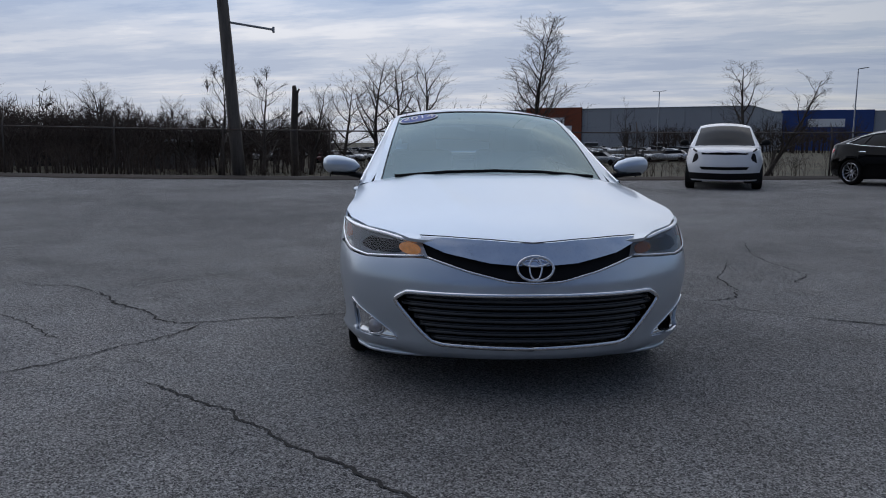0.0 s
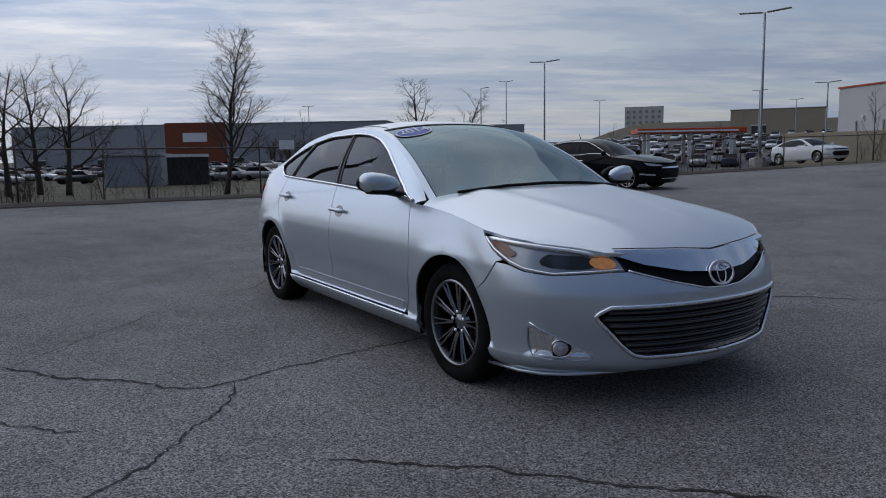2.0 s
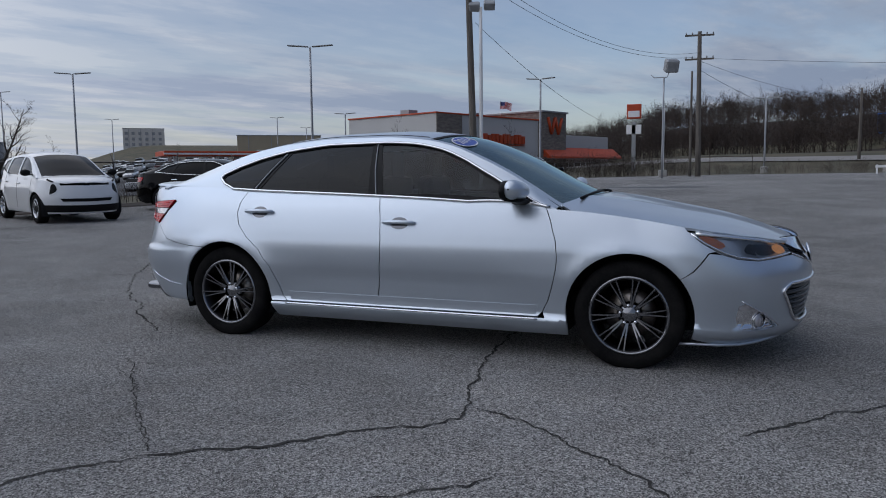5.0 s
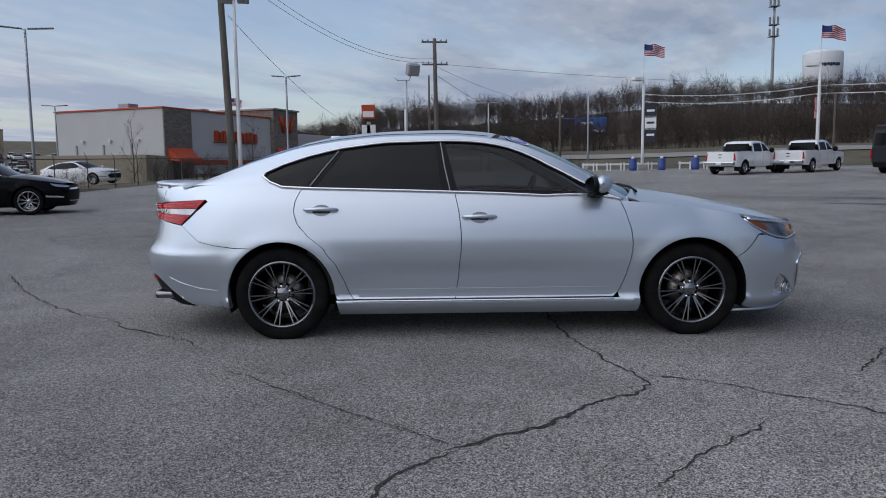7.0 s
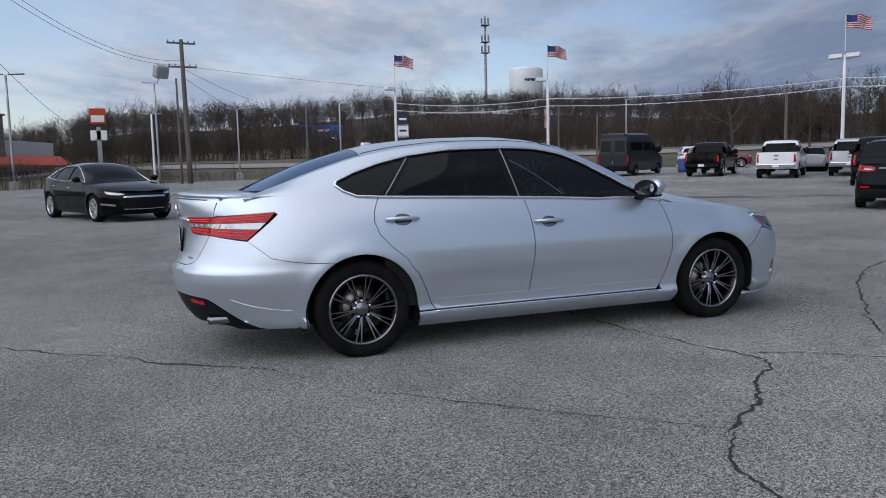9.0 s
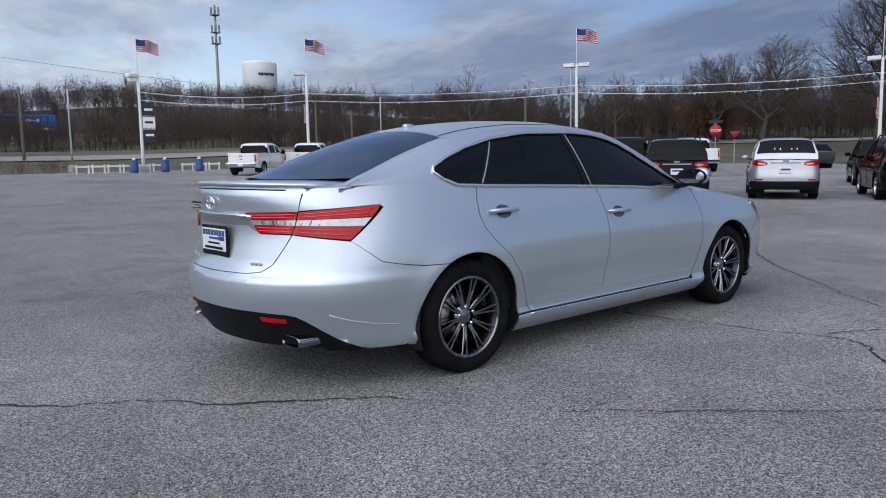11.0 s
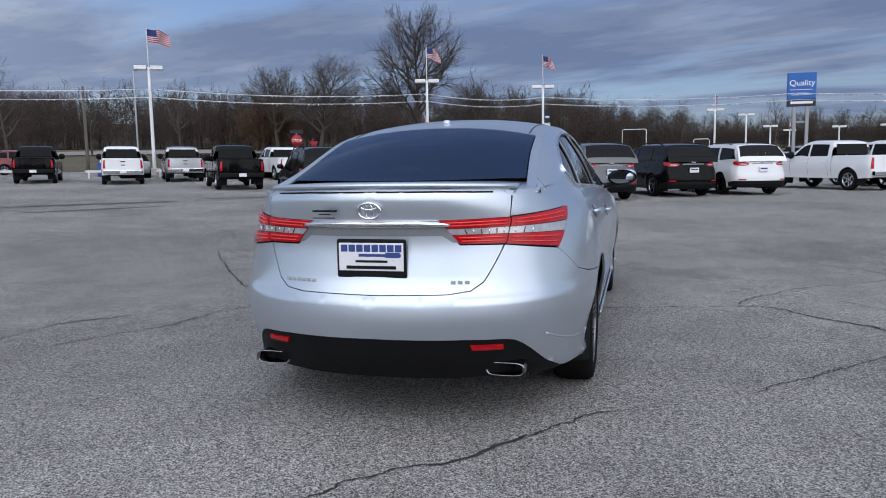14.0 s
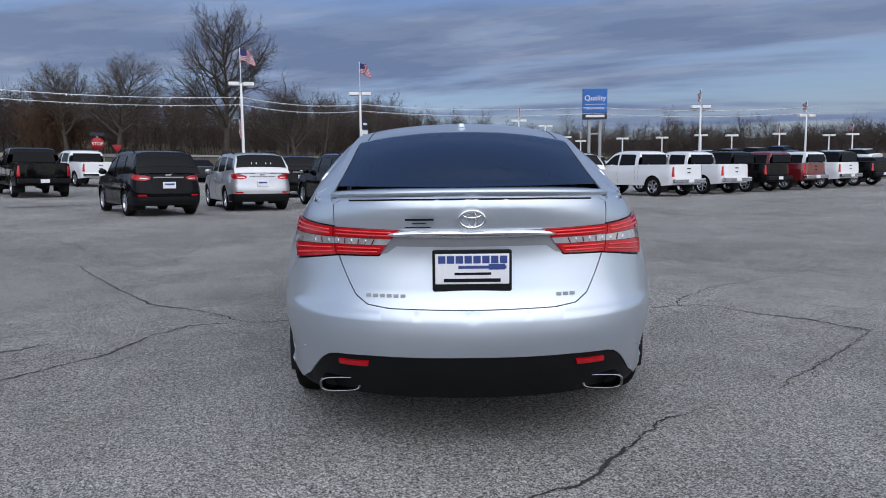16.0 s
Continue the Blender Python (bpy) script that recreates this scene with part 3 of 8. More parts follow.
def roof(x, q):
    return Vector((x, -rail_y(x) * q, rail_z(x) + (roof_z(x) - rail_z(x)) * (1 - abs(q) ** 2.3)))


def hood(x, y):
    e = max(0.02, edge_y(x))
    q = clamp(abs(y) / e, 0, 1)
    crease = 0.007 * math.exp(-((abs(y) - 0.30 - 0.22 * (1.9 - x)) / 0.07) ** 2) * smooth01((2.25 - x) / 0.4)
    return Vector((x, -y, belt_z(x) + (top_z(x) - belt_z(x)) * (1 - q ** 3.2) + crease))


def deck(x, y):
    e = max(0.02, edge_y(x))
    q = clamp(abs(y) / e, 0, 1)
    return Vector((x, -y, belt_z(x) + (1.090 - belt_z(x)) * (1 - q ** 5)))


def arch_pts(wx, r, a0, a1, n=26):
    return [sx(wx + r * math.cos(radians(a0 + (a1 - a0) * k / n)), HUB_Z + r * math.sin(radians(a0 + (a1 - a0) * k / n))) for k in range(n + 1)]


def wheel_parts(owner, x, y, radius, width, rim_r, mats, spokes=10, twin=True, turn=0.0, disc=True, slim=None, sink=0.0):
    """One road wheel; mats: rim face, rim barrel. y < 0 faces to the right."""
    s = -1 if y < 0 else 1
    w = thing("wheel", "", "")
    w.parent = owner
    w.matrix_basis = Matrix.Translation((x, y, radius - sink)) @ pose(0, 0, 0, 0, turn, 0)
    bm = bmesh.new()
    hw = width / 2
    lathe(bm, [(rim_r, -hw * .82), (rim_r + .012, -hw * .92), (radius - .055, -hw), (radius - .018, -hw * .93), (radius - .003, -hw * .72), (radius, -hw * .3),
               (radius, hw * .3), (radius - .003, hw * .72), (radius - .018, hw * .93), (radius - .055, hw), (rim_r + .012, hw * .92), (rim_r, hw * .82)], 48)
    part("tyre", bm, M_RUBBER, w, "black rubber tyre", smooth=True)
    bm = bmesh.new()
    lathe(bm, [(rim_r + .004, s * hw * .86), (rim_r - .006, s * hw * .90), (rim_r - .018, s * hw * .80), (rim_r - .028, s * hw * .3), (rim_r - .03, -s * hw * .8)], 48)
    part("rim", bm, mats[1], w, smooth=True)
    bm = bmesh.new()
    lathe(bm, [(rim_r + .003, s * hw * .875), (rim_r - .003, s * hw * .93), (rim_r - .011, s * hw * .90), (rim_r - .014, s * hw * .80)], 48)
    part("rim_lip", bm, mats[0], w, smooth=True)
    bm = bmesh.new()
    lathe(bm, [(0.001, s * (hw * .60)), (rim_r * .13, s * hw * .60), (rim_r * .16, s * hw * .55), (rim_r * .30, s * hw * .50), (rim_r * .33, s * hw * .2)], 24)
    part("hub", bm, mats[0], w, smooth=True)
    for k in range(spokes):
        bm = bmesh.new()
        pairs = (-1, 1) if twin else (0,)
        for t in pairs:
            a0 = 2 * math.pi * k / spokes + t * 0.060
            a1 = 2 * math.pi * k / spokes + t * 0.085
            w0, w1 = (0.0072, 0.0060) if twin else slim or (rim_r * .10, rim_r * .12)
            ring = []
            for r, a, ww, d0, d1 in ((rim_r * .22, a0, w0 * 1.3, .54, .30), (rim_r * .6, (a0 + a1) / 2, w0, .70, .40), (rim_r * .97, a1, w1, .80, .45)):
                c, sn = math.cos(a), math.sin(a)
                ring.append([bm.verts.new((r * c - q * ww * sn, s * hw * d, r * sn + q * ww * c)) for q, d in ((-1, d0), (-.55, d0 + .06), (.55, d0 + .06), (1, d0), (1, d1), (-1, d1))])
            for r0, r1 in zip(ring, ring[1:]):
                for i in range(6):
                    bm.faces.new((r0[i], r0[(i + 1) % 6], r1[(i + 1) % 6], r1[i]))
        part("spoke", bm, mats[0], w)
    if disc:
        for k in range(5):
            bm = bmesh.new()
            lathe(bm, [(0.0005, .012), (.009, .010), (.011, 0)], 8)
            a = 2 * math.pi * k / 5 + .3
            part("wheel_nut", bm, M_CHROME, w, at=Matrix.Translation((.055 * math.cos(a), s * hw * .56, .055 * math.sin(a))) @ pose(0, 0, 0, 0, 0, 0 if s > 0 else 180))
        bm = bmesh.new()
        lathe(bm, [(.05, s * hw * .02), (.148, s * hw * .02), (.148, -s * hw * .2), (.05, -s * hw * .2)], 32)
        part("brake_disc", bm, M_DISC, w)
    return w


def strip(name, pts, fn, r, mat, parent, lift=0.0, closed=False, sides=(1, -1), label="", n=5, step=0.03):
    line = dense(pts, step, closed)
    touch = abs(fn(*line[0]).y) < 1e-4 or abs(fn(*line[-1]).y) < 1e-4
    if len(sides) == 2 and not touch:
        for s in sides:
            ob = strip(name, pts, fn, r, mat, parent, lift, closed, (s,), label, n, step)
        return ob
    bm = bmesh.new()
    whole = []
    for s in sides:
        co = []
        for u, v in line:
            p = fn(u, v)
            e = 1e-3
            nn = (fn(u + e, v) - fn(u - e, v)).cross(fn(u, v + e) - fn(u, v - e))
            nn = nn.normalized() if nn.length > 1e-12 else Vector((0, 0, 1))
            if nn.dot(p - Vector((p.x * .82, 0, .6))) < 0:
                nn = -nn
            p = p + nn * lift
            co.append((p.x, p.y * s, p.z))
        if touch and len(sides) == 2:
            if abs(co[0][1]) > abs(co[-1][1]):
                co = co[::-1]
            whole = co[::-1] + whole if s == sides[0] else whole[:-1] + co
        else:
            tube(bm, co, r, n, closed)
    if whole:
        tube(bm, whole, r, n, closed)
    return part(name, bm, mat, parent, label, smooth=True)


def ellipse(cx, cy, rx, ry_, n=28, a0=0):
    return [(cx + rx * math.cos(2 * math.pi * k / n), cy + ry_ * math.sin(2 * math.pi * k / n)) for k in range(n)]


def build_hero():
    car = thing("saloon_car", "clean silver metallic four-door saloon parked on asphalt", "car")
    G = 0.0028   # half a shut line
    R = 0.368
    front_shut = [(0.905, belt_z(.905)), (0.935, 0.86), (0.972, 0.74), (0.982, 0.645), (0.965, 0.52), (0.925, 0.38), (0.888, 0.305), (0.86, 0.277)]
    mid_shut = [(-0.222, belt_z(-.222)), (-0.196, 0.86), (-0.183, 0.72), (-0.186, 0.60), (-0.205, 0.42), (-0.228, 0.277)]
    rear_shut = [(-1.278, belt_z(-1.278)), (-1.318, 0.945), (-1.326, 0.88), (-1.30, 0.80), (-1.225, 0.715), (-1.12, 0.628), (-1.04, 0.52), (-0.985, 0.40), (-0.955, 0.315), (-0.925, 0.277)]
    tone = lambda line, d: [sx(x + d, z) for x, z in line]
    ld = lambda x0, x1, n=14: [sx(x0 + (x1 - x0) * k / n, belt_z(x0 + (x1 - x0) * k / n)) for k in range(n + 1)]
    low = lambda x0, x1, z: [sx(x0, z), sx(x1, z)]
    # doors
    shell("front_door", [(ld(-.222 + G, .905 - G) + tone(front_shut, -G)[1:] + tone(mid_shut, G)[::-1], ())], side, M_PAINT, car)
    shell("rear_door", [(ld(-1.278 + G, -.222 - G) + tone(mid_shut, -G)[1:] + tone(rear_shut, G)[::-1], ())], side, M_PAINT, car)
    # front wing: door edge, belt to lamp tip, bumper seam, wheel arch
    lamp_tip = (1.722, 0.802)
    wing = ld(.905 + G, 1.70) + [sx(1.716, .812), sx(1.797, .744), sx(1.868, .703), sx(1.832, .694), sx(1.752, .590)]
    wing += arch_pts(WHEEL_F, R, 39, 181) + [sx(1.036, .19), sx(0.93, .19), sx(.90, .277)] + tone(front_shut, G)[::-1][1:]
    shell("front_wing", [(wing, ())], side, M_PAINT, car)
    # rear quarter
    quarter = tone(rear_shut, -G)[::-1] + ld(-1.278 - G, -2.30) + [ry(.575, 1.03), ry(.568, .945), sx(-1.955, .968), sx(-1.93, .955), sx(-2.122, .790), sx(-1.99, .682), sx(-1.86, .655), sx(-1.752, .642)]
    quarter += arch_pts(WHEEL_R, R, 118.0, 4)[0:] + [sx(-1.04, .277)]
    shell("rear_quarter", [(quarter, ())], side, M_PAINT, car)
    # sill with bright strip and mud flaps
    shell("sill", [([sx(-1.045, .268), sx(.90, .268), sx(1.035, .268), sx(1.036, .16), sx(-1.03, .16)], ())], side, M_PAINT, car)
    strip("sill_strip", [sx(-.93, .262), sx(.86, .262)], side, .006, M_CHROME, car, .003, label="thin chrome strip")
    shell("door_cladding", [([sx(-.90, .345), sx(.86, .345), sx(.85, .285), sx(-.89, .285)], ())], side, M_PAINT, car, lift=.0035, depth=.004)
    for x0, x1 in ((.985, 1.040), (-1.838, -1.775)):
        shell("mud_flap", [([sx(x0 + .03, .36), sx(x1 - .012, .36), sx(x1 + .002, .215), sx(x0 + .004, .225)], ())], side, M_PAINT, car, lift=.001, depth=.03)
    # bumper, grilles, lamps in front
    lower = soften([fy(0, .505), fy(.575, .503), fy(.625, .470), fy(.622, .445), fy(.485, .278), fy(.41, .262), fy(0, .254)][1:6], 2, False)
    lower = [fy(0, .507)] + lower + [fy(0, .254)]
    fog = soften([fy(.785, .428), fy(.772, .30), fy(.758, .252), fy(.628, .248), fy(.612, .266), fy(.700, .352)], 1)
    lamp = [sx(1.722, .806), sx(1.80, .808), sx(1.95, .788), sx(2.10, .763), fy(.60, .747), fy(.515, .742), fy(.485, .668), fy(.56, .661), fy(.64, .653), sx(2.09, .648), sx(1.98, .663), sx(1.90, .690), sx(1.80, .742)]
    slot = [fy(0, .634), fy(.20, .647), fy(.40, .686), fy(.503, .724), fy(.478, .662), fy(.30, .608), fy(.12, .567), fy(0, .560)]
    bumper = [fy(0, .558), fy(.12, .563), fy(.30, .604), fy(.482, .657), fy(.56, .656), fy(.64, .648), sx(2.09, .643), sx(1.98, .658), sx(1.90, .684), sx(1.838, .69), sx(1.757, .585)]
    bumper += arch_pts(WHEEL_F, R, 38.5, -18, 18) + [sx(1.90, .158), fy(.76, .158), fy(.55, .176), fy(.35, .190), fy(0, .196), fy(0, .252)] + lower[::-1][1:]
    shell("front_bumper", [(bumper, (fog,))], side, M_PAINT, car, step=.04)
    shell("grille_backing", [(lower, ())], side, M_DARK, car, lift=-.055, depth=0)
    strip("grille_frame", lower, side, .012, M_CHROME, car, .002, label="slim chrome frame")
    for k in range(7):
        z = .286 + k * .0315
        w = min(.60, np.interp(z, [.262, .45, .50], [.44, .60, .55]))
        bars = bmesh.new()
        co = [side(*fy(w * abs(q) / 10, z)) for q in range(-10, 11)]
        co = [(p.x, math.copysign(p.y, q), p.z) for p, q in zip(co, range(-10, 11))]
        tube(bars, [(x - .018, y, z1) for x, y, z1 in co], .0085, 5)
        tube(bars, [(x - .030, y, z1 + .007) for x, y, z1 in co], .0085, 5)
        part("grille_bar", bars, M_GRILLE, car, smooth=True)
    shell("upper_grille", [(slot, ())], side, M_BLACK, car, lift=-.022, depth=0)
    shell("bonnet_trim", [([fy(0, .728), fy(.20, .742), fy(.40, .750), fy(.508, .750), fy(.500, .722), fy(.40, .684), fy(.20, .645), fy(0, .632)], ())], side, M_WING, car, lift=.006, depth=.02, label="bright chrome wing-shaped trim")
    strip("bonnet_gap", [fy(0, .733), fy(.20, .747), fy(.40, .755), fy(.512, .756)], side, .0026, M_BLACK, car, .006)
    strip("grille_lip", [fy(0, .562), fy(.12, .568), fy(.30, .609), fy(.480, .663)], side, .006, M_CHROME, car, .001)
    # headlamps
    for s in (1, -1):
        hl = thing("headlight", "clear lens headlight with dark reflector", "")
        hl.parent = car
        shell("housing", [(lamp, ())], side, M_SATIN, hl, lift=-.020, depth=0, sides=(s,))
        shell("reflector", [(soften([sx(2.04, .745), fy(.70, .738), fy(.60, .732), fy(.595, .682), fy(.66, .674), sx(2.09, .676), sx(2.02, .70)], 1), ())], side, M_GLOSSBLACK, hl, lift=-.013, depth=.01, sides=(s,))
        shell("amber_lens", [(soften([sx(1.765, .792), sx(1.85, .784), sx(1.93, .735), sx(1.89, .715), sx(1.82, .752)], 1), ())], side, M_AMBER, hl, lift=-.008, depth=.008, sides=(s,))
        shell("bulb", [(soften([fy(.515, .712), fy(.560, .728), fy(.606, .722), fy(.618, .698), fy(.590, .676), fy(.520, .677)], 2), ())], side, M_LIT if s == 1 else M_AMBER, hl, lift=-.009, depth=.006, step=.02, sides=(s,), label="glowing amber indicator" if s == 1 else "amber indicator")
        for yy, zz, rr in ((.70, .708, .036),):
            shell("projector", [(ellipse(fy(yy, zz)[0], zz, rr, rr), ())], side, M_COVER, hl, lift=-.002, depth=.02, step=.015, sides=(s,))
        strip("lamp_trim", [fy(.50, .67), fy(.60, .662), sx(2.09, .652), sx(1.985, .672), sx(1.905, .70), sx(1.81, .748), sx(1.735, .80)], side, .007, M_CHROME, hl, -.003, sides=(s,))
        # silver upper edge, thickened to imitate the white reflection on the lens
        strip("upper_lamp_trim", [sx(1.76, .800), sx(1.95, .780), sx(2.10, .755), fy(.60, .739), fy(.525, .734)], side, .013, M_TRIM, hl, -.008, sides=(s,))
        shell("cover", [(lamp, ())], side, M_COVER, hl, lift=.001, depth=.0, sides=(s,))
        fg = thing("fog_lamp", "chrome framed fog lamp" if s == 1 else "empty dark fog lamp socket", "")
        fg.parent = car
        shell("bezel", [(fog, (ellipse(fy(.695, .302)[0], .302, .040, .040),))], side, M_CHROME, fg, lift=-.014, depth=.03, sides=(s,), step=.03)
        c = side(*fy(.695, .302))
        bm = bmesh.new()
        if s == 1:
            lathe(bm, [(.0005, .002), (.012, .004), (.018, -.004), (.030, .003), (.038, -.012)], 24)
            part("lens", bm, M_CLEAR, fg, smooth=True, at=Matrix.Translation((c.x - .002, c.y, c.z)) @ pose(0, 0, 0, 0, 0, -90 - 28))
        else:
            lathe(bm, [(.040, .0), (.038, -.06), (.001, -.07)], 24)
            part("socket", bm, M_DARK, fg, smooth=True, at=Matrix.Translation((c.x - .015, -c.y, c.z)) @ pose(0, 0, 0, 0, 0, -90 + 28))
        shell("fog_reflector", [([fy(.782, .416), fy(.774, .368), fy(.712, .360)], ())], side, M_CLEAR, fg, lift=-.008, depth=.006, sides=(s,), step=.02)
        strip("lens_ring", [(fy(.695, .302)[0] + .042 * math.cos(2 * math.pi * k / 24), .302 + .042 * math.sin(2 * math.pi * k / 24)) for k in range(24)], side, .005, M_CHROME if s == 1 else M_GLOSSBLACK, fg, -.008, True, sides=(s,))
        strip("fog_trim", [fy(.780, .424), fy(.700, .350), fy(.615, .262)], side, .004, M_CHROME, fg, .002, sides=(s,))
    lipbm = bmesh.new()
    co = [(side(*fy(.80 * abs(k) / 16, .175)), k) for k in range(-16, 17)]
    tube(lipbm, [(p.x - .002, math.copysign(p.y, k), p.z + .022 - .034 * smooth01((abs(p.y) - .3) / .45)) for p, k in co], .010, 6)
    part("chin_lip", lipbm, M_PAINT, car, smooth=True)
    # bonnet
    cowl = lambda y: 1.135 - .17 * (y / .75) ** 2
    e = lambda x: edge_y(x) - .004
    half = [(cowl(0), 0)] + [(cowl(.74 * k / 6), .74 * k / 6) for k in range(1, 7)] + [(x, e(x)) for x in (1.05, 1.2, 1.35, 1.5, 1.62, 1.72)] 
    half += [(x, e(x)) for x in (1.85, 2.0, 2.12)] + [(2.215, .56), (2.240, .50), (2.262, .38), (2.28, .24), (2.293, .12), (2.297, 0)]
    shell("bonnet", [(half, ())], hood, M_PAINT, car, depth=.015, step=.06, core=(0, 0, 0))
    part("cowl_panel", boxed(.78, 1.16, -.70, .70, .86, .935, .01), M_BLACK, car)
    for s in (1, -1):
        bm = bmesh.new()
        tube(bm, [(1.07, -.62 * s, .985), (1.10, -.3 * s, 1.012), (1.10, .02 * s, 1.02)], .010, 5)
        part("wiper", bm, M_BLACK, car)
    # greenhouse
    dlo_low = [(.925, belt_z(.925) + .010), (.4, belt_z(.4) + .012), (-.24, belt_z(-.24) + .012), (-1.0, belt_z(-1) + .012), (-1.30, 1.042), (-1.415, 1.048)]
    dlo_top = [(-1.50, 1.082), (-1.552, 1.122), (-1.535, 1.150), (-1.42, 1.20), (-1.25, 1.256), (-1.015, 1.310), (-.70, 1.347), (-.33, 1.354), (-.05, 1.343), (.16, 1.302), (.36, 1.218), (.55, 1.116), (.75, 1.010), (.90, .940)]
    dlo = dense([fz(x, z) for x, z in dlo_low + dlo_top], .2)
    rim = [fz(x, belt_z(x)) for x in np.linspace(.965, -2.06, 30)] + [fz(x, rail_z(x)) for x in np.linspace(-2.06, .965, 36)]
    shell("side_frame", [(rim, (dlo,))], flank, M_PAINT, car, depth=.012, step=.06)
    strip("window_trim", dlo, flank, .0095, M_TRIM, car, .004, True, label="chrome window surround")
    shell("window_pillar", [(dlo, tuple([fz(x, z) for x, z in w] for w in (
        [(.83, belt_z(.8) + .02), (-.205, belt_z(-.2) + .022), (-.285, 1.343), (-.05, 1.332), (.15, 1.292), (.35, 1.207), (.54, 1.105), (.74, .998)],
        [(-.315, belt_z(-.3) + .022), (-1.19, belt_z(-1.19) + .022), (-1.00, 1.298), (-.70, 1.336), (-.355, 1.343)],
        [(-1.255, 1.056), (-1.40, 1.060), (-1.485, 1.09), (-1.53, 1.123), (-1.51, 1.148), (-1.41, 1.19), (-1.24, 1.243), (-1.06, 1.286)])))],
        flank, M_GLOSSBLACK, car, lift=-.004, depth=.01, step=.05)
    strip("pillar_seam", [fz(-.255, belt_z(-.255) + .02), fz(-.290, 1.17), fz(-.318, 1.344)], flank, .0045, M_RECESS, car, .001)
    strip("quarter_seam", [fz(-1.222, 1.052), fz(-1.13, 1.17), fz(-1.032, 1.292)], flank, .0055, M_RECESS, car, .001)
    win = {"front_side_window": (M_TINT, [(.85, belt_z(.8) + .012), (-.225, belt_z(-.2) + .012), (-.30, 1.35), (-.05, 1.34), (.16, 1.30), (.36, 1.215), (.55, 1.113), (.75, 1.006)]),
           "rear_side_window": (M_PRIVACY, [(-.30, belt_z(-.3) + .012), (-1.205, belt_z(-1.2) + .012), (-1.005, 1.306), (-.70, 1.343), (-.34, 1.35)]),
           "quarter_window": (M_PRIVACY, [(-1.24, 1.05), (-1.41, 1.052), (-1.50, 1.085), (-1.545, 1.123), (-1.52, 1.153), (-1.41, 1.197), (-1.24, 1.250), (-1.04, 1.296)])}
    for nm, (mt, poly) in win.items():
        shell(nm, [([fz(x, z) for x, z in poly], ())], flank, mt, car, lift=-.008, depth=0, step=.07)
    head = lambda q: .035 + .085 * (1 - q * q)
    base = lambda q: .965 + .165 * (1 - q * q)
    qs = np.linspace(1, 0, 8)
    shell("windscreen", [([(head(q * .93), q * .93) for q in qs] + [(base(q * .93), q * .93) for q in qs[::-1]], ())], roof, M_GLASS, car, lift=-.003, depth=0, step=.09, core=(0, 0, 0))
    shell("windscreen_pillar", [([(head(1), 1), (head(.94), .94)] + [(x, .94) for x in np.linspace(.1, .95, 10)] + [(.985, .94), (.985, 1)] + [(x, 1) for x in np.linspace(.95, .05, 10)], ())], roof, M_PAINT, car, depth=.01, core=(0, 0, 0))
    shell("windscreen_band", [([(head(q), q) for q in np.linspace(.93, 0, 8)] + [(head(q) + .03, q) for q in np.linspace(0, .93, 8)], ())], roof, M_BLACK, car, lift=.0, depth=.004, core=(0, 0, 0))
    back_top = lambda q: -1.31 - .03 * q * q
    back_low = lambda q: -2.085 + .11 * q * q
    shell("roof_panel", [([(back_top(q), q) for q in np.linspace(1, 0, 8)] + [(head(q) - .004, q) for q in np.linspace(0, 1, 8)], ())], roof, M_PAINT, car, depth=.01, step=.09, core=(0, 0, 0))
    shell("rear_window", [([(back_low(q * .92), q * .92) for q in np.linspace(1, 0, 8)] + [(back_top(q * .92) - .004, q * .92) for q in np.linspace(0, 1, 8)], ())], roof, M_BACKGLASS, car, lift=-.002, depth=0, step=.09, core=(0, 0, 0))
    shell("rear_pillar", [([(back_top(1) - .004, 1), (back_top(.93) - .004, .93)] + [(x, .93) for x in np.linspace(-1.4, -2.06, 8)] + [(-2.115, .93), (-2.12, 1)] + [(x, 1) for x in np.linspace(-2.06, -1.4, 8)], ())], roof, M_PAINT, car, depth=.01, core=(0, 0, 0))
    bm = boxed(-1.0, -.92, -.022, .022, 1.412, 1.452, .014, 2)
    part("roof_antenna", bm, M_PAINT, car, smooth=True, at=Matrix.Translation((-.18, 0, -.024)))
    shell("pillar_foot", [([(-1.98, -.1), (-1.98, 1.0), (-2.04, 1.0), (-2.09, .9), (-2.13, .6), (-2.13, -.1)], ())], flank, M_PAINT, car, lift=-.004, depth=.01, step=.04)
    strip("roof_seam", [(x, .86) for x in np.linspace(.02, -1.32, 20)], roof, .004, M_BLACK, car, -.001)
    # boot lid, spoiler, tail
    lid = [(-1.93, 0), (-1.93, .30), (-1.93, .56), (-2.10, .585), (-2.20, .585)] + [(side(*ry(y, 1.04)).x + .03, y) for y in (.57, .5, .4, .3, .15, 0)]
    shell("boot_lid_top", [(lid, ())], deck, M_PAINT, car, depth=.01, step=.07, core=(0, 0, 0))
    shell("deck_underlay", [([(-1.86, .50), (-2.20, .50)] + [(x, edge_y(x) - .02) for x in (-2.20, -2.1, -2.0, -1.86)], ())], deck, M_PAINT, car, lift=-.003, depth=.0, core=(0, 0, 0))
    shell("rear_deck_side", [([(-1.93, .56), (-2.10, .591), (-2.20, .591), (-2.27, .585)] + [(x, edge_y(x)) for x in (-2.25, -2.2, -2.15, -2.1, -2.03, -1.95)], ())], deck, M_PAINT, car, depth=.01, core=(0, 0, 0))
    bm = bmesh.new()
    rows = []
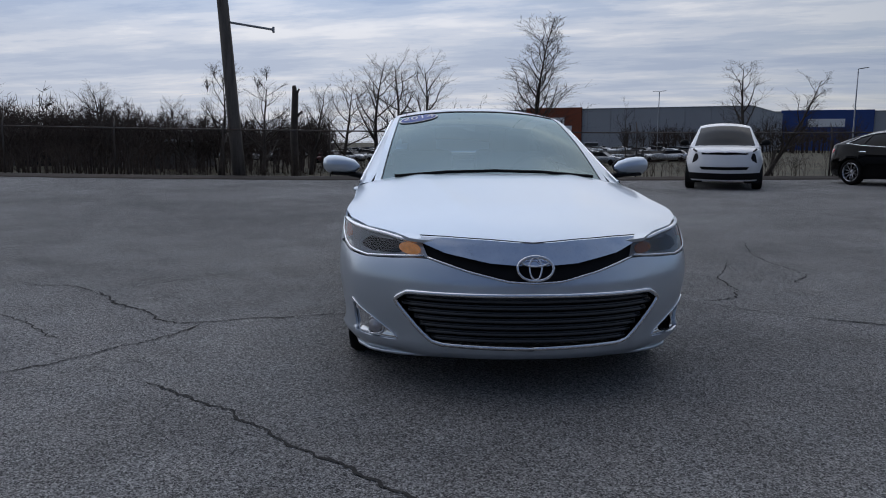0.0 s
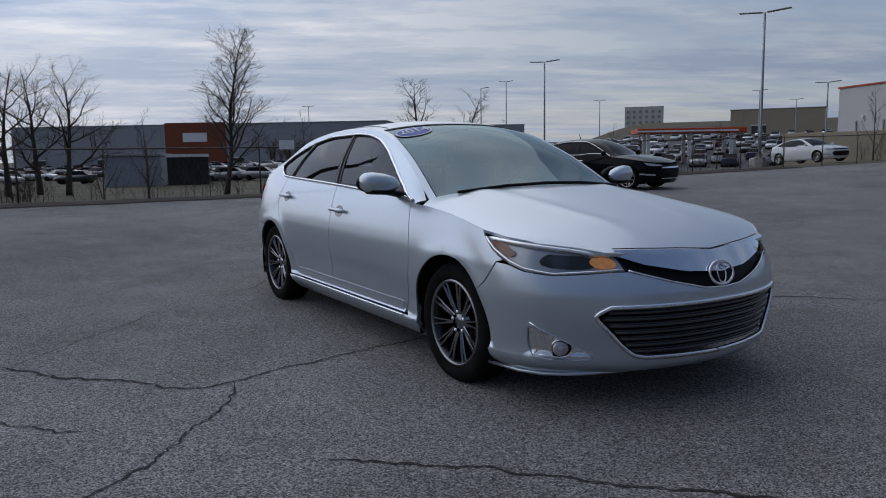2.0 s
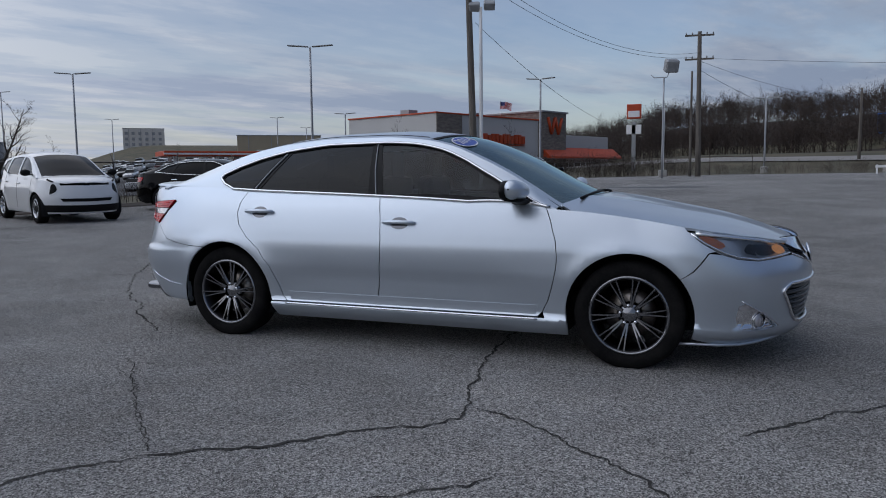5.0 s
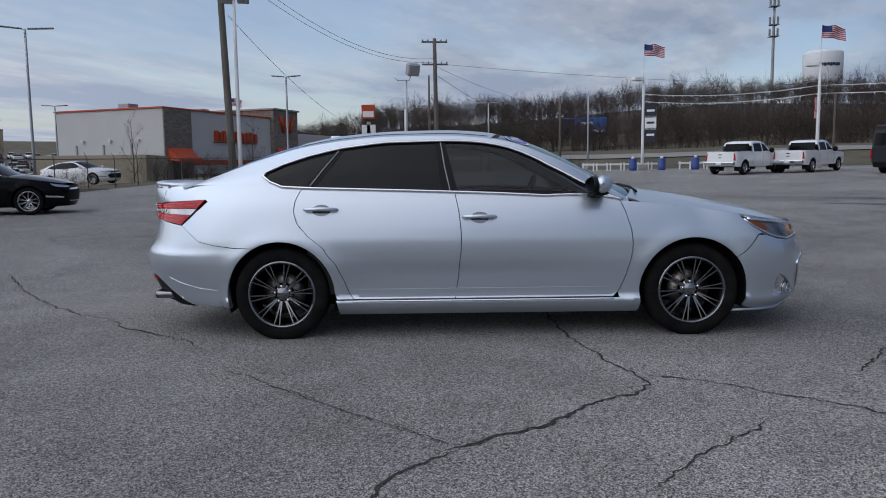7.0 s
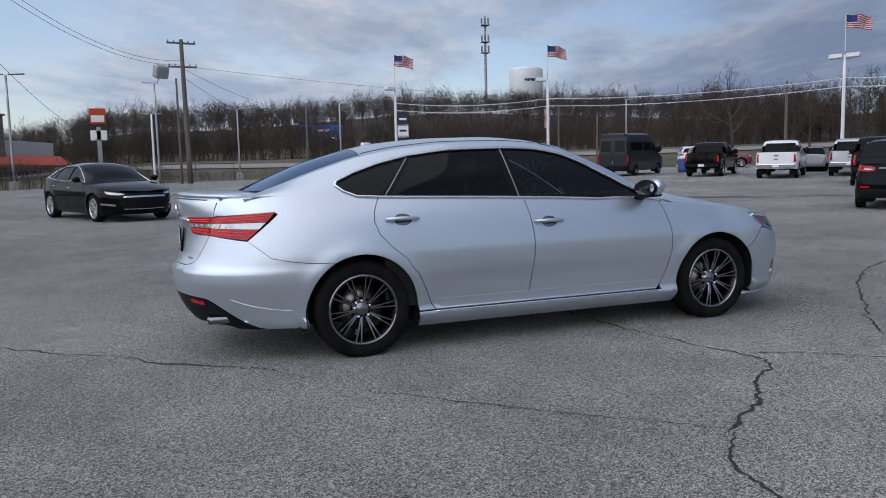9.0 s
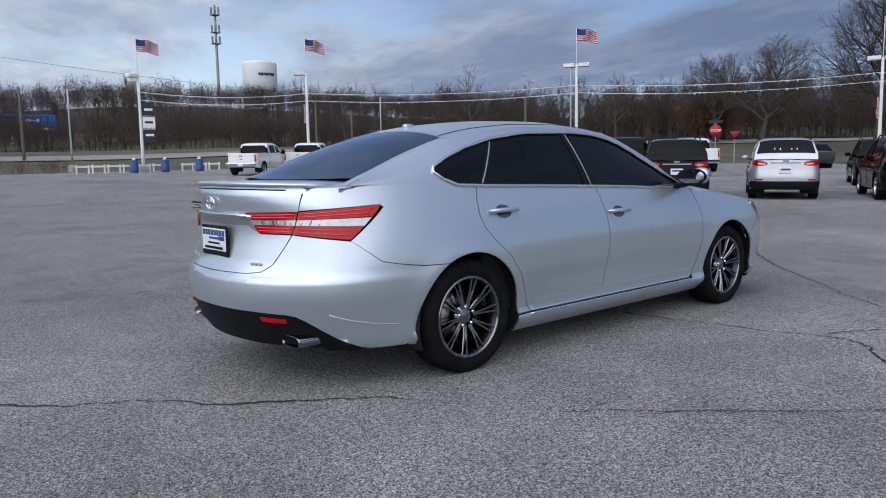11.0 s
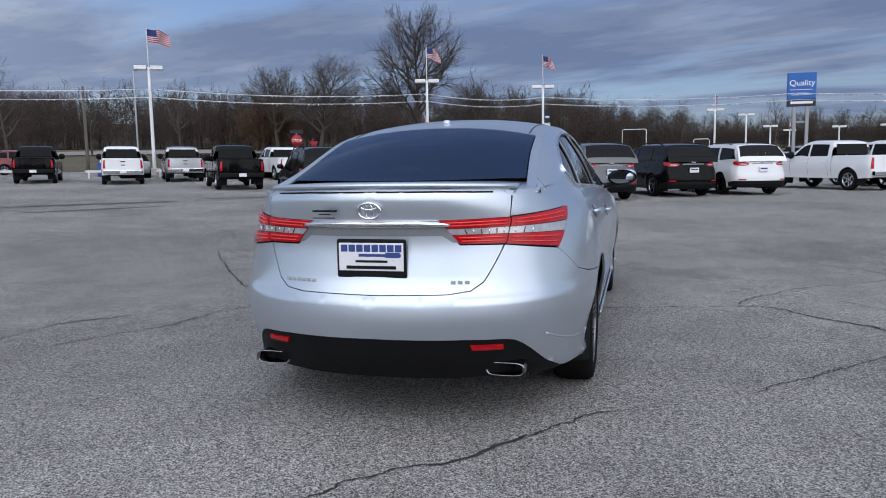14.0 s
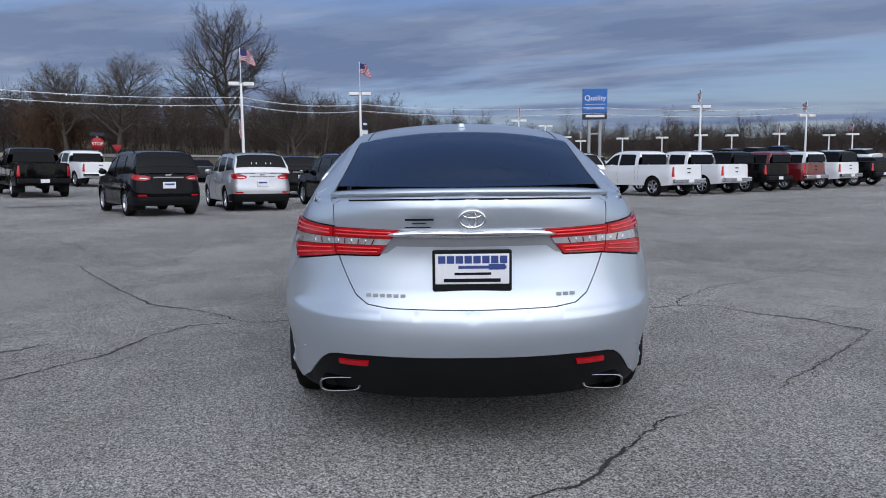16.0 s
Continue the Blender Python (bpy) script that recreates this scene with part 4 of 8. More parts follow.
    for k in range(-14, 15):
        y = .585 * k / 14
        f = 1 - (k / 14) ** 4 * .7
        xr = side(*ry(abs(y), 1.04)).x + .012
        sec = [(xr + .20, 1.083), (xr + .10, 1.090 + .005 * f), (xr + .02, 1.093 + .005 * f), (xr - .010, 1.087 + .004 * f), (xr - .012, 1.080), (xr + .012, 1.066), (xr + .06, 1.060)]
        rows.append([bm.verts.new((x, y, z - .012 * (k / 14) ** 2)) for x, z in sec])
    for a, b in zip(rows, rows[1:]):
        for i in range(6):
            bm.faces.new((a[i], a[i + 1], b[i + 1], b[i])).smooth = True
    bm.faces.new(rows[0])
    bm.faces.new(rows[-1][::-1])
    part("boot_spoiler", bm, M_PAINT, car, "body-coloured lip spoiler", smooth=True)
    # thin black strip drawn as the shade below the spoiler lip
    strip("spoiler_gap", [ry(0, 1.058), ry(.30, 1.056), ry(.50, 1.050)], side, .0032, M_BLACK, car, -.001)
    shut = [(.568, 1.04), (.566, .94), (.552, .86), (.535, .80), (.505, .735), (.47, .672), (.42, .637), (.33, .625), (0, .622)]
    seam_i = [ry(max(0, y - G * .2), z + G * .3) for y, z in shut]
    lamp_in = [ry(.285, .935), ry(.565, .940), ry(.548, .828), ry(.372, .832)]
    recess = [ry(0, .905), ry(.36, .905), ry(.385, .835), ry(.34, .84), ry(.30, .868), ry(0, .868)]
    shell("boot_lid", [([ry(0, 1.07), ry(.562, 1.06)] + seam_i[:2] + [ry(.283, .935), ry(.36, .838), ry(.372, .826), ry(.543, .822)] + seam_i[4:], ())], side, M_PAINT, car)
    shell("number_plate_recess", [(recess, ())], side, M_RECESS, car, lift=.002, depth=.004)
    shell("boot_bar", [([ry(0, .934), ry(.29, .934), ry(.365, .906), ry(0, .906)], ())], side, M_CHROME, car, lift=.010, depth=.012, label="chrome strip above the number plate")
    strip("boot_bar_lip", [ry(0, .922), ry(.20, .922), ry(.33, .914)], side, .011, M_CHROME, car, .010)
    outer_lamp = [ry(.5695, .940), sx(-1.945, .966), sx(-2.125, .794), ry(.552, .826)]
    at_z = lambda a, b, t: (a[0] + (b[0] - a[0]) * t, a[1] + (b[1] - a[1]) * t)
    for s in (1, -1):
        for nm, poly in (("tail_light", outer_lamp), ("inner_tail_light", lamp_in)):
            tl = thing(nm, "red and clear tail light", "")
            tl.parent = car
            if nm == "tail_light":
                A, B, C, D = poly
            else:
                A, B, C, D = poly[1], poly[0], poly[3], poly[2]
            L0, R0 = (lambda t: at_z(A, D, t)), (lambda t: at_z(B, C, t))
            for pn, t0, t1, mt, lf in (("red_lens", 0, .36, M_TAILRED, .012), ("clear_lens", .36, .62, M_CLEAR, .008), ("lower_red_lens", .62, 1, M_TAILRED, .011)):
                shell(pn, [([L0(t0 + .012), R0(t0 + .012), R0(t1 - .012), L0(t1 - .012)], ())], side, mt, tl, lift=lf, depth=.016, step=.03, sides=(s,))
            for q in (.12, .24, .74, .88):
                strip("diode_line", [at_z(L0(q), R0(q), .05), at_z(L0(q), R0(q), .93)], side, .0035, M_LEDRED, tl, .013, sides=(s,))
            shell("lamp_base", [([A, B, C, D], ())], side, M_TAILRED2, tl, lift=.004, depth=.01, sides=(s,))
            for k in range(6 if nm != "tail_light" else 3):
                g = lambda a, b, q: (a[0] + (b[0] - a[0]) * q, a[1] + (b[1] - a[1]) * q)
                q = .08 + .13 * k
                strip("lens_rib", [g(L0(.40), R0(.40), q), g(L0(.59), R0(.59), q)], side, .0026, M_TAILRED2 if k % 2 else M_CHROME, tl, .009, sides=(s,))
    rb = [ry(0, .617)] + [ry(y + G, z - G) for y, z in shut[:4:-1]] + [ry(.54, .80), ry(.549, .822), sx(-2.122, .787), sx(-1.99, .678), sx(-1.86, .651), sx(-1.748, .637)]
    e0, e1 = ry(.56, .424), sx(-2.03, .228)   # the bumper's lower edge sweeps down round the corner
    sweep = [(e0[0] + (e1[0] - e0[0]) * q, e0[1] + (e1[1] - e0[1]) * (q * q * (3 - 2 * q))) for q in np.linspace(0, 1, 9)]
    rb += arch_pts(WHEEL_R, R, 119, 186, 16) + [sx(-1.85, .226), sx(-1.95, .226)] + [(p, z) for p, z in sweep[::-1]] + [ry(.40, .432), ry(0, .437)]
    shell("rear_bumper", [(rb, ())], side, M_PAINT, car, step=.04)
    shell("rear_valance", [([ry(0, .433), ry(.40, .428)] + [(p, z - .004) for p, z in sweep] + [sx(-2.08, .216), sx(-2.2, .220), ry(.63, .238), ry(.40, .24), ry(.36, .238), ry(0, .24)], ())], side, M_BLACK, car, lift=-.006, depth=.02, label="black plastic lower valance")
    strip("bumper_crease", [sx(-1.87, .340), sx(-2.0, .353), sx(-2.14, .385), sx(-2.24, .42)], side, .0035, M_PAINT, car, .0)
    shell("rear_reflector", [([ry(.42, .404), ry(.548, .399), ry(.548, .378), ry(.425, .382)], ())], side, M_TAILRED, car, lift=.004, depth=.01, label="red bumper reflector")
    for s in (1, -1):
        bm = bmesh.new()
        sec = lambda m, dx: [(dx, (.550 + m * .088 * math.copysign(abs(math.cos(t)) ** .5, math.cos(t))) * s, .283 + m * .030 * math.copysign(abs(math.sin(t)) ** .6, math.sin(t))) for t in np.linspace(0, 2 * math.pi, 25)[:-1]]
        loops = [[bm.verts.new(c) for c in sec(m, dx)] for m, dx in ((1.0, -2.08), (1.0, -2.368), (.97, -2.378), (.86, -2.374), (.84, -2.29))]
        for a, b in zip(loops, loops[1:]):
            for i in range(24):
                bm.faces.new((a[i], a[(i + 1) % 24], b[(i + 1) % 24], b[i])).smooth = True
        ex = part("exhaust_tip", bm, M_SPOKE, car, "dark chrome exhaust tip", smooth=True)
        bm = bmesh.new()
        bm.faces.new([bm.verts.new(c) for c in sec(.85, -2.30)])
        part("bore", bm, M_DARK, ex)
    # number plate
    pl = thing("number_plate", "white dealer plate in a black frame", "")
    pl.parent = car
    px = -2.497
    part("frame", boxed(px - .012, px, -.157, .157, .692, .858, .006), M_BLACK, pl)
    part("plate", boxed(px - .0145, px - .010, -.146, .146, .722, .842, .002), M_PLATEWHITE, pl)
    for z0, z1, y0, y1, mt in ((.783, .795, -.135, .055, M_BLUEINK), (.758, .768, -.075, .07, M_BLACK), (.730, .744, -.112, .112, M_BLACK)):
        part("print_bar", boxed(px - .0155, px - .014, y0, y1, z0, z1), mt, pl)
    for k in range(8):
        part("print_bar", boxed(px - .0155, px - .014, -.138 + k * .0348, -.138 + k * .0348 + .029, .804, .834), M_BLUEINK, pl)
    part("print_mark", boxed(px - .0156, px - .014, -.13, -.065, .779, .802, .0), M_BLUEINK, pl)
    # badges as plain shapes
    def badge(name, at, rx, rz, turn):
        bm = bmesh.new()
        tube(bm, [(0, rx * math.cos(t), rz * math.sin(t)) for t in np.linspace(0, 2 * math.pi, 29)[:-1]], .007, 6, True)
        tube(bm, [(0, rx * .34 * math.cos(t), rz * .9 * math.sin(t)) for t in np.linspace(0, 2 * math.pi, 21)[:-1]], .005, 5, True)
        tube(bm, [(0, rx * .72 * math.cos(t), rz * .52 + rz * .36 * math.sin(t)) for t in np.linspace(0, 2 * math.pi, 21)[:-1]], .005, 5, True)
        part(name, bm, M_CHROME, car, "oval chrome badge", smooth=True, at=Matrix.Translation(at) @ pose(0, 0, 0, 0, turn, 0))
    badge("front_badge", (2.402, 0, .628), .082, .056, -14)
    badge("rear_badge", (-2.518, 0, .978), .050, .034, -6)
    for y0, y1, z0, z1 in ((.15, .262, .974, .982), (.18, .235, .961, .965), (.16, .262, .946, .950)):
        part("dealer_mark", boxed(-2.511, -2.505, y0, y1, z0, z1), M_BLACK, car)
    for y0, y1, n in ((.262, .43, 6), (-.42, -.335, 3)):
        for k in range(n):
            sg = 1 if y0 > 0 else -1
            pa, pb = side(*ry(y0 + (y1 - y0) * (k + .15) / n, .672)), side(*ry(y0 + (y1 - y0) * (k + .85) / n, .672))
            ya, yb_ = sorted((abs(pa.y) * sg, abs(pb.y) * sg))
            part("badge_bar", boxed(min(pa.x, pb.x) - .004, min(pa.x, pb.x) + .004, ya, yb_, .666, .679), M_SATIN, car)
    # mirrors
    for s in (1, -1):
        mr = thing("door_mirror", "silver door mirror on a black foot", "")
        mr.parent = car
        bm = bmesh.new()
        prof = [(0.0, .012, .010), (.03, .045, .040), (.09, .062, .056), (.16, .066, .061), (.205, .058, .055), (.230, .038, .036), (.238, .006, .006)]
        rings = []
        for d, rx, rz in prof:
            rings.append([bm.verts.new((.735 + .035 * (1 - (d / .236)) + rx * math.cos(t) * (1 if math.cos(t) > 0 else .72), -s * (.845 + d), 1.032 + .018 * (d / .236) + rz * math.sin(t))) for t in np.linspace(0, 2 * math.pi, 19)[:-1]])
        for a, b in zip(rings, rings[1:]):
            for i in range(18):
                bm.faces.new((a[i], a[(i + 1) % 18], b[(i + 1) % 18], b[i])).smooth = True
        part("mirror_shell", bm, M_PAINT, mr, smooth=True)
        bm = bmesh.new()
        rings = [[bm.verts.new((.74 + rx * math.cos(t), -s * y, z + rz * math.sin(t))) for t in np.linspace(0, 2 * math.pi, 13)[:-1]] for y, z, rx, rz in ((.79, .958, .075, .025), (.85, .975, .055, .022), (.92, .985, .06, .016), (1.03, .988, .05, .012))]
        for a, b in zip(rings, rings[1:]):
            for i in range(12):
                bm.faces.new((a[i], a[(i + 1) % 12], b[(i + 1) % 12], b[i])).smooth = True
        bm.faces.new(rings[-1])
        part("mirror_foot", bm, M_BLACK, mr, smooth=True)
        bm = bmesh.new()
        lathe(bm, [(.001, -.004), (.95, -.004), (1.0, 0), (.95, .006)], 24, "x")
        part("mirror_glass", bm, M_MIRROR, mr, smooth=True, at=Matrix.Translation((.688, -s * .972, 1.040)) @ pose(0, 0, 0, 0, -6, s * 17) @ Matrix.Diagonal((-.6, .105, .0545, 1)))
        bm = bmesh.new()
        lathe(bm, [(.001, .02), (1.0, .02), (1.04, .0), (1.0, -.012), (.93, -.006), (.90, .008)], 24, "x")
        part("mirror_bezel", bm, M_BLACK, mr, smooth=True, at=Matrix.Translation((.690, -s * .972, 1.040)) @ Matrix.Diagonal((1, .110, .0585, 1)))
        # handles
        for hx, hz in ((-.055, .832), (-1.135, .892)):
            dh = thing("door_handle", "silver bar handle over a cupped recess", "")
            dh.parent = car
            a0 = sx(hx, hz)[0]
            # no hollow here: a flat dark oval paints the cup's shade
            shell("handle_cup", [(ellipse(a0, hz - .004, .062, .038, 24), ())], side, M_DCHROME, dh, lift=.0015, depth=.003, sides=(s,), step=.02)
            bm = bmesh.new()
            yb_ = -side(a0, hz).y
            tube(bm, [(hx - .118, -s * (yb_ + .006), hz + .004), (hx - .10, -s * (yb_ + .026), hz + .004), (hx, -s * (yb_ + .034), hz + .006), (hx + .09, -s * (yb_ + .028), hz + .003), (hx + .112, -s * (yb_ + .006), hz)], [.008, .013, .014, .013, .008], 8)
            part("grip", bm, M_PAINT, dh, smooth=True)
    # wheels and wells
    for x in (WHEEL_F, WHEEL_R):
        for y in (-.776, .776):
            wheel_parts(car, x, y, .322, .215, .230, (M_SPOKE, M_BARREL), turn=-7 if y < 0 else 20, sink=.010)
            bm = bmesh.new()
            s = -1 if y < 0 else 1
            lathe(bm, [(.37, s * .10), (.395, s * .02), (.395, -s * .28), (.02, -s * .28)], 28, arc=(-20, 200))
            part("wheel_well", bm, M_DARK, car, at=Matrix.Translation((x, y, HUB_Z)))
    part("underbody", boxed(-1.95, 2.05, -.60, .60, .19, .40, .03), M_DARK, car)
    part("inner_shell", boxed(-2.28, 2.12, -.60, .60, .40, .66, .05), M_DARK, car)
    part("engine_bay", boxed(1.05, 2.14, -.55, .55, .60, .72, .05), M_DARK, car)
    part("parcel_shelf", boxed(-2.2, -1.45, -.60, .60, .88, 1.03, .03), M_SEAT, car)
    part("shelf_cloth", boxed(-1.90, -1.55, -.22, .22, 1.03, 1.062, .015), M_SEATLIGHT, car)
    part("dashboard", boxed(.55, 1.0, -.68, .68, .62, .93, .05, 2), M_SEAT, car)
    for s in (1, -1):
        part("door_lining", boxed(-1.25, .9, -.80 if s > 0 else .77, -.77 if s > 0 else .80, .3, .93), M_SEAT, car)
    for x in (-.32, -1.22):
        for y in (-.38, .38):
            bm = boxed(x - .06, x + .06, y - .24, y + .24, .62, 1.13, .05, 2)
            box(bm, x - .03, x + .03, y - .10, y + .10, 1.12, 1.30)
            part("seat_back", bm, M_SEAT, car)
    bm = bmesh.new()
    tube(bm, [(.42 + .05 * math.sin(t), .38 + .18 * math.cos(t), .93 + .17 * math.sin(t)) for t in np.linspace(0, 2 * math.pi, 25)[:-1]], .014, 6, True)
    part("steering_wheel", bm, M_SEAT, car, smooth=True)
    # price sticker on the windscreen
    st = thing("windscreen_sticker", "oval blue and white year sticker", "")
    st.parent = car
    f = lambda u, v: roof(u, v)
    shell("sticker", [(ellipse(.24, .70, .085, .22, 28), ())], f, M_PLATEWHITE, st, lift=.003, depth=.001, step=.04, sides=(1,), core=(0, 0, 0))
    shell("sticker_field", [(ellipse(.24, .70, .075, .20, 28), ())], f, material("sticker_blue", (0.05, 0.10, 0.42), .4), st, lift=.0042, depth=.001, step=.04, sides=(1,), core=(0, 0, 0))
    tc = bpy.data.curves.new("year", "FONT")
    tc.body, tc.size, tc.align_x, tc.align_y, tc.extrude = "2014", .115, "CENTER", "CENTER", .0004
    to = new("year", tc)
    c = roof(.24, .70)
    nn = (roof(.25, .70) - roof(.23, .70)).cross(roof(.24, .72) - roof(.24, .68)).normalized()
    nn = nn if nn.z > 0 else -nn
    right = Vector((0, 1, 0))
    right = (right - nn * right.dot(nn)).normalized()
    mtx = Matrix((right, nn.cross(right), nn)).transposed().to_4x4()
    mtx.translation = c + nn * .0062
    to.parent = st
    to.matrix_basis = mtx
    tc.materials.append(M_PLATEWHITE)
    return car


hero = build_hero()


# ---- cracks in the lot ----
def crack_lines():
    """Each crack: its strength and the places it runs through; it wanders between them."""
    yield 1.2, [(1.99, -1.89), (2.40, -1.42), (2.79, -1.08), (3.02, -.85), (3.20, -.70), (3.45, -.46), (3.75, -.18), (4.61, .45), (6.1, 1.2)]
    yield 1.1, [(.75, -1.86), (1.08, -1.99), (1.31, -2.17), (1.53, -2.36), (1.74, -2.55), (2.17, -3.2), (2.40, -3.50), (2.1, -3.66)]
    yield 1.3, [(-.30, -2.95), (.12, -2.68), (.45, -2.34), (.70, -2.18), (.78, -2.04), (.76, -1.90), (.68, -1.60), (.62, -1.25), (.56, -.95), (.52, -.5), (.5, .3), (.25, 1.64)]
    yield .9, [(.45, -3.36), (.68, -3.08), (.95, -2.83), (1.20, -2.61)]
    yield 1.1, [(.25, 1.64), (.58, 1.92), (.82, 2.24), (1.08, 2.69), (1.82, 3.25), (2.96, 4.08), (3.9, 4.7)]
    yield 1.1, [(.27, 1.70), (.17, 2.02), (-.12, 2.20), (-.68, 2.28), (-1.07, 2.52), (-1.5, 2.75)]
    yield 1.0, [(-.39, 2.80), (-.80, 3.20), (-1.21, 3.22), (-1.64, 3.20), (-2.17, 3.33), (-3.13, 3.72)]
    yield .5, [(-.24, -2.92), (-.47, -2.72), (-.86, -2.38), (-1.20, -2.03), (-1.48, -1.76), (-1.68, -1.62)]
    yield 1.0, [(-.27, -2.96), (-.42, -3.09), (-.55, -3.28), (-.62, -3.7)]
    yield 1.0, [(-5.32, 2.91), (-5.22, 2.44), (-4.35, 1.23), (-3.64, .42), (-3.27, .09), (-2.88, -.17), (-2.76, -.40), (-2.55, -.54), (-2.10, -.88), (-1.95, -1.07)]
    yield .9, [(5.28, -2.37), (4.06, -2.70), (3.33, -3.08), (2.70, -3.55), (2.92, -4.96)]
    yield .8, [(10.3, -5.62), (8.6, -5.6), (7.2, -5.95), (6.07, -6.86)]
    yield .8, [(9.28, 8.53), (7.07, 6.80), (6.33, 5.87), (5.33, 5.26)]
    yield .9, [(5.21, 4.23), (4.30, 3.62), (3.88, 3.42)]
    yield .7, [(3.06, 4.05), (4.4, 3.6), (6.4, 3.9), (9, 3.2)]
    yield .9, [(-5.92, 5.40), (-6.4, 5.9), (-6.90, 6.54), (-6.7, 7.8), (-7.06, 9.08)]
    yield .9, [(-10.89, -8.69), (-9.76, -7.18), (-10.20, -6.23), (-9.8, -5.0)]
    yield .8, [(5.04, 4.84), (6.07, 5.77), (7.20, 6.66), (9.1, 7.2)]
    yield .7, [(1.08, 7.81), (1.47, 6.46), (1.92, 5.98), (3.3, 5.6)]
    yield .3, [(-1.46, -1.90), (-1.10, -2.11), (-.75, -2.48), (-.53, -2.67), (-.30, -2.89)]
    yield .7, [(4.6, .45), (5.6, -.6), (7.9, -1.4), (9.6, -3.2), (12.5, -4.0)]


def crack_mesh():
    bm = bmesh.new()
    rnd = random.Random(4)
    for strength, line in crack_lines():
        pts = []
        for (x0, y0), (x1, y1) in zip(line, line[1:]):
            n = max(2, int(math.hypot(x1 - x0, y1 - y0) / .02))
            dx, dy = (x1 - x0), (y1 - y0)
            ln = math.hypot(dx, dy)
            for k in range(n):
                t = k / n
                w = .030 * noise.noise(Vector((x0 + dx * t, y0 + dy * t, 3.3)) * 7) + .022 * noise.noise(Vector((x0 + dx * t, y0 + dy * t, 9.1)) * 26)
                pts.append((x0 + dx * t - dy / ln * w, y0 + dy * t + dx / ln * w))
        pts.append(line[-1])
        prev = None
        for i, (x, y) in enumerate(pts):
            a, b = pts[max(0, i - 1)], pts[min(len(pts) - 1, i + 1)]
            d = math.hypot(b[0] - a[0], b[1] - a[1]) or 1
            nx, ny = -(b[1] - a[1]) / d, (b[0] - a[0]) / d
            w = strength * (.0036 + .0068 * max(0, noise.noise(Vector((x, y, 1.7)) * 2.2)) + .0045 * rnd.random() ** 2) * min(1, .25 + .12 * min(i, len(pts) - 1 - i))
            z = lot_z(x, y) + .0045
            cur = (bm.verts.new((x + nx * w, y + ny * w, z)), bm.verts.new((x - nx * w * rnd.uniform(.6, 1.2), y - ny * w, z)))
            if prev:
                bm.faces.new((prev[0], prev[1], cur[1], cur[0]))
            prev = cur
    return bm


solo("pavement_cracks", crack_mesh(), M_CRACK, "dark branching cracks across grey asphalt", "cracks", kind="stuff")


# ---- other vehicles ----
M_CARBLACK = material("black_car_paint", (0.0025, 0.0025, 0.003), 0.06, 0.0, coat=0.0, spec=0.17, var=0.3, scale=2, second=(0.009, 0.009, 0.01))
M_CARWHITE = material("white_car_paint", (0.74, 0.75, 0.76), 0.3, coat=1.0, var=0.25, scale=2, second=(0.66, 0.66, 0.66))
M_CARGREY = material("charcoal_car_paint", (0.018, 0.021, 0.026), 0.3, 0.2, coat=0.15, spec=0.3, var=0.25, scale=2)
M_CARNAVY = material("dark_navy_paint", (0.0025, 0.003, 0.0045), 0.06, 0.0, coat=0.0, spec=0.17, var=0.25, scale=2)
M_CARSILVER = material("silver_car_paint", (0.50, 0.51, 0.53), 0.32, 0.6, coat=1.0, var=0.25, scale=2)
M_CARPEWTER = material("pewter_car_paint", (0.085, 0.09, 0.098), 0.28, 0.6, coat=0.8, var=0.25, scale=2)
M_CARRED = material("dark_red_paint", (0.16, 0.010, 0.014), 0.25, 0.3, coat=1.0, var=0.25, scale=2)
M_ALLOY = material("bright_alloy", (0.55, 0.56, 0.58), 0.25, 1.0, var=0.3, scale=9)
M_BLACKGLASS = material("dark_far_glass", (0.004, 0.005, 0.0065), 0.05, spec=0.15)


def shifted(poly, dx):
    return [(x + dx, z) for x, z in poly]


def outline_table(n, m):
    """Plan outline t^n + c^m = 1, by its length."""
    cut = 0.5 ** (1 / n)
    t = np.linspace(0, cut, 500)
    c = (1 - t ** n) ** (1 / m)
    c2 = np.linspace(c[-1], 0, 900)[1:]
    t, c = np.concatenate([t, (1 - c2 ** m) ** (1 / n)]), np.concatenate([c, c2])
    return t, c, np.concatenate([[0], np.cumsum(np.hypot(np.diff(2.42 * t), np.diff(0.9 * c)))])


PLANS = {"round": (_t, _c, _a), "full": outline_table(15, 3.6), "square": outline_table(26, 5.5)}


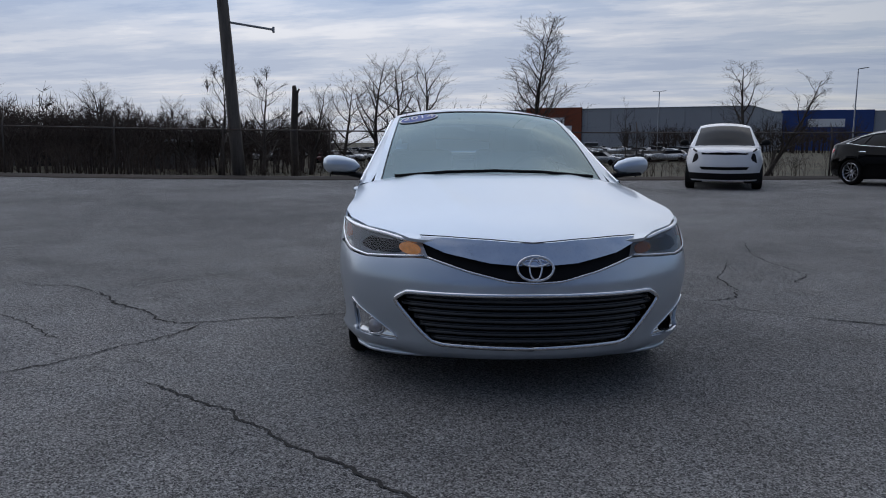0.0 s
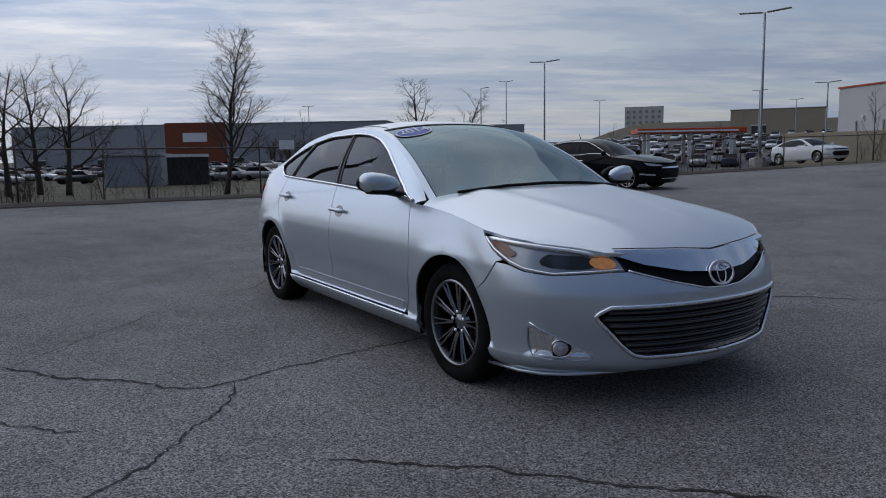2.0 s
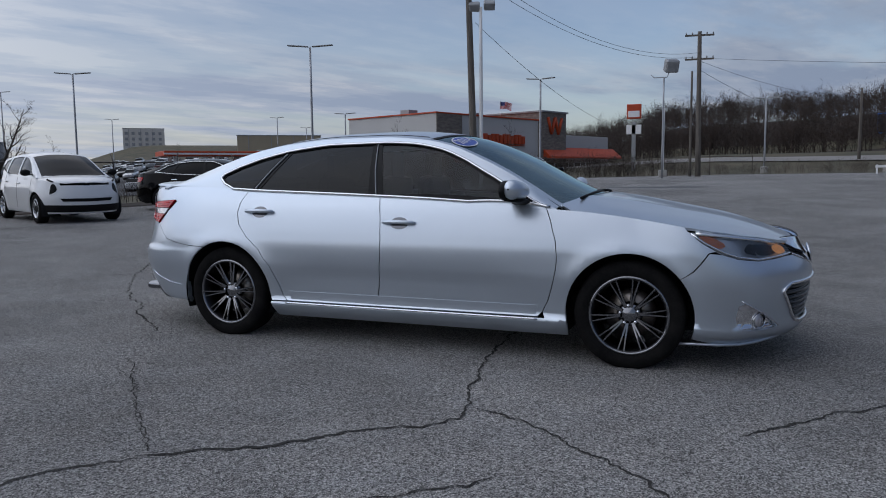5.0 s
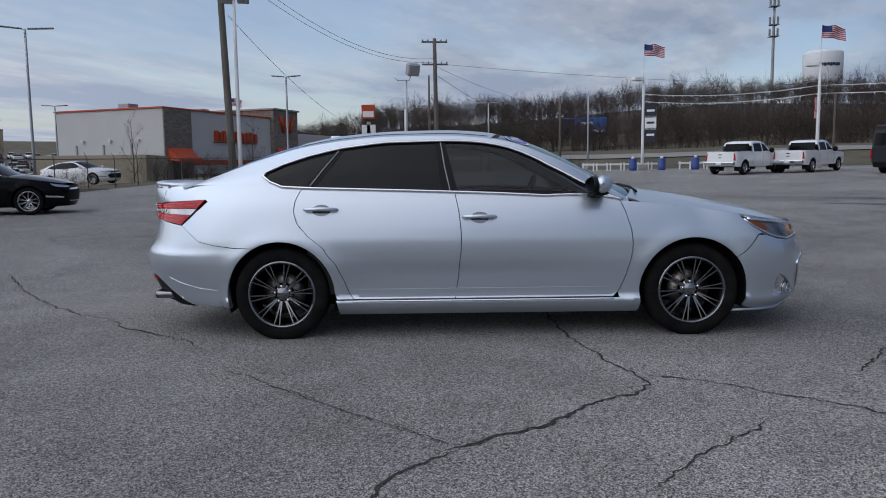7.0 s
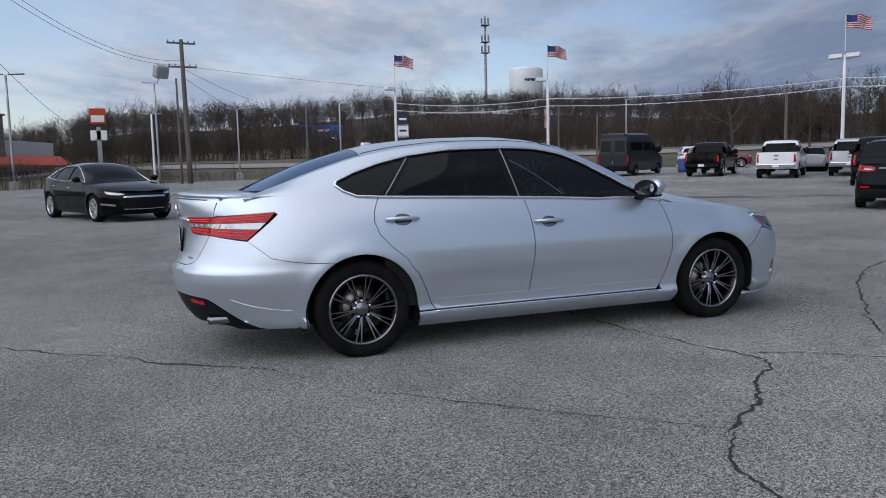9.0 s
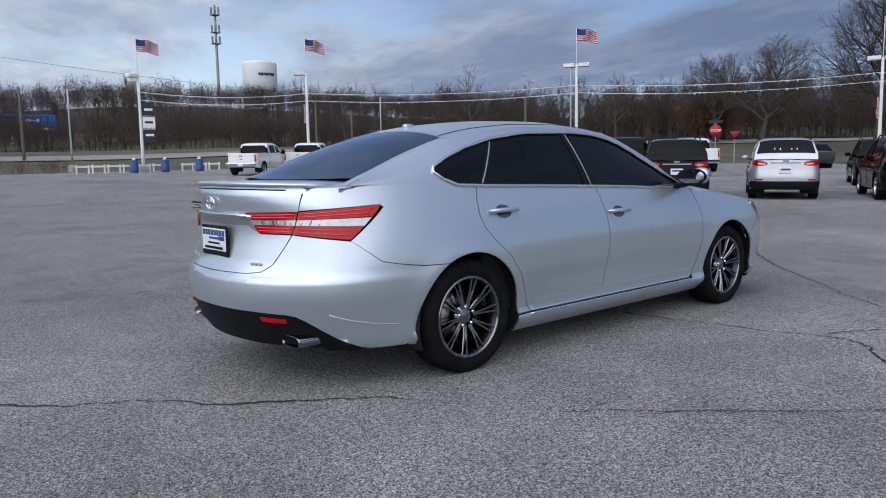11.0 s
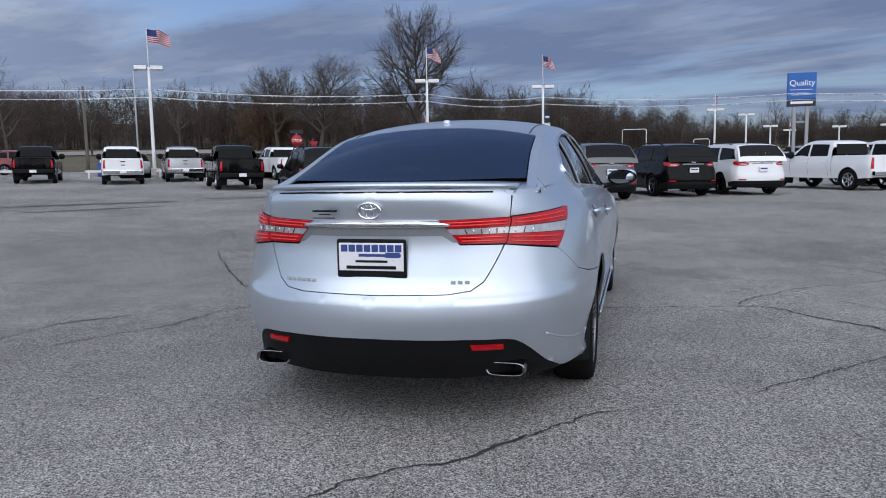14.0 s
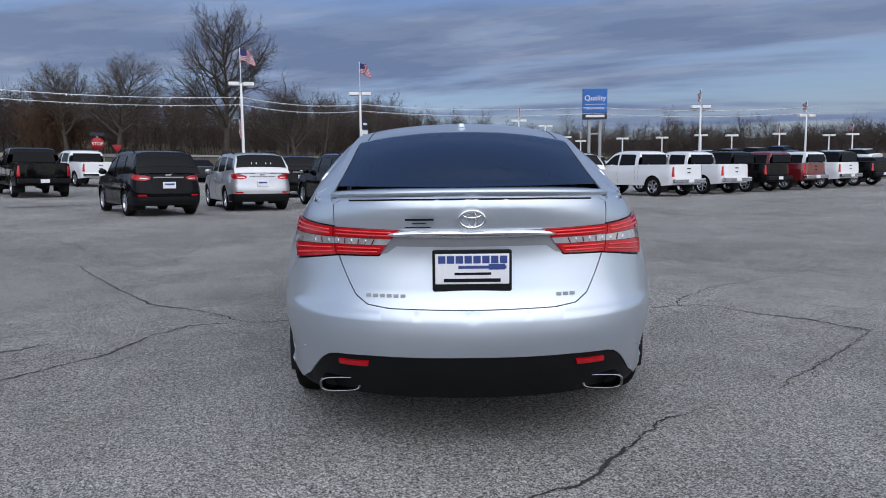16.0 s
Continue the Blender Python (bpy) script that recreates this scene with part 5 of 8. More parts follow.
class Shape:
    """Body surfaces of a parked car from a few drawn lines."""

    def draw_from(self, sp):
        self.f, self.r, self.w = sp["front"], sp["rear"], sp["width"]
        self.pt, self.pc, self.pa = PLANS[sp.get("plan", "round")]
        self.end, self.dome = float(self.pa[-1]), sp.get("dome", 2.3)
        h = sp["belt"]
        self.belt, self.hood_c = curve1(h), curve1(sp["hood"])
        self.rail, self.roofc, self.raily = curve1(sp["rail"]), curve1(sp["roof"]), curve1(sp["rail_y"])
        self.zf = curve1(sp.get("nose", [(.2, .96), (.3, .99), (.55, 1.0), (.7, .985), (.95, .95), (1.2, .93)]))
        self.zr = curve1(sp.get("tail", [(.25, .97), (.45, 1.0), (.6, 1.0), (.8, .985), (1.05, .97), (1.3, .95)]))
        self.zw = curve1([(.18, .90), (.28, .965), (.45, .985), (.62, 1.0), (.75, .995), (.9, .965), (1.0, .935), (1.2, .88)] if sp.get("low", True) else
                         [(.3, .92), (.45, .97), (.65, .985), (.85, 1.0), (1.0, .995), (1.15, .975), (1.4, .95)])
        self.top, self.tl = sp.get("lamp_z", sp["belt"][-2][1]), sp.get("tail_z", .95)
        self.wheels, self.hub, self.arch = sp["wheels"], sp["hub"], sp["arch"]

    def side(self, a, z):
        k = min(abs(a), self.end)
        t, c = float(np.interp(k, self.pa, self.pt)), float(np.interp(k, self.pa, self.pc))
        x = t * self.f * self.zf(z) if a >= 0 else -t * self.r * self.zr(z)
        y = self.w * self.zw(z) * c
        for wx in self.wheels:
            d = math.hypot(x - wx, z - self.hub)
            y += .015 * math.exp(-((d - self.arch) / .07) ** 2) * smooth01((d - .2) / .1)
        return Vector((x, -y, z))

    def sx(self, x, z):
        t = abs(x) / (self.f * self.zf(z) if x >= 0 else self.r * self.zr(z))
        return (math.copysign(float(np.interp(min(t, .9995), self.pt, self.pa)), x), z)

    def fy(self, y, z):
        return (float(np.interp(-min(1, abs(y) / (self.w * self.zw(z))), -self.pc, self.pa)), z)

    def ry(self, y, z):
        return (-self.fy(y, z)[0], z)

    def edge(self, x):
        return -self.side(*self.sx(x, self.belt(x))).y

    def flank(self, x, s):
        y0, z0, y1, z1 = self.edge(x), self.belt(x), self.raily(x), self.rail(x)
        return Vector((x, -(y0 + (y1 - y0) * s + .02 * math.sin(math.pi * clamp(s, 0, 1))), z0 + (z1 - z0) * s))

    def fz(self, x, z):
        return (x, (z - self.belt(x)) / max(.02, self.rail(x) - self.belt(x)))

    def roof(self, x, q):
        return Vector((x, -self.raily(x) * q, self.rail(x) + (self.roofc(x) - self.rail(x)) * (1 - abs(q) ** self.dome)))

    def hood(self, x, y):
        q = clamp(abs(y) / max(.02, self.edge(x)), 0, 1)
        return Vector((x, -y, self.belt(x) + (self.hood_c(x) - self.belt(x)) * (1 - q ** 3)))

    def arc(self, wx, r, a0, a1, n=16):
        out = []
        for k in range(n + 1):
            a = radians(a0 + (a1 - a0) * k / n)
            out.append(self.sx(wx + r * math.cos(a), max(self.low, self.hub + r * math.sin(a))))
        return out


def auto(name, label, category, sp, paint, rim=None, group=""):
    S = Shape()
    S.draw_from(sp)
    S.low = sp["sill"]
    car = thing(name, label, category, group)
    rim = rim or M_ALLOY
    st = .085
    wf, wr, R = S.wheels[0], S.wheels[1], S.arch
    xs_f, xs_r = sp["hood_x"]
    low = S.low
    drop = math.degrees(math.asin(clamp((low - S.hub) / R, -1, 1)))
    n = 26
    xf_edge, xr_edge = S.f * S.zf(S.belt(S.f)) * .985, -S.r * S.zr(S.belt(-S.r)) * .985
    top = [S.ry(0, S.belt(-S.r))] + [S.ry(S.w * S.zw(S.belt(-S.r)) * k, S.belt(-S.r)) for k in (.3, .55, .75)]
    top += [S.sx(x, S.belt(x)) for x in np.linspace(xr_edge * .93, xf_edge * .95, n)]
    top += [S.fy(S.w * S.zw(S.belt(S.f)) * k, S.belt(S.f * .99)) for k in (.6, .45, .25)] + [S.fy(0, S.belt(S.f))]
    bottom = [S.fy(0, low), S.fy(S.w * .7, low)] + S.arc(wf, R, drop, 180 - drop) + S.arc(wr, R, drop, 180 - drop) + [S.ry(S.w * .7, low + .05), S.ry(0, low + .05)]
    body = shell("body", [(top + bottom, ())], S.side, paint, car, step=st)
    hx = np.linspace(xs_f, xs_r, 9)
    if sp["hood_x"][0] > 0:
        shell("bonnet", [([(xs_r, 0)] + [(xs_r - .12 * k * k, S.edge(xs_r) * k * .96) for k in (.35, .7, 1)] + [(x, S.edge(x) - .004) for x in hx[::-1][1:-1]] + [(xs_f - .02, S.edge(xs_f) * .5), (xs_f, 0)], ())], S.hood, paint, car, step=.11, core=(0, 0, 0), depth=.01)
    if "deck_x" in sp:
        a, b = sp["deck_x"]
        dx = np.linspace(a, b, 7)
        shell("boot_lid", [([(a, 0)] + [(x, S.edge(x) - .004) for x in dx[:-1]] + [(b + .01, S.edge(b) * .5), (b, 0)], ())], S.hood, paint, car, step=.11, core=(0, 0, 0), depth=.01)
    g0, g1 = sp["house"]
    wins = sp["windows"]
    rim2 = [S.fz(x, S.belt(x)) for x in np.linspace(g1, g0, 18)] + [S.fz(x, S.rail(x)) for x in np.linspace(g0, g1, 22)]
    shell("side_frame", [(rim2, tuple([S.fz(x, z) for x, z in w] for w in wins))], S.flank, paint, car, step=.1)
    for w in wins:
        c = (sum(p[0] for p in w) / len(w), sum(p[1] for p in w) / len(w))
        shell("side_window", [([S.fz(c[0] + (x - c[0]) * 1.03, c[1] + (z - c[1]) * 1.03) for x, z in w], ())], S.flank, M_BLACKGLASS, car, lift=-.012, depth=0, step=.12)
    if "surround" in sp:
        ring = [S.fz(x, z) for x, z in sp["surround"]]
        shell("window_pillar", [(ring, tuple([S.fz(x, z) for x, z in w] for w in wins))], S.flank, M_GLOSSBLACK, car, lift=.003, depth=.006, step=.1)
        strip("window_trim", ring, S.flank, .011, M_TRIM, car, .003, True)
    zb0 = low + .10
    for x in sp.get("shuts", ()):
        zt = S.belt(x) - .01
        strip("door_gap", [S.sx(x, zt), S.sx(x + .03, (zt + zb0) / 2), S.sx(x - .02, zb0)], S.side, .005, M_DARK, car, .0, step=.12)
    for x in sp.get("handles", ()):
        zh = S.belt(x) - .14
        for s in (1, -1):
            p = S.side(*S.sx(x, zh))
            part("door_handle", boxed(p.x - .10, p.x + .10, p.y * s - .030, p.y * s + .030, zh - .016, zh + .016, .010), sp.get("handle_mat", paint), car)
    h1, h0 = sp["screen"]
    q = np.linspace(.92, 0, 6)
    shell("windscreen", [([(h1 + .05 * (1 - k * k), k) for k in q] + [(h0 + .12 * (1 - k * k), k) for k in q[::-1]], ())], S.roof, M_BLACKGLASS, car, lift=.004, depth=.004, step=.12, core=(0, 0, 0))
    b1, b0 = sp["backlight"]
    full = np.linspace(1, 0, 6)
    shell("roof", [([(g0, k) for k in full] + [(g1 + sp.get("bow", .12) * (1 - k * k), k) for k in full[::-1]], ())], S.roof, paint, car, step=.11, core=(0, 0, 0), depth=.01)
    qb = np.linspace(.93, 0, 6)
    if sp.get("glazed_back", True):
        shell("rear_window", [([(b0, k) for k in qb] + [(b1, k) for k in qb[::-1]], ())], S.roof, M_BLACKGLASS, car, lift=.006, depth=.006, step=.1, core=(0, 0, 0))
    for poly, mt, nm, lift in sp["details"](S):
        shell(nm, [(poly, ())], S.side, mt, car, lift=lift, depth=max(.01, lift + .006), step=.06)
    for wx in S.wheels:
        for y in (-1, 1):
            rad = S.hub
            wheel_parts(car, wx, y * (S.w - .115), rad, .22, rad * sp.get("rim", .68), (rim, rim), spokes=sp.get("spokes", 5), twin=sp.get("twin", False), disc=False, turn=11 * wx)
            bm = bmesh.new()
            lathe(bm, [(R - .004, y * .09), (R + .02, y * .0), (R + .02, -y * .3), (.02, -y * .3)], 18, arc=(-25, 205))
            part("wheel_well", bm, M_DARK, car, at=Matrix.Translation((wx, y * (S.w - .115), S.hub)))
    part("underbody", boxed(-S.r * .86, S.f * .84, -S.w * .66, S.w * .66, low + .0, S.belt(0) - .2, .03), M_DARK, car)
    for s in (1, -1):
        mr = thing("door_mirror", "", "")
        mr.parent = car
        mx, mz = sp["mirror"]
        yb = S.edge(mx) - .02
        bm = bmesh.new()
        bmesh.ops.create_uvsphere(bm, u_segments=12, v_segments=8, radius=1)
        k = sp.get("mirror_size", 1.0)
        bmesh.ops.transform(bm, matrix=Matrix.Translation((mx, -s * (yb + .14), mz)) @ Matrix.Diagonal((.07 * k, .11 * k, .075 * k * k, 1)), verts=bm.verts)
        part("mirror_shell", bm, paint if sp.get("mirror_paint", True) else M_BLACK, mr, smooth=True)
        part("mirror_foot", boxed(mx - .03, mx + .03, min(-s * yb, -s * (yb + .1)), max(-s * yb, -s * (yb + .1)), mz - .06, mz - .03), M_BLACK, mr)
    if "plate" in sp:
        px, pz = sp["plate"]
        pl = thing("number_plate", "", "")
        pl.parent = car
        part("plate", boxed(px - .012, px + .03, -.155, .155, pz - .08, pz + .08, .004), M_PLATEWHITE, pl)
        part("print_bar", boxed(px - .014, px - .01, -.12, .12, pz + .0, pz + .045), M_BLUEINK, pl)
    for fn in sp.get("extra", ()):
        fn(car, S, paint)
    return car


def sedan_details(S):
    b = S.belt(2.2)
    return [(soften([S.fy(.47, .70), S.fy(.80, .745), S.sx(1.92, .78), S.sx(1.96, .735), S.fy(.78, .675), S.fy(.5, .655)], 1), M_CLEAR, "headlight", .006),
            (soften([S.fy(0, .645), S.fy(.50, .635), S.fy(.52, .60), S.fy(0, .60)], 0), M_CHROME, "grille_bar", .01),
            ([S.fy(0, .72), S.fy(.43, .70), S.fy(.49, .655), S.fy(0, .66)], M_BLACK, "upper_grille", .004),
            (soften([S.fy(0, .585), S.fy(.54, .58), S.fy(.62, .46), S.fy(.50, .34), S.fy(0, .33)], 0), M_BLACK, "lower_grille", .005),
            ([S.fy(.66, .44), S.fy(.86, .47), S.fy(.86, .43), S.fy(.66, .40)], M_CHROME, "fog_trim", .006),
            ([S.fy(0, .325), S.fy(.5, .335), S.fy(.5, .318), S.fy(0, .31)], M_CHROME, "chin_trim", .008),
            (soften([S.ry(.40, .93), S.ry(.72, .94), S.sx(-2.02, .93), S.sx(-2.08, .83), S.ry(.7, .80), S.ry(.42, .82)], 1), M_TAILRED, "tail_light", .006),
            ([S.ry(0, .36), S.ry(.7, .36), S.ry(.7, .25), S.ry(0, .25)], M_BLACK, "rear_valance", .004)]


SEDAN = dict(front=2.42, rear=2.50, width=.925, wheels=(1.45, -1.40), hub=.335, arch=.385, sill=.19,
             belt=[(-2.5, 1.02), (-2.0, 1.05), (-1.3, 1.02), (0, .965), (1.0, .92), (1.6, .85), (2.1, .77), (2.45, .70)],
             hood=[(-2.5, 1.07), (-1.9, 1.11), (.9, .99), (1.2, .98), (1.7, .91), (2.1, .82), (2.4, .72)],
             rail=[(-2.12, 1.05), (-1.9, 1.13), (-1.5, 1.26), (-1.1, 1.345), (-.5, 1.395), (-.1, 1.385), (.25, 1.31), (.6, 1.15), (1.0, .94), (1.2, .86)],
             roof=[(-2.12, 1.09), (-1.9, 1.175), (-1.5, 1.32), (-1.1, 1.41), (-.5, 1.46), (-.1, 1.45), (.25, 1.385), (.6, 1.25), (1.0, 1.03), (1.15, .97)],
             rail_y=[(-2.1, .66), (-1.1, .60), (-.2, .60), (.5, .67), (1.0, .76)], hood_x=(2.34, 1.12), deck_x=(-2.0, -2.42), house=(-2.08, 1.0), screen=(.08, .97), backlight=(-1.25, -1.95),
             windows=[[(.80, .975), (-.15, 1.0), (-.2, 1.35), (.05, 1.325), (.3, 1.22), (.6, 1.07)], [(-.25, 1.0), (-1.12, 1.045), (-1.0, 1.315), (-.6, 1.355), (-.28, 1.352)], [(-1.19, 1.055), (-1.62, 1.09), (-1.3, 1.235), (-1.07, 1.295)]],
             surround=[(.90, .955), (-.2, .985), (-1.15, 1.030), (-1.68, 1.075), (-1.34, 1.255), (-1.07, 1.325), (-.6, 1.375), (-.24, 1.375), (.06, 1.350), (.33, 1.242), (.64, 1.085)],
             shuts=(.92, -.20, -1.22), handles=(-.05, -1.05), handle_mat=M_CHROME, mirror=(.78, 1.04), details=sedan_details, plate=(-2.53, .62), spokes=10, twin=True, rim=.72)


def hatch_details(S):
    return [(soften([S.fy(.62, .93), S.sx(1.68, .99), S.sx(1.66, .96), S.fy(.64, .90)], 0), M_GLOSSBLACK, "daytime_light", .006),
            (soften([S.fy(.60, .86), S.sx(1.78, .88), S.sx(1.80, .66), S.fy(.72, .64), S.fy(.58, .72)], 1), M_BLACKGLASS, "headlight", .006),
            (soften([S.fy(0, .78), S.fy(.46, .77), S.fy(.58, .62), S.fy(.56, .56), S.fy(0, .55)], 0), M_CARWHITE, "front_panel", .008),
            ([S.fy(0, .555), S.fy(.55, .555), S.fy(.50, .49), S.fy(0, .48)], M_BLACK, "lower_grille", .006),
            ([S.fy(0, .40), S.fy(.85, .42), S.fy(.85, .27), S.fy(0, .25)], M_BLACK, "front_valance", .004),
            ([S.fy(0, .875), S.fy(.06, .875), S.fy(.06, .85), S.fy(0, .85)], M_BLACK, "badge", .012),
            (soften([S.ry(.45, 1.0), S.sx(-1.9, 1.05), S.sx(-1.95, .9), S.ry(.5, .88)], 1), M_TAILRED, "tail_light", .006),
            ([S.ry(0, .45), S.ry(.8, .45), S.ry(.8, .25), S.ry(0, .25)], M_BLACK, "rear_valance", .004)]


HATCH = dict(front=2.08, rear=2.08, width=.885, wheels=(1.30, -1.30), hub=.325, arch=.375, sill=.22,
             belt=[(-2.1, 1.06), (-1.3, 1.06), (0, 1.02), (.9, 1.0), (1.3, .98), (1.7, .93), (2.1, .83)],
             hood=[(-2.1, 1.12), (.9, 1.08), (1.3, 1.06), (1.7, 1.0), (1.95, .92), (2.1, .84)],
             rail=[(-2.02, 1.10), (-1.9, 1.25), (-1.6, 1.43), (-1.0, 1.51), (-.3, 1.54), (.2, 1.50), (.6, 1.35), (1.0, 1.15), (1.3, 1.0)],
             roof=[(-2.02, 1.14), (-1.9, 1.30), (-1.6, 1.50), (-1.0, 1.58), (-.3, 1.61), (.2, 1.58), (.6, 1.45), (1.0, 1.24), (1.3, 1.06), (1.42, 1.0)],
             rail_y=[(-2.0, .66), (-1, .60), (0, .60), (.6, .66), (1.3, .76)], hood_x=(2.02, 1.30), house=(-2.0, 1.28), screen=(.35, 1.22), backlight=(-1.72, -1.98),
             windows=[[(1.0, 1.07), (.0, 1.07), (-.03, 1.48), (.2, 1.46), (.6, 1.3)], [(-.08, 1.07), (-1.0, 1.10), (-.98, 1.46), (-.1, 1.48)], [(-1.1, 1.12), (-1.6, 1.2), (-1.45, 1.40), (-1.08, 1.45)]],
             shuts=(1.0, -.04, -1.0), handles=(.1, -.86), mirror=(1.0, 1.12), mirror_paint=False, details=hatch_details, spokes=5, rim=.66)


def suv_details(S):
    h = S.top
    return [(soften([S.fy(.45, h * .98), S.sx(S.f * .83, h), S.sx(S.f * .85, h - .12), S.fy(.5, h - .16)], 1), M_CLEAR, "headlight", .006),
            ([S.fy(0, h - .05), S.fy(.44, h - .05), S.fy(.5, h - .35), S.fy(0, h - .38)], M_BLACK, "grille", .005),
            (soften([S.ry(S.w * .48, S.tl + .055), S.sx(-S.r * .80, S.tl + .10), S.sx(-S.r * .86, S.tl - .05), S.ry(S.w * .52, S.tl - .07)], 1), M_TAILRED, "tail_light", .010),
            ([S.ry(S.w * .56, S.tl - .005), S.ry(S.w * .76, S.tl + .005), S.ry(S.w * .76, S.tl - .02), S.ry(S.w * .56, S.tl - .028)], M_CLEAR, "reversing_lens", .013),
            ([S.ry(0, .50), S.ry(S.w * .93, .50), S.sx(-S.r * .78, .46), S.sx(-S.r * .78, .30), S.ry(S.w * .8, .28), S.ry(0, .28)], M_BLACK, "rear_bumper", .008),
            ([S.ry(0, S.tl + .03), S.ry(.36, S.tl + .03), S.ry(.38, S.tl - .0), S.ry(0, S.tl - .0)], M_DCHROME, "boot_trim", .01),
            ([S.ry(S.w * .62, .56), S.ry(S.w * .84, .56), S.ry(S.w * .84, .52), S.ry(S.w * .62, .52)], M_TAILRED, "rear_reflector", .012)]


def rails_extra(car, S, paint):
    for s in (1, -1):
        bm = bmesh.new()
        xs = np.linspace(-S.r * .68, .25, 8)
        tube(bm, [(x, -s * (S.raily(x) - .03), S.rail(x) + (.075 if 0 < i < 7 else .02)) for i, x in enumerate(xs)], .018, 6)
        part("roof_rail", bm, M_BLACK, car, smooth=True)
    part("rear_badge", boxed(-S.r * S.zr(.95) - .004, -S.r * S.zr(.95) + .02, -.07, .07, S.tl + .05, S.tl + .09, .004), M_CHROME, car)


def suv(front, rear, width, top, hub, wheels, tl):
    h = top
    b = h * .605
    sp = dict(front=front, rear=rear, width=width, wheels=wheels, hub=hub, arch=hub + .06, sill=.26, low=True, plan="full", dome=4.5,
              belt=[(-rear, b + .06), (-rear * .5, b + .06), (0, b + .02), (front * .45, b), (front * .7, b - .03), (front * .9, b - .10), (front, b - .17)],
              hood=[(-rear, b + .1), (front * .42, b + .10), (front * .6, b + .08), (front * .8, b + .02), (front * .95, b - .1), (front, b - .16)],
              rail=[(-rear * .978, b + .045), (-rear * .915, h * .80), (-rear * .80, h * .935), (-rear * .5, h * .965), (-.2, h * .97), (.2, h * .94), (front * .30, h * .85), (front * .42, h * .72), (front * .54, b)],
              roof=[(-rear * .978, b + .055), (-rear * .915, h * .83), (-rear * .80, h * .975), (-rear * .5, h), (-.2, h * 1.005), (.2, h * .985), (front * .30, h * .90), (front * .42, h * .77), (front * .58, b + .04)],
              rail_y=[(-rear * .95, width * .88), (-rear * .86, width * .78), (-rear * .7, width * .755), (0, width * .745), (front * .3, width * .79), (front * .54, width * .87)],
              hood_x=(front * .97, front * .56), house=(-rear * .973, front * .53), screen=(front * .13, front * .51), backlight=(-rear * .835, -rear * .945),
              windows=[[(front * .40, b + .07), (.05, b + .08), (.02, h * .925), (.2, h * .905), (front * .28, h * .82)],
                       [(-.02, b + .08), (-rear * .42, b + .11), (-rear * .40, h * .92), (-.05, h * .925)],
                       [(-rear * .46, b + .115), (-rear * .865, b + .15), (-rear * .795, h * .885), (-rear * .45, h * .915)]],
              shuts=(front * .44, .02, -rear * .43), handles=(.16, -rear * .34), mirror=(front * .36, b + .10), details=suv_details, plate=(-rear * 1.0, tl - .16), spokes=5, rim=.66, extra=(rails_extra,))
    return sp


TRAX = suv(2.08, 2.16, .885, 1.67, .335, (1.30, -1.26), .95)
TRAX["tail_z"] = .97
MIDSUV = suv(2.50, 2.62, .985, 1.78, .375, (1.55, -1.50), 1.05)
MIDSUV["tail_z"] = 1.07
EQUI = suv(2.28, 2.37, .925, 1.68, .355, (1.40, -1.33), 1.0)
EQUI["tail_z"] = 1.02


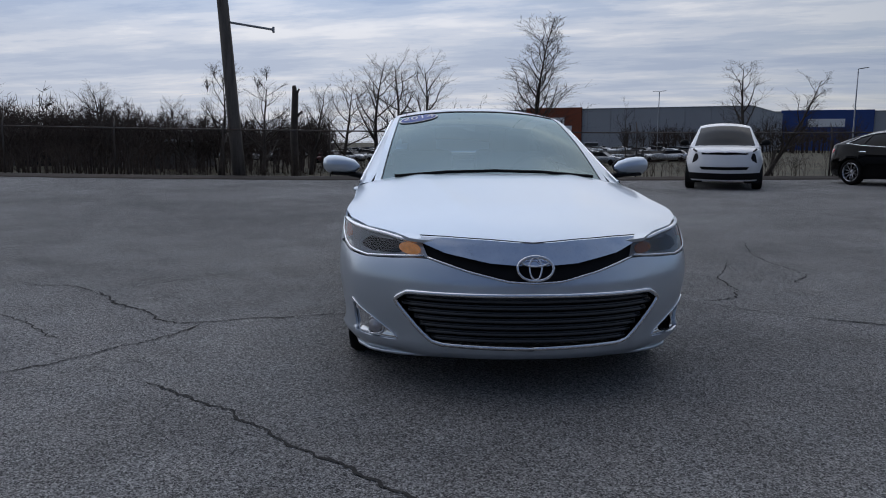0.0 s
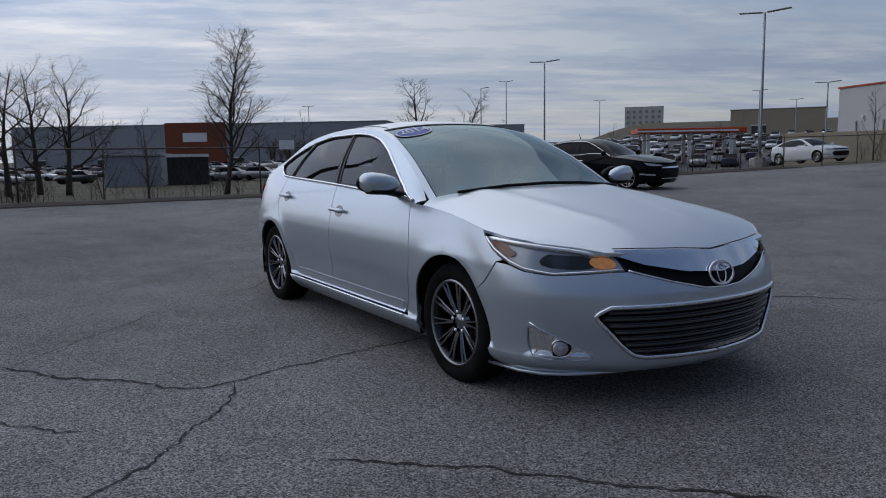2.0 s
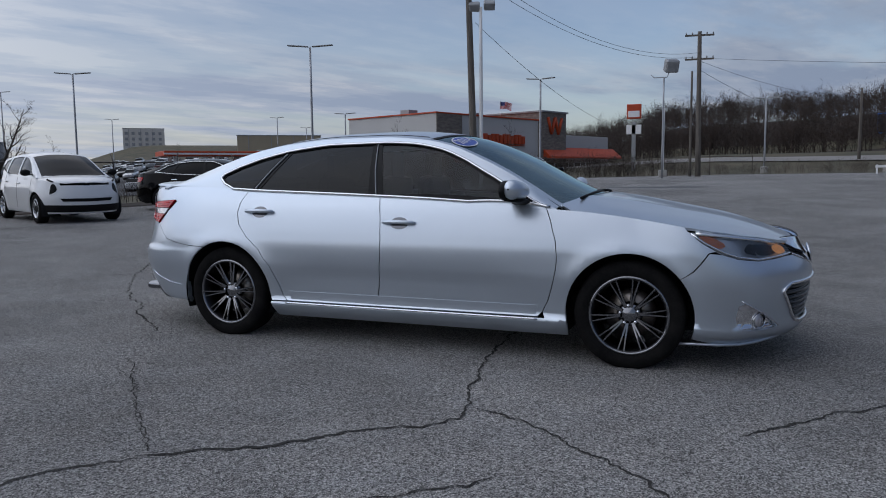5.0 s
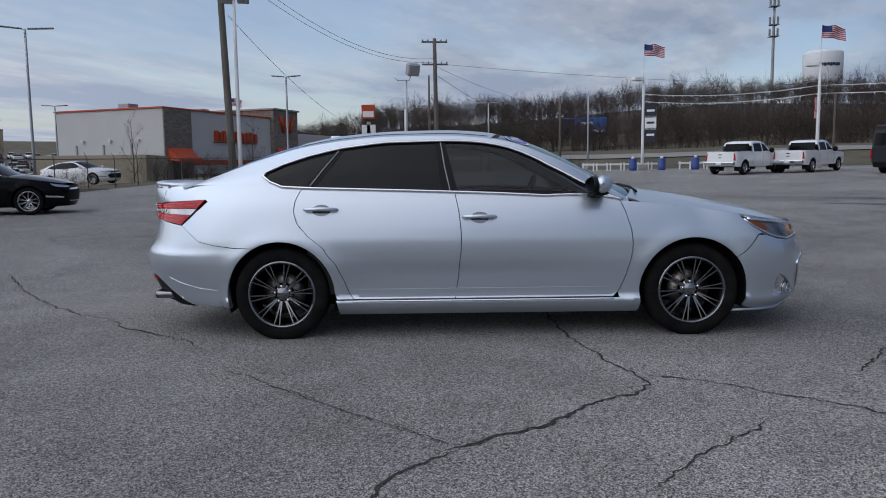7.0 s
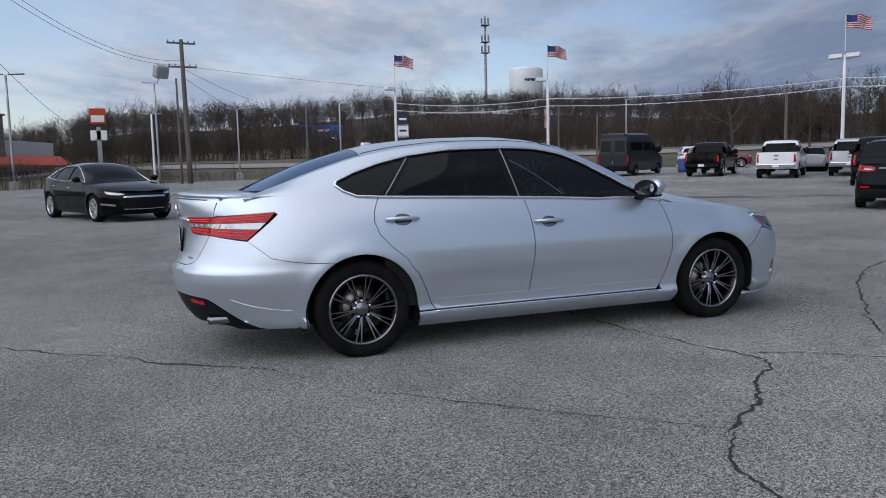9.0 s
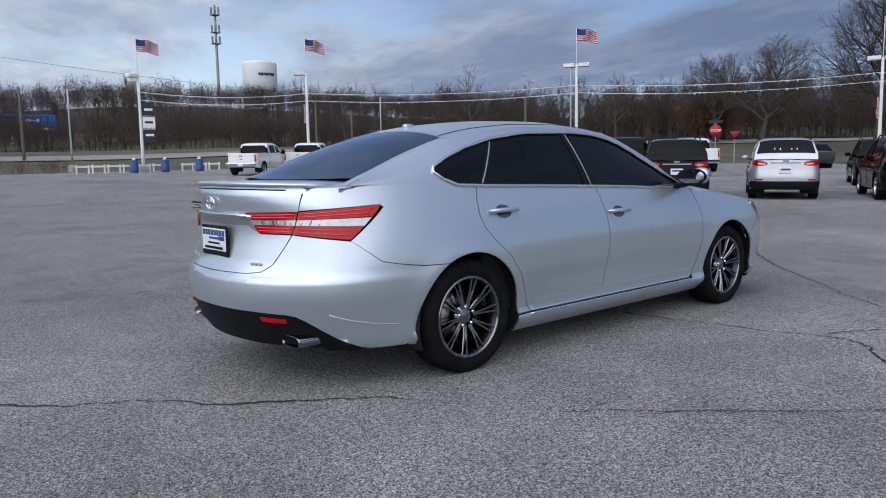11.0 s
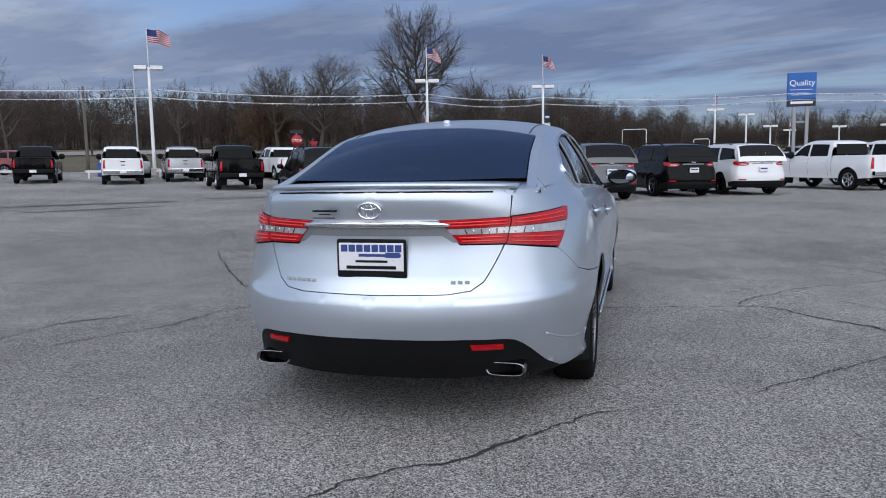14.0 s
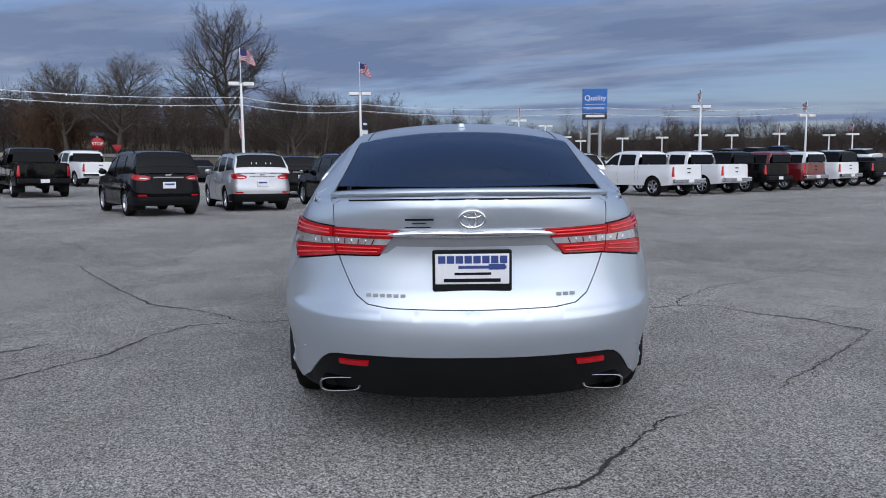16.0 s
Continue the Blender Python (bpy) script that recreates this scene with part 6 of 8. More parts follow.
def truck(name, label, paint, group="", crew=True, cover=False, rim=None):
    """A pickup: cab, open bed, tailgate."""
    car = thing(name, label, "pickup truck", group)
    rim = rim or M_ALLOY
    w, b = .99, 1.16
    nose = .0 if crew else -.25
    SP = dict(front=2.95, rear=2.90, width=w, wheels=(1.88, -1.85), hub=.405, arch=.47, sill=.45, low=False, plan="square", dome=6,
              belt=[(-2.95, 1.30), (-1.0, 1.28), (-.9, 1.22), (1.2, 1.20), (2.0, 1.18), (2.6, 1.12), (2.95, 1.05)],
              hood=[(-2.95, 1.31), (1.2, 1.28), (2.0, 1.26), (2.6, 1.20), (2.95, 1.08)],
              rail=[(-1.02, 1.30), (-.99, 1.72), (-.90, 1.82), (-.6, 1.865), (.1, 1.875), (.5, 1.81), (.9, 1.56), (1.45, 1.20)],
              roof=[(-1.02, 1.31), (-.99, 1.74), (-.90, 1.86), (-.6, 1.915), (.1, 1.93), (.5, 1.87), (.9, 1.63), (1.5, 1.24)],
              rail_y=[(-1.02, .90), (-.95, .80), (-.5, .775), (.4, .78), (1.4, .88)], nose=[(.4, .96), (.6, 1.0), (1.0, .995), (1.2, .97)], tail=[(.4, .985), (.7, 1.0), (1.3, .995)],
              hood_x=(2.88, 1.42), house=(-1.0, 1.42), screen=(.48, 1.36), backlight=(-.90, -.99), bow=.1,
              windows=[[(1.1, 1.28), (.22, 1.29), (.2, 1.76), (.46, 1.735), (.8, 1.55)], [(.14, 1.29), (-.80, 1.30), (-.78, 1.74), (.12, 1.775)]],
              details=lambda S: [(soften([S.ry(.80, 1.225), S.ry(.90, 1.225), S.sx(-2.80, 1.225), S.sx(-2.80, .84), S.ry(.90, .82), S.ry(.80, .82)], 0), M_TAILRED, "tail_light", .010),
                                 (soften([S.fy(.55, 1.06), S.sx(2.66, 1.10), S.sx(2.70, .86), S.fy(.6, .84)], 0), M_CLEAR, "headlight", .008),
                                 ([S.fy(0, 1.02), S.fy(.55, 1.02), S.fy(.58, .70), S.fy(0, .68)], M_BLACK, "grille", .006),
                                 ([S.ry(0, 1.28), S.ry(.78, 1.28), S.ry(.78, .76), S.ry(0, .76)], paint, "tailgate", .010),
                                 ([S.ry(0, 1.17), S.ry(.11, 1.17), S.ry(.11, 1.12), S.ry(0, 1.12)], M_BLACK, "tailgate_handle", .016),
                                 ([S.ry(0, 1.00), S.ry(.09, 1.00), S.ry(.09, .955), S.ry(0, .955)], M_BLACK, "tailgate_badge", .016)],
              shuts=(1.15, .18, -.85, -1.03), handles=(.34, -.66), glazed_back=False, mirror=(1.02, 1.36), mirror_size=1.45, mirror_paint=False, spokes=6, rim=.64)
    tmp = auto(name, label, "pickup truck", SP, paint, rim, group)
    bpy.data.objects.remove(car)
    if cover:
        part("bed_cover", boxed(-2.82, -1.02, -.84, .84, 1.285, 1.33, .02), M_BLACK, tmp)
    else:
        part("bed_floor", boxed(-2.80, -1.05, -.82, .82, .95, 1.0), M_BLACK, tmp)
        for s in (-1, 1):
            part("bed_side", boxed(-2.72, -1.02, min(s * .80, s * .92), max(s * .80, s * .92), 1.0, 1.315, .02), paint, tmp)
        part("bed_end", boxed(-2.85, -2.79, -.74, .74, .8, 1.315, .015), paint, tmp)
        part("bulkhead", boxed(-1.08, -1.0, -.86, .86, .8, 1.30), paint, tmp)
    bm = bmesh.new()
    vs = [bm.verts.new(c) for c in ((-1.045, -.76, 1.36), (-1.045, .76, 1.36), (-1.02, .70, 1.76), (-1.02, -.70, 1.76), (-1.0, -.76, 1.36), (-1.0, .76, 1.36), (-.93, .70, 1.76), (-.93, -.70, 1.76))]
    for q in ((0, 1, 2, 3), (4, 7, 6, 5), (0, 4, 5, 1), (1, 5, 6, 2), (2, 6, 7, 3), (3, 7, 4, 0)):
        bm.faces.new([vs[i] for i in q])
    part("rear_window", bm, M_BLACKGLASS, tmp)
    bm = boxed(-3.05, -2.86, -.90, .90, .56, .74, .03, 2)
    part("rear_bumper", bm, M_CHROME if paint is not M_CARBLACK else M_BLACK, tmp)
    part("plate", boxed(-3.062, -3.05, -.155, .155, .58, .72), M_PLATEWHITE, tmp)
    return tmp


VAN = dict(front=2.95, rear=2.98, width=1.0, wheels=(2.0, -1.75), hub=.345, arch=.40, sill=.30, low=False, plan="square", dome=5,
           belt=[(-3.0, 1.45), (1.3, 1.42), (1.9, 1.32), (2.4, 1.15), (2.95, .95)], hood=[(-3, 1.45), (1.8, 1.42), (2.4, 1.22), (2.95, .98)],
           rail=[(-2.98, 1.50), (-2.93, 2.0), (-2.80, 2.42), (-2.4, 2.50), (.6, 2.50), (1.1, 2.38), (1.5, 2.0), (2.0, 1.38)],
           roof=[(-2.98, 1.52), (-2.93, 2.1), (-2.80, 2.52), (-2.4, 2.62), (.6, 2.62), (1.1, 2.48), (1.5, 2.08), (2.05, 1.42)],
           rail_y=[(-3, .90), (-2.6, .84), (.8, .84), (2.0, .92)], tail=[(.3, .985), (.7, 1.0), (1.5, .995)], hood_x=(2.86, 1.95), house=(-2.97, 1.98), screen=(1.05, 1.9), backlight=(-2.86, -2.955),
           windows=[[(1.6, 1.48), (.85, 1.52), (.85, 2.02), (1.15, 2.0)], [(.75, 1.55), (-.45, 1.55), (-.45, 2.05), (.75, 2.05)], [(-.6, 1.55), (-2.5, 1.55), (-2.5, 2.05), (-.6, 2.05)]],
           details=lambda S: [([S.ry(.90, 1.0), S.ry(.93, 1.0), S.ry(.93, .90), S.ry(.90, .90)], M_TAILRED, "lower_reflector", .004),
                              ([S.ry(0, .62), S.ry(.9, .62), S.sx(-2.8, .60), S.sx(-2.8, .38), S.ry(.9, .34), S.ry(0, .34)], M_BLACK, "rear_bumper", .012),
                              ([S.ry(0, 1.4), S.ry(.012, 1.4), S.ry(.012, .65), S.ry(0, .65)], M_DARK, "door_gap", .004)],
           mirror=(1.75, 1.6), mirror_size=1.7, mirror_paint=False, plate=(-2.99, .85), spokes=5, rim=.62)


def park(ob, x, y, heading, lift=0.0):
    """heading: degrees, 0 looks along +x."""
    dx, dy = math.cos(radians(heading)), math.sin(radians(heading))
    zf, zr = ground_z(x + dx * 1.4, y + dy * 1.4), ground_z(x - dx * 1.4, y - dy * 1.4)
    zl, zq = ground_z(x - dy * .8, y + dx * .8), ground_z(x + dy * .8, y - dx * .8)
    pitch = -math.degrees(math.atan2(zf - zr, 2.8))
    rollx = math.degrees(math.atan2(zl - zq, 1.6))
    m = Matrix.Translation((x, y, (zf + zr) / 2 + lift)) @ pose(0, 0, 0, 0, 0, heading) @ pose(0, 0, 0, rollx, pitch, 0)
    if ob.get("used"):
        return copy_thing(ob, m)
    ob["used"] = 1
    ob.matrix_world = m
    return ob


black_sedan = auto("saloon_car", "black saloon with chrome grille parked near the fence", "car", SEDAN, M_CARBLACK, M_ALLOY, "parked cars")
park(black_sedan, -12.05, 12.75, 16)
park(black_sedan, -4.0, 16.2, -64)
white_sedan = auto("saloon_car", "white saloon parked beyond the chain-link fence", "car", SEDAN, M_CARWHITE, M_ALLOY, "parked cars")
park(white_sedan, -21.6, 38.3, -12)
hatch = auto("hatchback_car", "white electric hatchback with black trim", "car", HATCH, M_CARWHITE, M_ALLOY, "parked cars")
park(hatch, -13.3, 8.1, -24)
trax = auto("small_suv", "black small SUV with clear red tail lights", "car", TRAX, M_CARNAVY, M_ALLOY, "parked cars")
park(trax, 15.1, 8.2, 36)
strax = auto("small_suv", "silver small SUV seen from behind", "car", TRAX, M_CARSILVER, M_ALLOY, "parked cars")
park(strax, 17.6, 6.15, 28)
eq = auto("estate_suv", "black SUV with privacy glass", "car", EQUI, M_CARBLACK, M_ALLOY, "parked cars")
park(eq, 18.9, 3.3, 28)
park(eq, 26.6, 6.6, 24)
trav = auto("large_suv", "dark silver three-row SUV", "car", MIDSUV, M_CARPEWTER, M_ALLOY, "parked cars")
park(trav, 20.1, .75, 24)
btrav = auto("large_suv", "black three-row SUV in the display row", "car", MIDSUV, M_CARBLACK, M_DCHROME, "parked cars")
park(btrav, 22.8, -1.8, 24)
wtrav = auto("large_suv", "white three-row SUV on black wheels", "car", MIDSUV, M_CARWHITE, M_GLOSSBLACK, "parked cars")
park(wtrav, 24.1, -4.2, 22)
wt = truck("pickup_truck", "white four-door pickup with chrome bumper", M_CARWHITE, "parked cars")
for x, y, h in ((17.8, 38.6, 40), (22.2, 39.8, 41), (28.4, 25.3, 39), (36.0, 20.0, 45), (27.7, -8.6, 31), (29.8, -11.4, 31), (35.6, -19.6, 31)):
    park(wt, x, y, h)
bt = truck("pickup_truck", "black four-door pickup with black bumper", M_CARBLACK, "parked cars", cover=True)
for x, y, h in ((25.2, 16.9, 38), (28.0, 30.2, 38), (31.7, -14.1, 31), (37.5, -22.4, 31)):
    park(bt, x, y, h)
rt = truck("pickup_truck", "dark red four-door pickup", M_CARRED, "parked cars")
park(rt, 33.6, -16.8, 31)
stt = truck("pickup_truck", "silver pickup with a bed cap", M_CARSILVER, "parked cars", cover=True)
park(stt, 32.4, 24.4, 38)
red = auto("estate_suv", "dark red SUV parked beyond the pickups", "car", EQUI, M_CARRED, M_ALLOY, "parked cars")
park(red, 37.5, 40.5, -30)
wsv = auto("small_suv", "white small SUV parked beyond the pickups", "car", TRAX, M_CARWHITE, M_ALLOY, "parked cars")
park(wsv, 39.5, 44.5, -30)
van = auto("panel_van", "dark grey high-roof passenger van", "van", VAN, M_CARGREY, M_DCHROME, "parked cars")
for s in (-1, 1):
    bm = bmesh.new()
    rows = [[bm.verts.new((x, s * y, z)) for x in (xb, xb + .10) for y in (.012, w)] for z, w, xb in ((.62, .90, -3.01), (1.45, .90, -3.0), (2.0, .87, -2.965), (2.38, .80, -2.92), (2.50, .70, -2.87))]
    for a, b in zip(rows, rows[1:]):
        for i, j in ((0, 1), (1, 3), (3, 2), (2, 0)):
            bm.faces.new((a[i], a[j], b[j], b[i]))
    bm.faces.new((rows[0][0], rows[0][1], rows[0][3], rows[0][2]))
    bm.faces.new((rows[-1][0], rows[-1][1], rows[-1][3], rows[-1][2]))
    dr = part("rear_door", bm, M_CARGREY, van)
    bm = bmesh.new()
    vs = [bm.verts.new(c) for c in ((-3.008, s * .12, 1.50), (-3.008, s * .80, 1.50), (-2.955, s * .76, 2.16), (-2.955, s * .12, 2.16), (-2.99, s * .12, 1.50), (-2.99, s * .80, 1.50), (-2.94, s * .76, 2.16), (-2.94, s * .12, 2.16))]
    for q in ((0, 1, 2, 3), (4, 7, 6, 5), (0, 4, 5, 1), (1, 5, 6, 2), (2, 6, 7, 3), (3, 7, 4, 0)):
        bm.faces.new([vs[i] for i in q])
    part("rear_window", bm, M_BLACKGLASS, dr)
    part("tail_light", boxed(-3.0, -2.90, min(s * .91, s * .985), max(s * .91, s * .985), .80, 1.28, .015), M_TAILRED, van)
part("roof_rear", boxed(-2.93, -2.3, -.78, .78, 2.30, 2.585, .07, 2), M_CARGREY, van)
park(van, 25.9, 35.2, 32)


# ---- poles, lamps and flags ----
M_FLAGRED = material("flag_red", (0.34, 0.02, 0.03), .8, var=.3, scale=3)
M_FLAGWHITE = material("flag_white", (0.52, 0.52, 0.55), .8, var=.3, scale=3)
M_FLAGBLUE = material("flag_blue", (0.02, 0.03, 0.12), .8)
M_LAMPLENS = material("lamp_lens", (0.5, 0.5, 0.48), .3)
M_SIGNBLUE = material("sign_blue", (0.012, 0.12, 0.42), .35, var=.2, scale=1)
M_SIGNDARK = material("sign_navy", (0.01, 0.014, 0.03), .35)
M_SIGNWHITE = material("sign_white", (0.78, 0.78, 0.78), .4)


def pole(bm, x, y, z0, z1, r0, r1, sides=10, lean=(0, 0)):
    n = 4
    tube(bm, [(x + lean[0] * k / n, y + lean[1] * k / n, z0 + (z1 - z0) * k / n) for k in range(n + 1)], [r0 + (r1 - r0) * k / n for k in range(n + 1)], sides)


def flag_mesh(w=1.5, h=.85):
    bm = bmesh.new()
    nx = 14
    vs = [[bm.verts.new((w * i / nx, (.17 * math.sin(i * .62 + j * .20) + .05 * math.sin(i * 1.5)) * (i / nx) ** .6, -h * j / 13 - .30 * (i / nx) ** 1.3 - .04 * math.sin(i * .62))) for i in range(nx + 1)] for j in range(14)]
    for j in range(13):
        for i in range(nx):
            f = bm.faces.new((vs[j][i], vs[j][i + 1], vs[j + 1][i + 1], vs[j + 1][i]))
            f.material_index = 2 if j < 7 and i < 6 else (0 if j % 2 == 0 else 1)
            f.smooth = True
    me = bpy.data.meshes.new("flag")
    bm.to_mesh(me)
    bm.free()
    for m in (M_FLAGRED, M_FLAGWHITE, M_FLAGBLUE):
        me.materials.append(m)
    return me


FLAG = flag_mesh()


def box_lamp(parent, x, y, z, turn):
    """A shoebox light head on a short arm."""
    c, s = math.cos(radians(turn)), math.sin(radians(turn))
    hd = part("lamp_head", boxed(.12, .92, -.24, .24, -.12, .14, .03), M_POLEWHITE, parent, at=Matrix.Translation((x, y, z)) @ pose(0, 0, 0, 0, 0, turn))
    part("lens", boxed(.18, .86, -.19, .19, -.135, -.118), M_LAMPLENS, hd)


def flag_pole(x, y, top, flag_turn, heads=(30, 210), flag=True, extra=2.6, banner=None, label="white steel light pole with flag and two box lamps"):
    z0 = ground_z(x, y) - .1
    t = thing("light_pole", label, "light pole", "flag light poles", at=Matrix.Translation((x, y, z0)))
    bm = bmesh.new()
    pole(bm, 0, 0, 0, top - z0, .13, .085, 10)
    part("mast", bm, M_POLEWHITE, t, smooth=True)
    part("footing", boxed(-.3, .3, -.3, .3, 0, .55, .04), M_KERB, t)
    for h in heads:
        box_lamp(t, 0, 0, top - z0 - .05, h)
    if flag:
        bm = bmesh.new()
        pole(bm, 0, 0, top - z0, top - z0 + extra, .03, .02, 6)
        part("flag_staff", bm, M_POLEWHITE, t)
        fl = part("flag", FLAG, None, t, "striped flag with dark blue canton", at=Matrix.Translation((0, 0, top - z0 + extra - .02)) @ pose(0, 0, 0, 0, 0, flag_turn))
    if banner == "flag":
        part("hanging_flag", FLAG, None, t, "flag hanging down the mast", at=Matrix.Translation((.15, 0, top * .62)) @ pose(0, 0, 0, 0, 84, flag_turn) @ Matrix.Diagonal((.95, .5, .5, 1)))
    if banner == "sign":
        for k, (zz, mt) in enumerate(((.66, M_SIGNDARK), (.53, M_SIGNWHITE), (.40, M_SIGNDARK))):
            part("banner", boxed(.14, .98, -.02, .02, (top - z0) * zz - .55, (top - z0) * zz + .5), mt, t, at=pose(0, 0, 0, 0, 0, flag_turn))
            part("print_bar", boxed(.28, .84, -.03, .03, (top - z0) * zz - .1, (top - z0) * zz + .06), M_SIGNDARK if mt is M_SIGNWHITE else M_SIGNWHITE, t, at=pose(0, 0, 0, 0, 0, flag_turn))
    return t


flag_pole(15.1, 51.4, 7.75, -20, heads=(200,), banner="sign")
flag_pole(26.0, 46.5, 8.1, -15, heads=(160,), banner="flag")
flag_pole(39.5, 31.3, 8.05, -45, heads=(120, 300))
flag_pole(51.1, 14.9, 7.6, -28, heads=(110, 290), banner="flag")
flag_pole(58.4, 6.8, 7.5, -30, heads=(100, 280), banner="sign")
far_lamps = ((922, 88), (968, 100), (1003, 112), (1030, 130), (1103, 120), (1172, 118), (1238, 70), (1240, 110), (1294, 112), (1377, 108), (1423, 84), (1464, 115), (1505, 112))
for i, (aim, d) in enumerate(far_lamps):
    tall = aim in (1238, 1423)
    y = .12 - (aim - 784) / 1308 * d
    flag_pole(-5.4 + d, y, 6.6 if tall or d < 101 else 5.6, -14, heads=(95, 275), flag=(i % 3 == 0 or tall), extra=1.6, label="white light pole with two box lamps")


def arm_lamp(x, y, top, turn, span=1.1, mat=None, two=True, label="grey steel car park lamp with flat twin heads"):
    z0 = ground_z(x, y) - .1
    t = thing("street_lamp", label, "street lamp", "car park lamps", at=Matrix.Translation((x, y, z0)) @ pose(0, 0, 0, 0, 0, turn))
    bm = bmesh.new()
    pole(bm, 0, 0, 0, top - z0, .085, .06, 10)
    part("mast", bm, mat or M_STEEL, t, smooth=True)
    part("footing", boxed(-.28, .28, -.28, .28, 0, .6, .05), M_KERB, t)
    for s in ((-1, 1) if two else (1,)):
        bm = boxed(min(s * .12, s * (span + .15)), max(s * .12, s * (span + .15)), -.15, .15, -.03, .03, .015)
        part("lamp_head", bm, M_POLEGREY, t, at=Matrix.Translation((0, 0, top - z0)) @ pose(0, 0, 0, 0, -4 * s, 0))
    return t


arm_lamp(-22.6, 35.1, 8.9, 20, 1.25)
arm_lamp(-42.3, 35.3, 8.4, 25, 1.1)
arm_lamp(-80.0, 59.2, 11.2, 30, .9)
arm_lamp(-72.0, 49.5, 9.3, 30, .9, two=False)
arm_lamp(-10.8, 45.6, 7.5, 0, .85)
arm_lamp(-34.0, 60.0, 7.0, 10, .9)
arm_lamp(-58.0, 84.0, 9.0, 0, .9)
arm_lamp(-105, 40, 9.0, 40, .9)
arm_lamp(-90, 86, 10.0, 40, .9)
arm_lamp(4.0, 62.0, 7.0, 0, .8)
arm_lamp(12.6, 60, 7.4, 40, .6, two=False)
arm_lamp(37.0, 52.0, 7.2, 40, .5, two=False)
arm_lamp(49.5, 40.0, 9.4, 0, .35, two=False)
arm_lamp(-62.0, 98.0, 8.5, 0, .9)


def wood_pole(x, y, top, r, lean=(0, 0), arms=(), label="weathered wooden utility pole"):
    z0 = ground_z(x, y) - .3
    t = thing("utility_pole", label, "utility pole", "", at=Matrix.Translation((x, y, z0)))
    bm = bmesh.new()
    pole(bm, 0, 0, 0, top - z0, r, r * .66, 12, lean)
    part("post", bm, M_POLEWOOD, t, smooth=True)
    for z, half, turn in arms:
        k = (z - z0) / (top - z0)
        part("crossarm", boxed(-half, half, -.05, .05, -.06, .06, .01), M_POLEWOOD, t, at=Matrix.Translation((lean[0] * k, lean[1] * k, z - z0)) @ pose(0, 0, 0, 0, 0, turn))
        for s in (-.92, -.5, .5, .92):
            bm = bmesh.new()
            lathe(bm, [(.001, .16), (.04, .14), (.055, .06), (.03, 0)], 8, "z")
            part("insulator", bm, M_POLEGREY, t, at=Matrix.Translation((lean[0] * k, lean[1] * k, z - z0 + .06)) @ pose(0, 0, 0, 0, 0, turn) @ Matrix.Translation((s * half, 0, 0)))
    return t


# leaning pole by the fence with a single bracket
lp = wood_pole(-16.5, -4.95, 10.0, .19, (-.25, -.70), label="leaning weathered utility pole behind the fence")
bm = bmesh.new()
tube(bm, [(-.1, -.30, 4.72), (-.1, 1.05, 4.52)], .035, 6)
box(bm, -.13, -.07, 1.02, 1.08, 4.44, 4.60)
part("bracket", bm, M_POLEGREY, lp)
wood_pole(-10.62, 31.2, 13.0, .20, (-.42, .1), label="tall wooden pole beside a steel lamp mast")
sm = thing("lamp_mast", "steel mast carrying floodlights beside the wooden pole", "light pole", at=Matrix.Translation((-10.30, 31.3, ground_z(-10.30, 31.3) - .1)))
bm = bmesh.new()
pole(bm, 0, 0, 0, 9.1, .11, .07, 10)
part("mast", bm, M_POLEWHITE, sm, smooth=True)
for dx in (-.35, .45):
    part("floodlight", boxed(-.28, .28, -.2, .2, -.2, .2, .04), M_POLEGREY, sm, at=Matrix.Translation((dx, 0, 9.15)) @ pose(0, 0, 0, 35, 0, 20))
main_pole = wood_pole(-.6, 49.6, 10.6, .20, (-.1, 0), ((10.35, .95, 8), (8.75, .95, 4)), "wooden power pole with two crossarms")
wood_pole(-1.15, 49.9, 8.0, .10, (0, 0), label="slim pole beside the power pole")
wood_pole(13.0, 78.0, 9.0, .16, label="far wooden utility pole")
wood_pole(44.0, 40.5, 7.6, .14, ((0, 0)), ((7.0, .35, 30),), "short wooden utility pole")
wood_pole(36.5, 56.0, 6.2, .11, label="short bare post in the verge")
wood_pole(29.5, 51.0, 6.4, .10, label="slim bare wooden post")
fp = thing("floodlight_pole", "slim pole with one large tilted floodlight", "light pole", at=Matrix.Translation((-2.6, 45.2, ground_z(-2.6, 45.2) - .1)))
bm = bmesh.new()
pole(bm, 0, 0, 0, 6.5, .07, .05, 8)
tube(bm, [(-.8, 0, 6.75), (-.6, 0, 6.55), (.2, 0, 6.55), (.35, 0, 7.0)], .03, 6)
part("mast", bm, M_STEEL, fp, smooth=True)
part("floodlight", boxed(-.42, .42, -.3, .3, -.4, .4, .08), M_POLEGREY, fp, at=Matrix.Translation((.45, 0, 7.25)) @ pose(0, 0, 0, 20, 0, 25))
arm_lamp(-2.9, 49.0, 5.5, 10, .5, M_POLEWHITE)


def wire(a, b, sag, r=.012, n=18):
    bm = bmesh.new()
    a, b = Vector(a), Vector(b)
    tube(bm, [a.lerp(b, k / n) - Vector((0, 0, sag * 4 * (k / n) * (1 - k / n))) for k in range(n + 1)], r, 4)
    return bm


